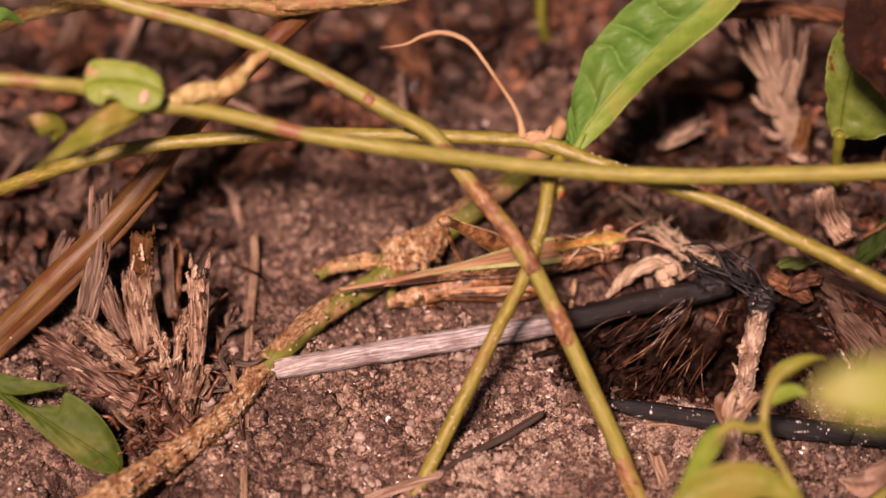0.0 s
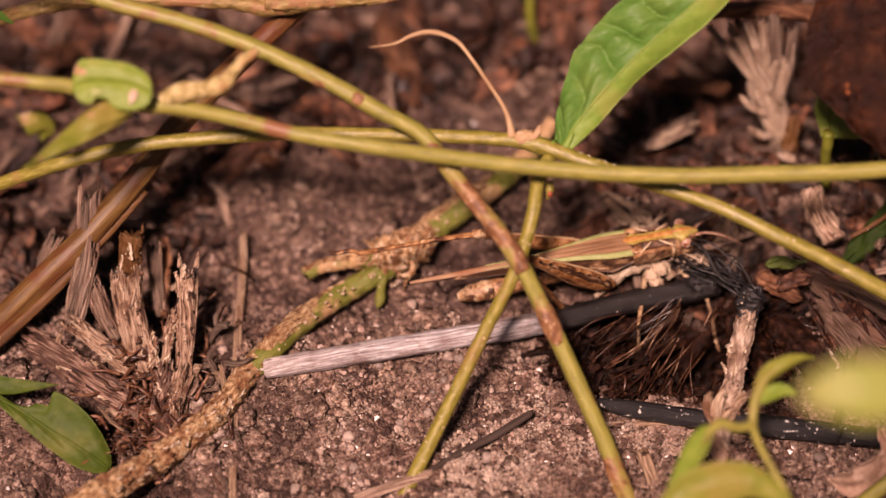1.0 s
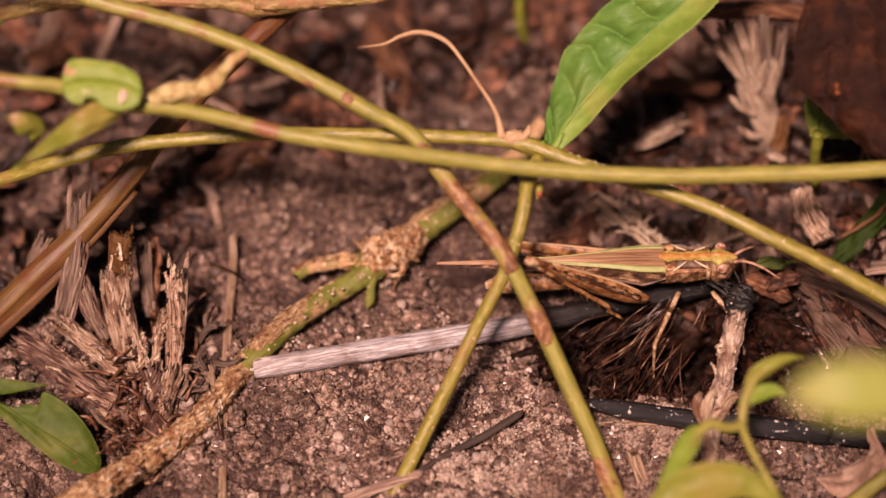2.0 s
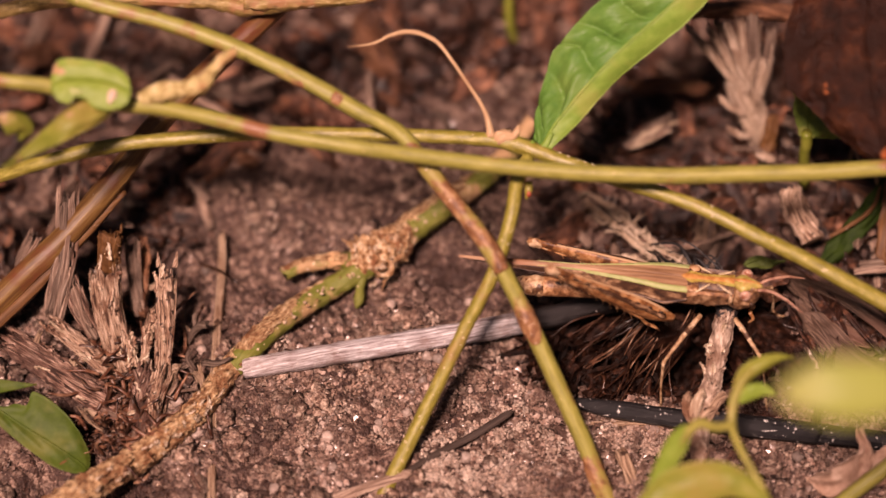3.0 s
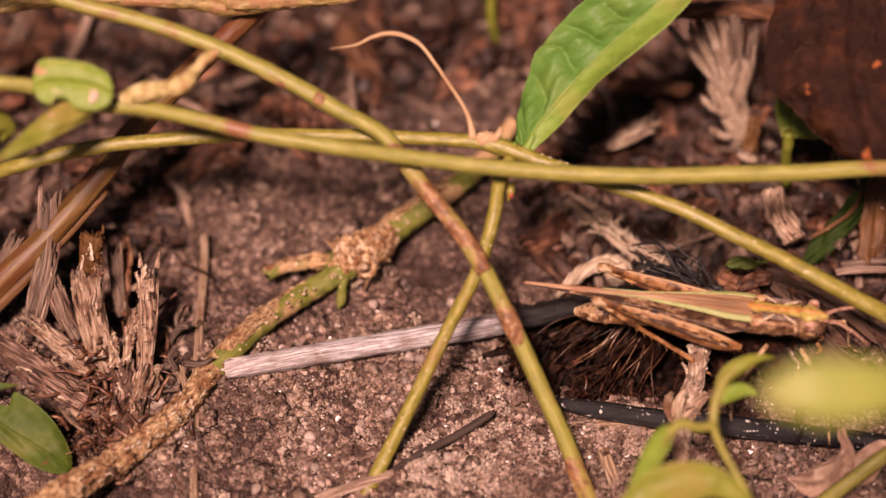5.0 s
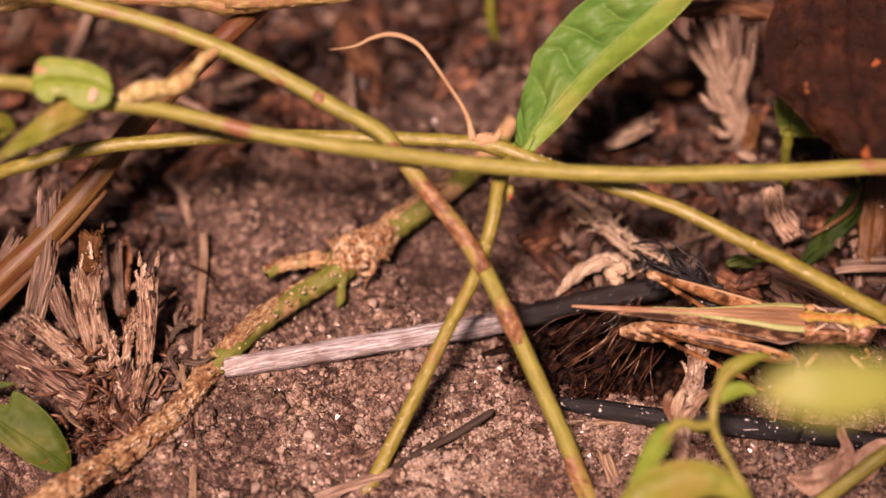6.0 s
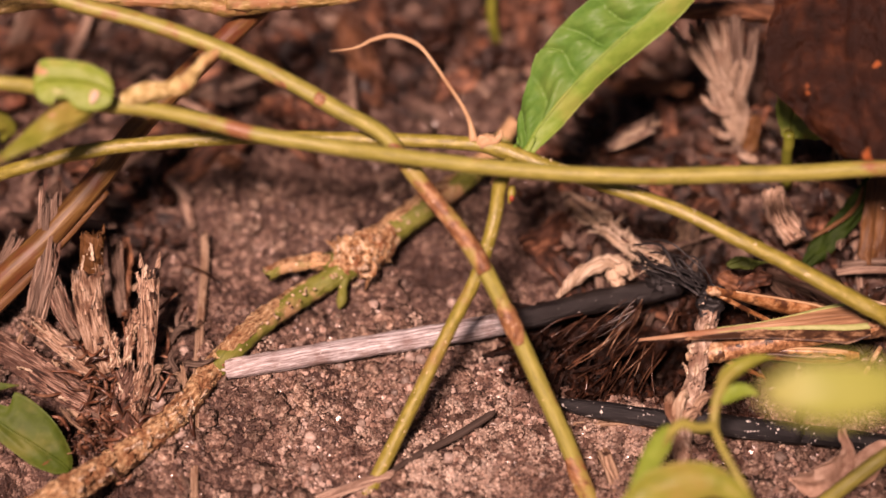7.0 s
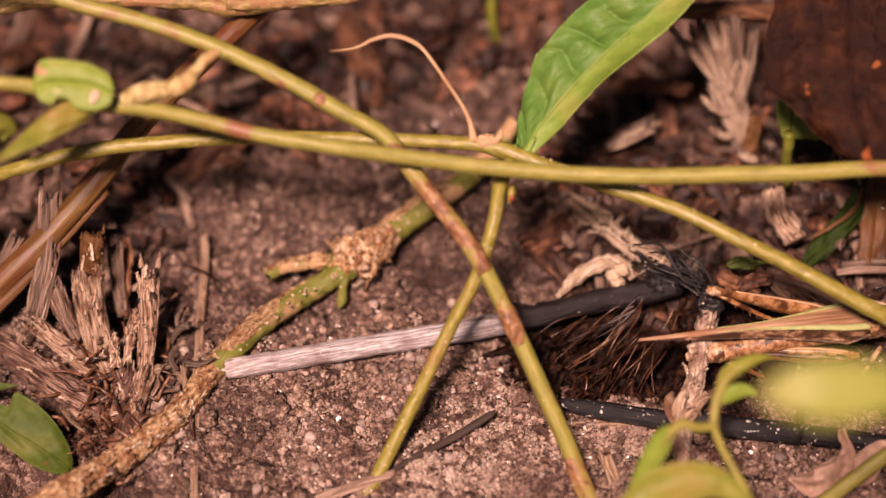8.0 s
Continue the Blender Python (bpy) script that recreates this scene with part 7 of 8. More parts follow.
def make_near_shoot():
    t = thing("near_shoot", (22.8, -30.8, -1.6), "pale green shoot with curling young leaves near the lens", "shoot")
    part("stem", tube([(23.6, -34.4, 9.0, 0.3), (22.5, -31.7, 10.0, 0.3), (21.1, -29.0, 10.9, 0.3), (20.5, -27.1, 11.2, 0.34), (20.6, -25.4, 12.0, 0.4), (21.2, -24.0, 12.7, 0.38), (22.1, -23.1, 13.3, 0.2)], 44, 9, 0.06), VINE, t)
    part("side_stem", tube([(20.5, -26.9, 11.4, 0.36), (19.2, -27.3, 11.6, 0.38), (17.9, -27.3, 12.1, 0.42), (16.8, -28.4, 11.9, 0.36), (16.1, -29.6, 11.7, 0.2)], 30, 9, 0.06), VINE, t)
    part("leaf", blade([(20.8, -25.1, 12.4), (21.7, -23.6, 13.1), (23.0, -22.8, 13.5), (24.2, -22.3, 13.6), (25.3, -22.0, 13.4)], 0.8, 0.75, (0.1, -0.7, 0.7), lance, 28, 6, (30, 35), 0.3, 4, 0.08, 0.12), LEAF_LIGHT, t, "narrow curling yellow-green leaf")
    part("leaf", blade([(20.9, -25.3, 12.0), (21.9, -24.6, 12.3), (22.9, -24.3, 12.3), (23.9, -24.4, 11.9)], 0.62, 0.7, (0.1, -0.7, 0.7), ovate, 18, 5, (20, 20)), LEAF_YOUNG, t)
    part("leaf", blade([(17.4, -27.5, 12.2), (16.4, -28.8, 12.2), (15.3, -30.7, 11.8), (14.0, -33.5, 11.4), (13.4, -35.5, 10.7)], 0.95, 0.85, (-0.1, -0.7, 0.7), lance, 30, 6, (20, 25), 0.2, 5, 0.1, 0.12), LEAF_YOUNG, t, "fresh pale green leaf")
    part("leaf", blade([(12.5, -35.5, 10.7), (15.3, -33.3, 11.7), (18.0, -32.4, 12.0), (20.6, -32.4, 11.7), (23.5, -33.9, 10.2)], 1.5, 1.9, (0, -0.55, 0.83), ovate, 30, 7, (14, 14), 0.3, 4, 0.12, 0.12), LEAF_LIGHT, t, "rounded light green leaf")
    t = thing("near_leaf", (43.9, -24.2, -20.3), "yellow-green leaf held close to the lens", "leaf")
    part("blade", blade([(19.0, -51.1, 47.2), (21.5, -51.4, 48.0), (24.2, -51.4, 48.0), (27.7, -50.8, 47.4), (33.0, -49.3, 44.8)], 2.05, 1.95, (0, -0.6, 0.8), ovate, 30, 7, (12, 12), 0.2, 5, 0.12, 0.12), LEAF_YELLOW, t)
    part("petiole", tube([(32.7, -49.3, 44.8, 0.39), (37.6, -44.3, 33.3, 0.37), (44.4, -34.3, 3.6, 0.38), (44.8, -31.3, -13.2, 0.4), (46.5, -25.0, -26.2, 0.4)], 24, 7), VINE, t)
    t = thing("near_vine", (28.0, -25.7, -5.3), "pale green and brown vine crossing low", "vine")
    part("stem", tube([(26.9, -27.7, -5.5, 0.52), (28.9, -27.7, 1.0, 0.58), (32.3, -26.2, 3.9, 0.61), (34.9, -24.8, 5.0, 0.61), (39.7, -22.0, 4.2, 0.58), (47.0, -17.5, -4.2, 0.5)], 30, 10, 0.05), VINE, t)


make_near_shoot()


# ---- grasshopper ----
BODY = 1.04


def limb(name, geo, material, parent, label=""):
    """A piece of the insect, its drawn lengths brought to its true size."""
    return part(name, (np.asarray(geo[0]) * BODY, *geo[1:]), material, parent, label)


def make_grasshopper():
    t = thing("grasshopper", (0, 0, 0), "tan and olive-green grasshopper with striped folded wings", "grasshopper")
    # abdomen, with segment rings
    pts = [(1.5, 0, 1.95, 1.0), (-2, 0, 1.75, 1.05), (-6, 0, 1.2, 0.95), (-9.5, 0, 0.65, 0.85), (-12.2, 0, 0.3, 0.72), (-13.2, 0, 0.2, 0.3)]
    v, f, uv = tube(pts, 60, 16)
    for q in v:
        k = 1 + 0.035 * math.sin(q[0] * 2 * math.pi / 1.35)
        q[1] *= k
        q[2] = q[2] + (k - 1) * 0.8
    ab = limb("abdomen", (v, f, uv), INSECT, t)
    limb("abdomen_tip", tube([(-10.6, 0, 0.52, 0.84), (-11.6, 0, 0.4, 0.82), (-12.6, 0, 0.3, 0.66), (-13.5, 0, 0.2, 0.25)], 16, 14, 0.2, 1.8), KNEE, ab, "pale tip of the abdomen")
    limb("thorax", blob((1.4, 0, 1.85), (2.8, 1.05, 0.9), 22, 28, 0.35, 2, 1.8), INSECT_SIDE, t)
    # pronotum: a narrow median band, sunk troughs, a rail along each shoulder, hanging side lobes
    n, m = 30, 19
    rows, cols = [], (-1.0, -0.86, -0.72, -0.6, -0.5, -0.42, -0.34, -0.25, -0.12, 0, 0.12, 0.25, 0.34, 0.42, 0.5, 0.6, 0.72, 0.86, 1.0)
    for i in range(n):
        u = i / (n - 1)
        x = -0.15 + 4.05 * u
        band = 0.40 + 0.16 * math.exp(-((u - 0.16) / 0.13) ** 2) + 0.2 * u ** 4
        rail = 1.18 + 0.34 * max(0, 1 - u / 0.4) ** 1.5 - 0.06 * u
        dip = 0.34 * min(1, max(0, (u - 0.1) / 0.2))
        for s in cols:
            a, sg = abs(s), 1 if s > 0 else -1
            if a <= 0.25:
                y, z = band * a / 0.25, 3.52 - 0.05 * (a / 0.25) ** 2 + 0.07 * math.exp(-(a / 0.06) ** 2)
            elif a < 0.5:
                k = (a - 0.25) / 0.25
                y, z = band + (rail - band) * k, 3.47 - 0.24 * k - dip * math.sin(math.pi * k)
            elif a <= 0.6:
                k = (a - 0.5) / 0.1
                y, z = rail + 0.17 * k, 3.23 + 0.09 * math.sin(math.pi * k) - 0.2 * k
            else:
                k = (a - 0.6) / 0.4
                y, z = rail + 0.17 + 0.1 * math.sin(k * 2.6) - 0.16 * k, 3.03 - 1.3 * k * (0.7 + 0.3 * math.sin(math.pi * u))
            back = 0.55 * min(1, a / 0.3) * (1 - u) ** 6 if a < 0.6 else (0.55 + 0.5 * (a - 0.6)) * (1 - u) ** 3
            rows.append((x + back, sg * y, z + 0.04 * noise.noise(Vector((x * 2, sg * y * 2, z)))))
    o = len(rows)
    shell = np.array(rows + [(x, y * 0.93, z - 0.12) for x, y, z in rows])
    def columns(lo, hi):
        keep = []
        for i in range(n - 1):
            for k in range(m - 1):
                c = abs((cols[k] + cols[k + 1]) / 2)
                if lo <= c < hi:
                    q = (i * m + k, (i + 1) * m + k, (i + 1) * m + k + 1, i * m + k + 1)
                    keep += [q, tuple(o + p for p in reversed(q))]
        used = sorted({p for q in keep for p in q})
        at = {p: k for k, p in enumerate(used)}
        return shell[used], [tuple(at[p] for p in q) for q in keep]
    pn = limb("pronotum", columns(0.1, 0.26), INSECT_GREEN, t, "olive-green edge of the saddle")
    limb("median_stripe", columns(0, 0.1), INSECT_ORANGE, pn, "orange band along the middle of the saddle")
    limb("trough", columns(0.26, 0.5), INSECT_TROUGH, pn, "dark brown sunken side of the saddle")
    limb("rail", columns(0.5, 0.6), INSECT, pn, "tan ridge along the shoulder")
    limb("side_lobe", columns(0.6, 1.1), INSECT_SIDE, pn, "brown mottled side of the saddle")
    for sgn in (1, -1):
        limb("rear_corner", blob((0.75, sgn * 0.98, 3.3), (0.5, 0.34, 0.13), 10, 14, 0.4, 4, 1.5), INSECT, pn, "tan rear corner of the saddle")
        limb("bar", tube([(0.95, sgn * 1.36, 3.26, 0.05), (1.45, sgn * 0.98, 3.32, 0.085), (2.05, sgn * 0.55, 3.46, 0.04)], 14, 7, 0.2, 2), PALE_MARK, pn, "cream slanting bar")
        limb("bar", tube([(2.65, sgn * 0.5, 3.47, 0.04), (3.2, sgn * 0.8, 3.33, 0.085), (3.8, sgn * 1.16, 3.24, 0.05)], 14, 7, 0.2, 2), PALE_MARK, pn, "cream slanting bar")
    limb("collar", tube([(3.75, -1.3, 2.2, 0.16), (3.72, -1.22, 3.0, 0.15), (3.68, -0.8, 3.38, 0.1)], 16, 8, 0.2, 2), KNEE, pn, "pale collar behind the cheek")
    limb("collar", tube([(3.75, 1.3, 2.2, 0.16), (3.72, 1.22, 3.0, 0.15), (3.68, 0.8, 3.38, 0.1)], 16, 8, 0.2, 2), KNEE, pn, "pale collar behind the cheek")
    # head with a slanting face
    v, f = blob((0, 0, 0), (1.25, 1.12, 1.4), 24, 28, 0.16, 3, 1.8)
    v = np.array([(4.6 + x + 0.3 * z * (1 if x > 0 else 0.2), y * (1 - 0.14 * max(0, -z)), 2.0 + z * 1.05) for x, y, z in v])
    hd = limb("head", (v, f), INSECT_SIDE, t)
    # crown: a lozenge narrowing to the brow
    v, f = blob((0, 0, 0), (1, 1, 1), 18, 26, 0.08, 2)
    wide = lambda q: 0.5 + 0.42 * math.exp(-((q + 0.3) / 0.42) ** 2) - 0.12 * max(0, q)
    v = np.array([(4.85 + 1.22 * x, y * wide(x), 3.36 + 0.3 * z - 0.16 * max(0, x) ** 2 - 0.08 * y * y) for x, y, z in v])
    limb("crown", (v, f), INSECT_CROWN, hd, "yellow-olive crown")
    limb("crown_stripe", tube([(3.75, 0, 3.6, 0.1), (4.4, 0, 3.66, 0.16), (5.2, 0, 3.62, 0.12), (5.9, 0, 3.42, 0.05)], 20, 8, 0.2, 1.5, 0, 7, 0, 0.4), INSECT_ORANGE, hd, "orange line along the crown")
    for sgn in (1, -1):
        limb("eye", blob((4.8, sgn * 1.06, 3.12), (0.44, 0.32, 0.5), 14, 18), EYE, hd, "pale pinkish-brown eye")
        limb("cheek_spot", blob((5.35, sgn * 0.92, 1.9), (0.22, 0.14, 0.3), 8, 10, 0.5, 3, 1.5), DARK_MARK, hd, "dark spot on the cheek")
        limb("antenna", tube([(5.75, sgn * 0.32, 3.05, 0.14), (6.6, sgn * 0.6, 3.4, 0.12), (7.8, sgn * 1.1, 3.3, 0.11), (9.2, sgn * 1.7, 2.6, 0.05)], 28, 7, 0.12, 2.5), ANTENNA, hd, "pinkish-brown antenna")
        limb("palp", tube([(5.3, sgn * 0.4, 0.4, 0.16), (5.6, sgn * 0.6, -0.1, 0.15), (5.3, sgn * 0.6, -0.6, 0.1)], 8, 6), INSECT_LEG, hd)
    # folded fore wings: a dorsal field, a shoulder and a side field
    for sgn in (1, -1):
        n = 40
        def strip(rows, thick=0.07):
            v, f = [], []
            k = len(rows(0))
            for i in range(n):
                v += rows(i / (n - 1))
            o = len(v)
            v += [(x, y - sgn * thick, z - thick) for x, y, z in v]
            for i in range(n - 1):
                for j in range(k - 1):
                    a = i * k + j
                    q = (a, a + 1, a + k + 1, a + k)
                    f += [q, tuple(o + p for p in reversed(q))]
                for j in (0, k - 1):
                    a = i * k + j
                    f.append((a, a + k, o + a + k, o + a))
            return np.array(v), f
        def width(u):
            return (1 - u ** 6) * (1.25 * max(0, 1 - u / 0.5) ** 1.15 + 0.27) * (0.8 + 0.2 * min(1, u * 9)) + 0.03
        def hang(u):
            return (1 - u ** 5) * (1.35 * (1 - u) ** 1.2 + 0.12) * min(1, 0.45 + u * 5) + 0.03
        def line(u, w, z):
            return (0.6 - 17.9 * u, sgn * w, z)
        def crest(u):
            return 3.28 + 0.2 * min(1, u * 5) - 0.5 * u
        top = lambda u: [line(u, 0.03 + width(u) * 0.9 * s, crest(u) + 0.1 - 0.16 * s * s + 0.03 * math.sin(9 * s)) for s in (0, 0.2, 0.4, 0.6, 0.8, 1.0)]
        edge = lambda u: [line(0.012 + 0.648 * u, 0.035 + width(0.66 * u) * (0.72 + 0.34 * k * (1 - u ** 4)), crest(0.66 * u) + 0.15 - 0.16 * (0.72 + 0.34 * k) ** 2 - 0.10 * k * k) for k in (0, 0.35, 0.7, 1.0)]
        flank = lambda u: [line(u, 0.03 + width(u) * 0.94 + hang(u) * 0.42 * k, crest(u) - 0.05 - hang(u) * k) for k in (0, 0.15, 0.3, 0.45, 0.6, 0.8, 1.0)]
        w = limb("fore_wing", strip(top), INSECT_WING, t, "tan folded wing with a pale green stripe")
        limb("stripe", strip(edge), STRIPE, w, "pale green stripe")
        limb("side_field", strip(flank), WING_SIDE, w, "mottled brown side of the wing")
    legs = {}
    for side, sgn in (("near", -1), ("far", 1)):
        # hind femur along -x from the hip, knee at -11.3
        fm = [(0.3, 0, 0, 0.4), (-1.2, 0, -0.08, 0.78), (-3.2, 0, -0.08, 0.86), (-6, 0, 0.0, 0.7), (-8.8, 0, 0.1, 0.44), (-10.4, 0, 0.1, 0.40), (-11.2, 0, 0.08, 0.46), (-11.7, 0, 0.0, 0.36)]
        g = tube(fm, 44, 12)
        g[0][:, 1] *= 0.55
        fem = limb("hind_femur", g, INSECT_LEG, t, "banded brown hind leg")
        limb("lower_keel", tube([(-0.6, -sgn * 0.1, -0.6, 0.12), (-3.2, 0, -0.88, 0.14), (-6, 0, -0.68, 0.12), (-9.5, 0, -0.24, 0.07)], 16, 6), INSECT_WING, fem, "pale lower ridge")
        limb("dark_band", tube([(-0.8, sgn * 0.38, 0.25, 0.2), (-3.2, sgn * 0.43, 0.3, 0.25), (-6, sgn * 0.33, 0.3, 0.2), (-9.0, sgn * 0.18, 0.2, 0.1)], 20, 6, 0.5, 1.5), WING_SIDE, fem, "dark mottled band")
        limb("keel", tube([(-0.6, -0.02, 0.56, 0.1), (-3.2, 0, 0.78, 0.11), (-6, 0, 0.7, 0.1), (-9.5, 0, 0.46, 0.08)], 16, 6), ROOT, fem)
        dots = [blob((-1.2 - 1.15 * k, sgn * (0.36 - 0.018 * k), 0.5 - 0.03 * k), (0.26, 0.1, 0.12), 7, 9, 0.6, k, 1.5) for k in range(8)]
        limb("spots", merge(dots), DARK_MARK, fem, "row of dark spots")
        limb("knee", blob((-11.15, 0, 0.08), (0.66, 0.34, 0.46), 14, 16, 0.4, 3, 1.6), KNEE, fem, "pale blunt knee")
        ti = [tube([(0, 0, 0, 0.26), (3, 0, -0.1, 0.2), (6.5, 0, 0, 0.18), (9.2, 0, 0.05, 0.22), (9.6, 0, 0, 0.12)], 30, 8)]
        for i in range(9):
            for q in (0.35, -0.35):
                x = 2.4 + i * 0.75
                ti.append(tube([(x, q * 0.3, -0.12, 0.045), (x + 0.3, q * 0.9, -0.32, 0.012)], 4, 4))
        ti.append(tube([(9.4, 0, 0, 0.15), (10.3, 0.1, -0.35, 0.16), (11.2, 0.1, -0.3, 0.14), (12.0, 0.2, -0.5, 0.06)], 14, 6))
        tib = limb("hind_tibia", merge(ti), INSECT_LEG, fem)
        legs[side] = (fem, tib)
        for nm, hx, fl, tl, sw in (("mid", 1.6, 4.8, 4.8, -50), ("fore", 4.2, 3.5, 3.7, 34)):
            fe = limb(nm + "_femur", tube([(0, 0, 0, 0.2), (fl * 0.4, 0, 0.12, 0.21), (fl * 0.9, 0, 0.02, 0.13), (fl, 0, 0, 0.17)], 16, 8), KNEE, t)
            k = np.array((fl, 0, 0))
            tg = merge([tube([(fl, 0, 0, 0.14), (fl + 1.0, 0.2, -tl * 0.45, 0.09), (fl + 1.7, 0.4, -tl * 0.9, 0.1)], 14, 7),
                        tube([(fl + 1.7, 0.4, -tl * 0.9, 0.12), (fl + 2.3, 0.2, -tl - 0.2, 0.12), (fl + 3.2, -0.2, -tl - 0.3, 0.06)], 9, 6)])
            limb(nm + "_tibia", tg, KNEE, fe)
            legs[side + nm] = (fe, sgn, hx, sw)
    return t, legs


HOPPER, LEGS = make_grasshopper()


# ---- what moves ----
def motions():
    walk(HOPPER, [
        (0, pose(0.00502, -0.00382, 0.00119, 0, 0.0, 13.3)),
        (0.5, pose(0.00837, -0.00406, 0.00187, 0, 0.0, 13.2)),
        (1, pose(0.01173, -0.00432, 0.00255, 0, 0.0, 13.0)),
        (1.5, pose(0.01395, -0.00600, 0.00375, 0, 0.0, 5.0)),
        (1.7, pose(0.01449, -0.00673, 0.00412, 0, 0.0, 3.2)),
        (2.8, pose(0.01724, -0.01060, 0.00612, 0, 0.0, -6.1)),
        (3, pose(0.01773, -0.01129, 0.00649, 0, 0.0, -7.8)),
        (3.5, pose(0.01847, -0.01126, 0.00704, 0, -2.9, -8.4)),
        (4, pose(0.02096, -0.01198, 0.00773, 0, -9.1, -13.6)),
        (4.5, pose(0.02154, -0.01400, 0.00751, 0, -7.1, -18.2)),
        (4.7, pose(0.02252, -0.01414, 0.00718, 0, -6.0, -16.2)),
        (5.8, pose(0.02793, -0.01492, 0.00534, 0, 0.3, -4.7)),
        (6, pose(0.02825, -0.01463, 0.00548, 0, 0.2, -4.2)),
        (6.5, pose(0.03119, -0.01441, 0.00488, 0, 0.2, -0.6)),
        (6.8, pose(0.03269, -0.01354, 0.00390, 0, 0.0, 4.9)),
        (7, pose(0.03341, -0.01281, 0.00375, 0, 0.1, 7.6)),
        (8, pose(0.03341, -0.01281, 0.00375, 0, 0.1, 7.6)),
    ])
    walk(LEGS["near"][0], [
        (0, pose(-0.00152, -0.00198, 0.00062, 0, 0.1, -10.0)),
        (0.5, pose(-0.00152, -0.00198, 0.00062, 0, 3.0, -6.0)),
        (1, pose(-0.00152, -0.00198, 0.00062, 0, 43.6, 13.3)),
        (1.5, pose(-0.00142, -0.00198, 0.00062, 0, 36.2, 8.8)),
        (1.7, pose(-0.00137, -0.00198, 0.00062, 0, 36.0, 9.2)),
        (2.8, pose(-0.00087, -0.00198, 0.00062, 0, 34.9, 11.3)),
        (3, pose(-0.00077, -0.00198, 0.00062, 0, 34.7, 11.7)),
        (3.5, pose(-0.00062, -0.00198, 0.00062, 0, 32.1, 7.1)),
        (4, pose(-0.00087, -0.00198, 0.00062, 0, 28.1, 5.0)),
        (4.5, pose(-0.00062, -0.00198, 0.00062, 0, 29.2, 6.6)),
        (4.7, pose(-0.00062, -0.00198, 0.00062, 0, 26.3, 5.2)),
        (5.8, pose(-0.00062, -0.00198, 0.00062, 0, 10.7, -2.7)),
        (6, pose(-0.00062, -0.00198, 0.00062, 0, 7.8, -4.1)),
        (6.5, pose(-0.00062, -0.00198, 0.00062, 0, 0.7, -7.6)),
        (6.8, pose(-0.00062, -0.00198, 0.00062, 0, -1.6, -10.2)),
        (7, pose(-0.00062, -0.00198, 0.00062, 0, -3.1, -11.9)),
        (8, pose(-0.00062, -0.00198, 0.00062, 0, -3.1, -11.9)),
    ])
    walk(LEGS["far"][0], [
        (0, pose(-0.00152, 0.00198, 0.00062, 0, 47.6, 13.5)),
        (0.5, pose(-0.00152, 0.00198, 0.00062, 0, 43.8, 16.1)),
        (1, pose(-0.00152, 0.00198, 0.00062, 0, 26.3, 2.4)),
        (1.5, pose(-0.00142, 0.00198, 0.00062, 0, 2.4, -7.8)),
        (1.7, pose(-0.00137, 0.00198, 0.00062, 0, 3.6, -7.0)),
        (2.8, pose(-0.00087, 0.00198, 0.00062, 0, 10.2, -2.5)),
        (3, pose(-0.00077, 0.00198, 0.00062, 0, 11.3, -1.7)),
        (3.5, pose(-0.00062, 0.00198, 0.00062, 0, 20.6, -2.0)),
        (4, pose(-0.00087, 0.00198, 0.00062, 0, 14.6, 4.1)),
        (4.5, pose(-0.00062, 0.00198, 0.00062, 0, 15.6, 4.3)),
        (4.7, pose(-0.00062, 0.00198, 0.00062, 0, 16.0, 3.3)),
        (5.8, pose(-0.00062, 0.00198, 0.00062, 0, 18.1, -2.1)),
        (6, pose(-0.00062, 0.00198, 0.00062, 0, 18.4, -3.1)),
        (6.5, pose(-0.00062, 0.00198, 0.00062, 0, 19.4, -5.6)),
        (6.8, pose(-0.00062, 0.00198, 0.00062, 0, 19.5, -5.4)),
        (7, pose(-0.00062, 0.00198, 0.00062, 0, 19.6, -5.2)),
        (8, pose(-0.00062, 0.00198, 0.00062, 0, 19.6, -5.2)),
    ])
    knee = (-11.3 * BODY * MM, 0, 0.05 * BODY * MM)
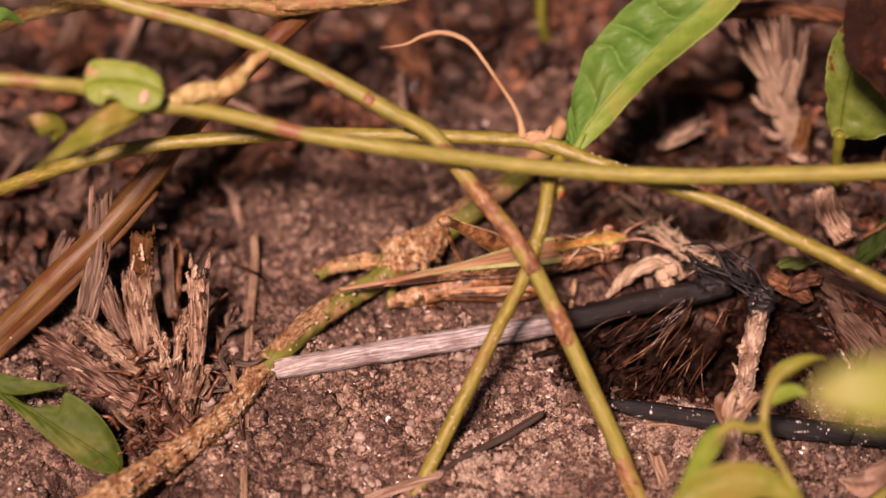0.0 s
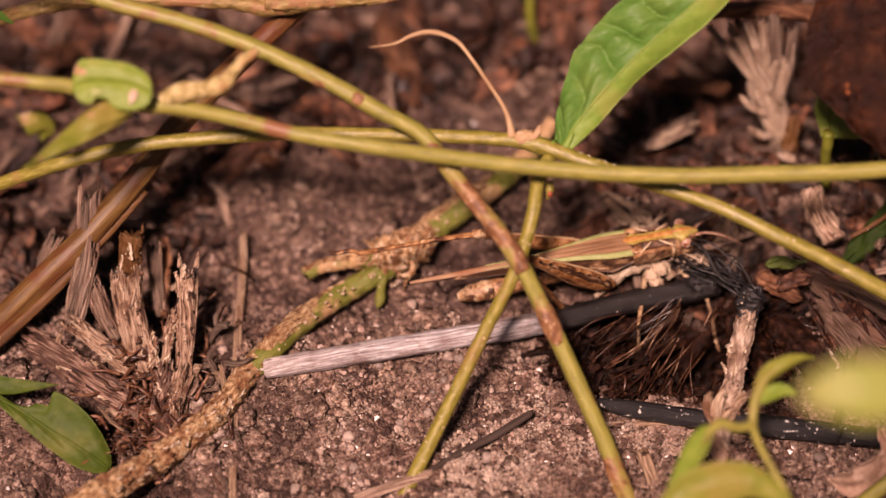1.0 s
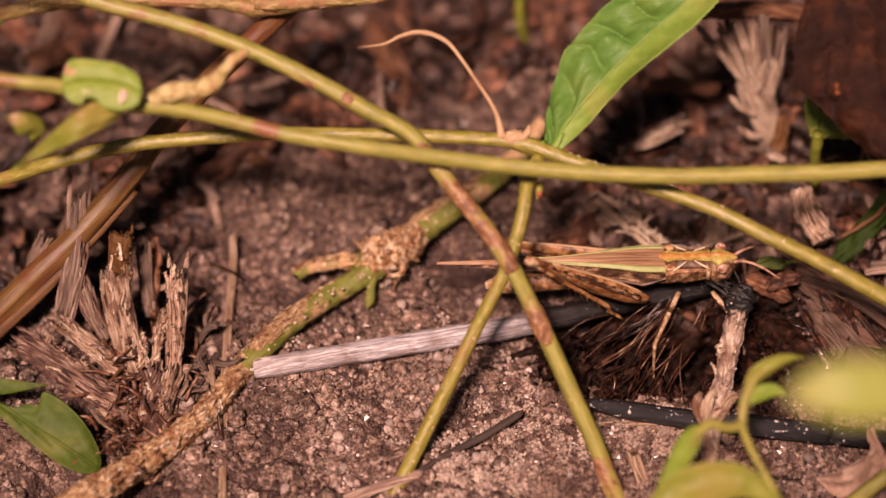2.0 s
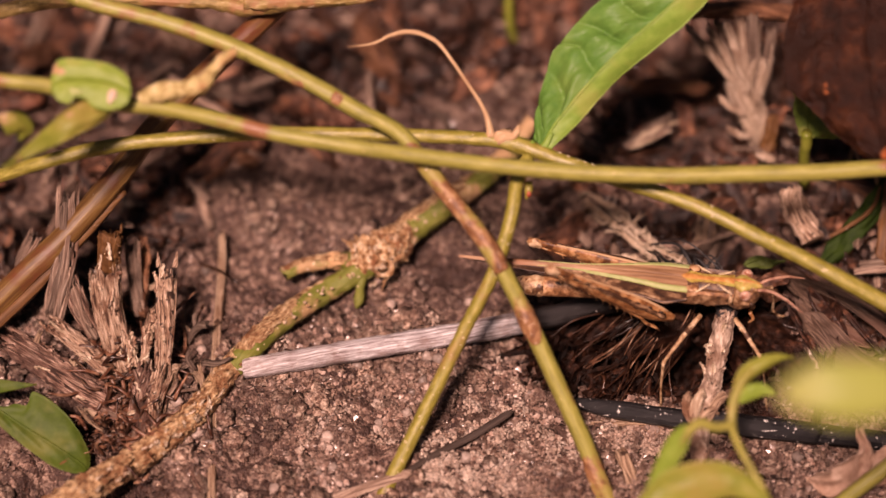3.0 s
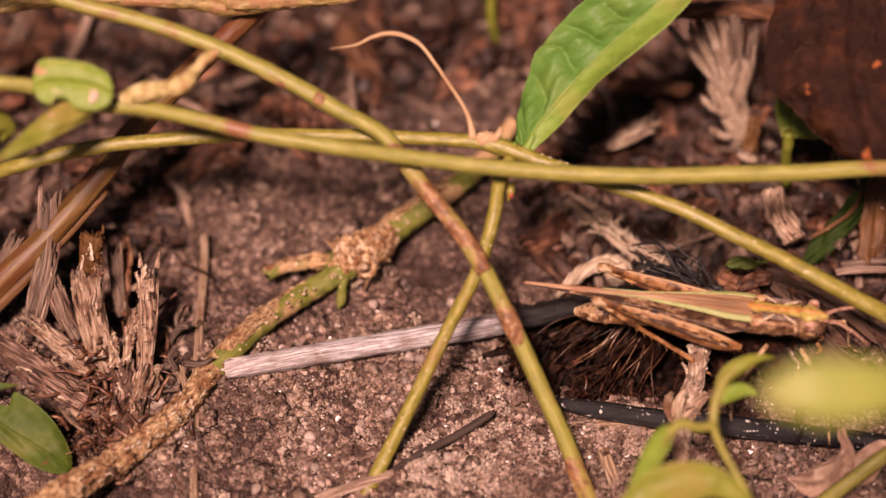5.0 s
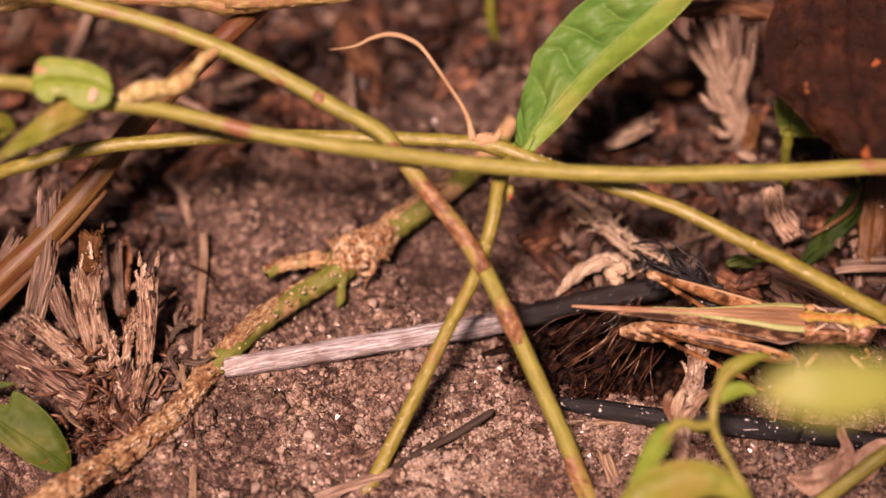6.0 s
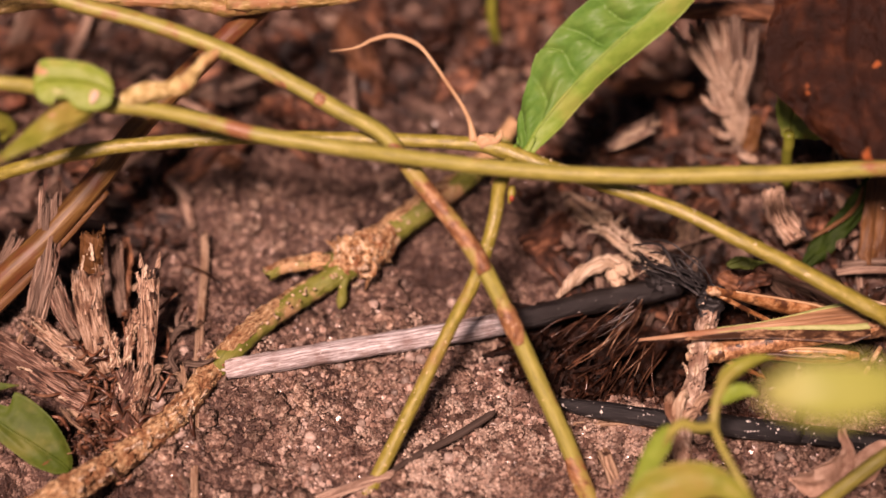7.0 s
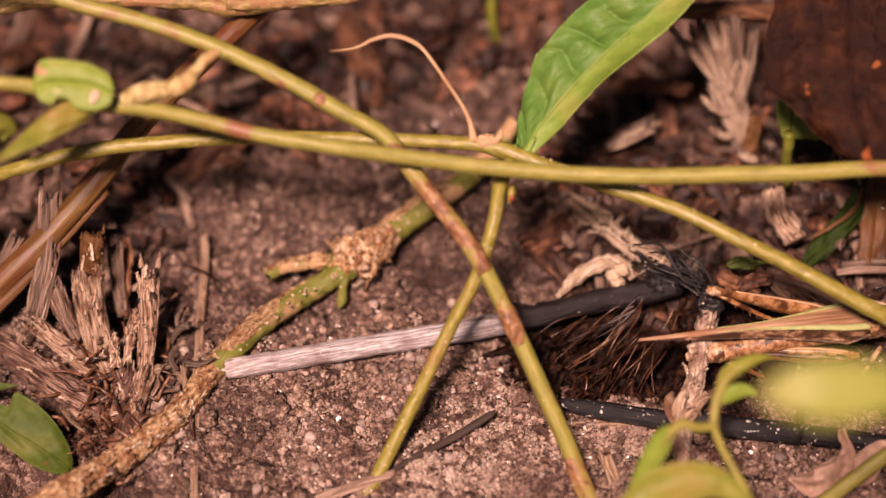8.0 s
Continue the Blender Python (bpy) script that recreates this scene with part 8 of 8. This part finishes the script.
    folds = {"near": ((0, 24), (0.5, 40), (1.0, 22), (1.5, 16), (2.8, 7), (3.5, 7), (4.0, 9), (4.5, 20), (5.8, 20), (6.5, 34), (8, 34)),
             "far": ((0, 28), (0.25, 80), (0.5, 135), (0.75, 150), (1.0, 158), (1.25, 95), (1.5, 28), (2.8, 7), (3.5, 6), (4.5, 8), (5.8, 18), (6.5, 20), (8, 18))}
    for side, rows in folds.items():
        walk(LEGS[side][1], [(t, pose(*knee, 0, a, 0)) for t, a in rows])
    beats = (0, 0.25, 0.5, 0.75, 1.0, 1.25, 1.5, 1.7, 2.1, 2.45, 2.8, 3.2, 3.6, 4.0, 4.4, 4.7, 5.1, 5.45, 5.8, 6.2, 6.6, 6.9, 7.2, 8.0)
    for key in ("nearmid", "nearfore", "farmid", "farfore"):
        leg, sgn, hx, swing = LEGS[key]
        flip = 1 if key in ("nearmid", "farfore") else -1
        rows = []
        for i, t in enumerate(beats):
            step = flip * (16 if i % 2 else -16) * (0.25 if t > 6.7 or 2.9 < t < 3.7 else 1)
            rows.append((t, pose(hx * BODY * MM, sgn * 1.1 * BODY * MM, 0.3 * BODY * MM, 0, 16, sgn * (78 - swing + step))))
        walk(leg, rows)
    # the leafy vine sags a little once the insect leans on it
    x, y, z = LEAFY_VINE.location
    up = pose(x, y + 0.00022, z + 0.00018)
    walk(LEAFY_VINE, [(0, up), (4.6, up), (5.6, pose(x, y, z)), (8.0, pose(x, y, z))])
    # a breath of wind pushes the large leaf down and lets it go
    low = pose(0.00036, -0.00104, -0.00087)
    walk(BIG_LEAF, [(0, pose(0, 0, 0)), (0.2, pose(0, 0, 0)), (0.3, pose(0.0003, -0.0008, -0.0007)), (0.4, low), (0.6, low), (0.7, pose(0.0003, -0.0007, -0.0006)), (0.8, pose(0, -0.0001, -0.0001)), (0.9, pose(0, 0, 0)), (8.0, pose(0, 0, 0))])
    # the dead leaf swings in at the start and then hangs still
    walk(DEAD_LEAF, [(0, pose(0.0022, 0.0014, 0.0014, 0, 0, 0)), (0.2, pose(0.0022, 0.0014, 0.0014)), (0.3, pose(0.0010, 0.0006, 0.0006)), (0.4, pose(0, 0, 0)), (0.6, pose(0.0001, 0, 0)), (8.0, pose(0, 0, 0))])


motions()
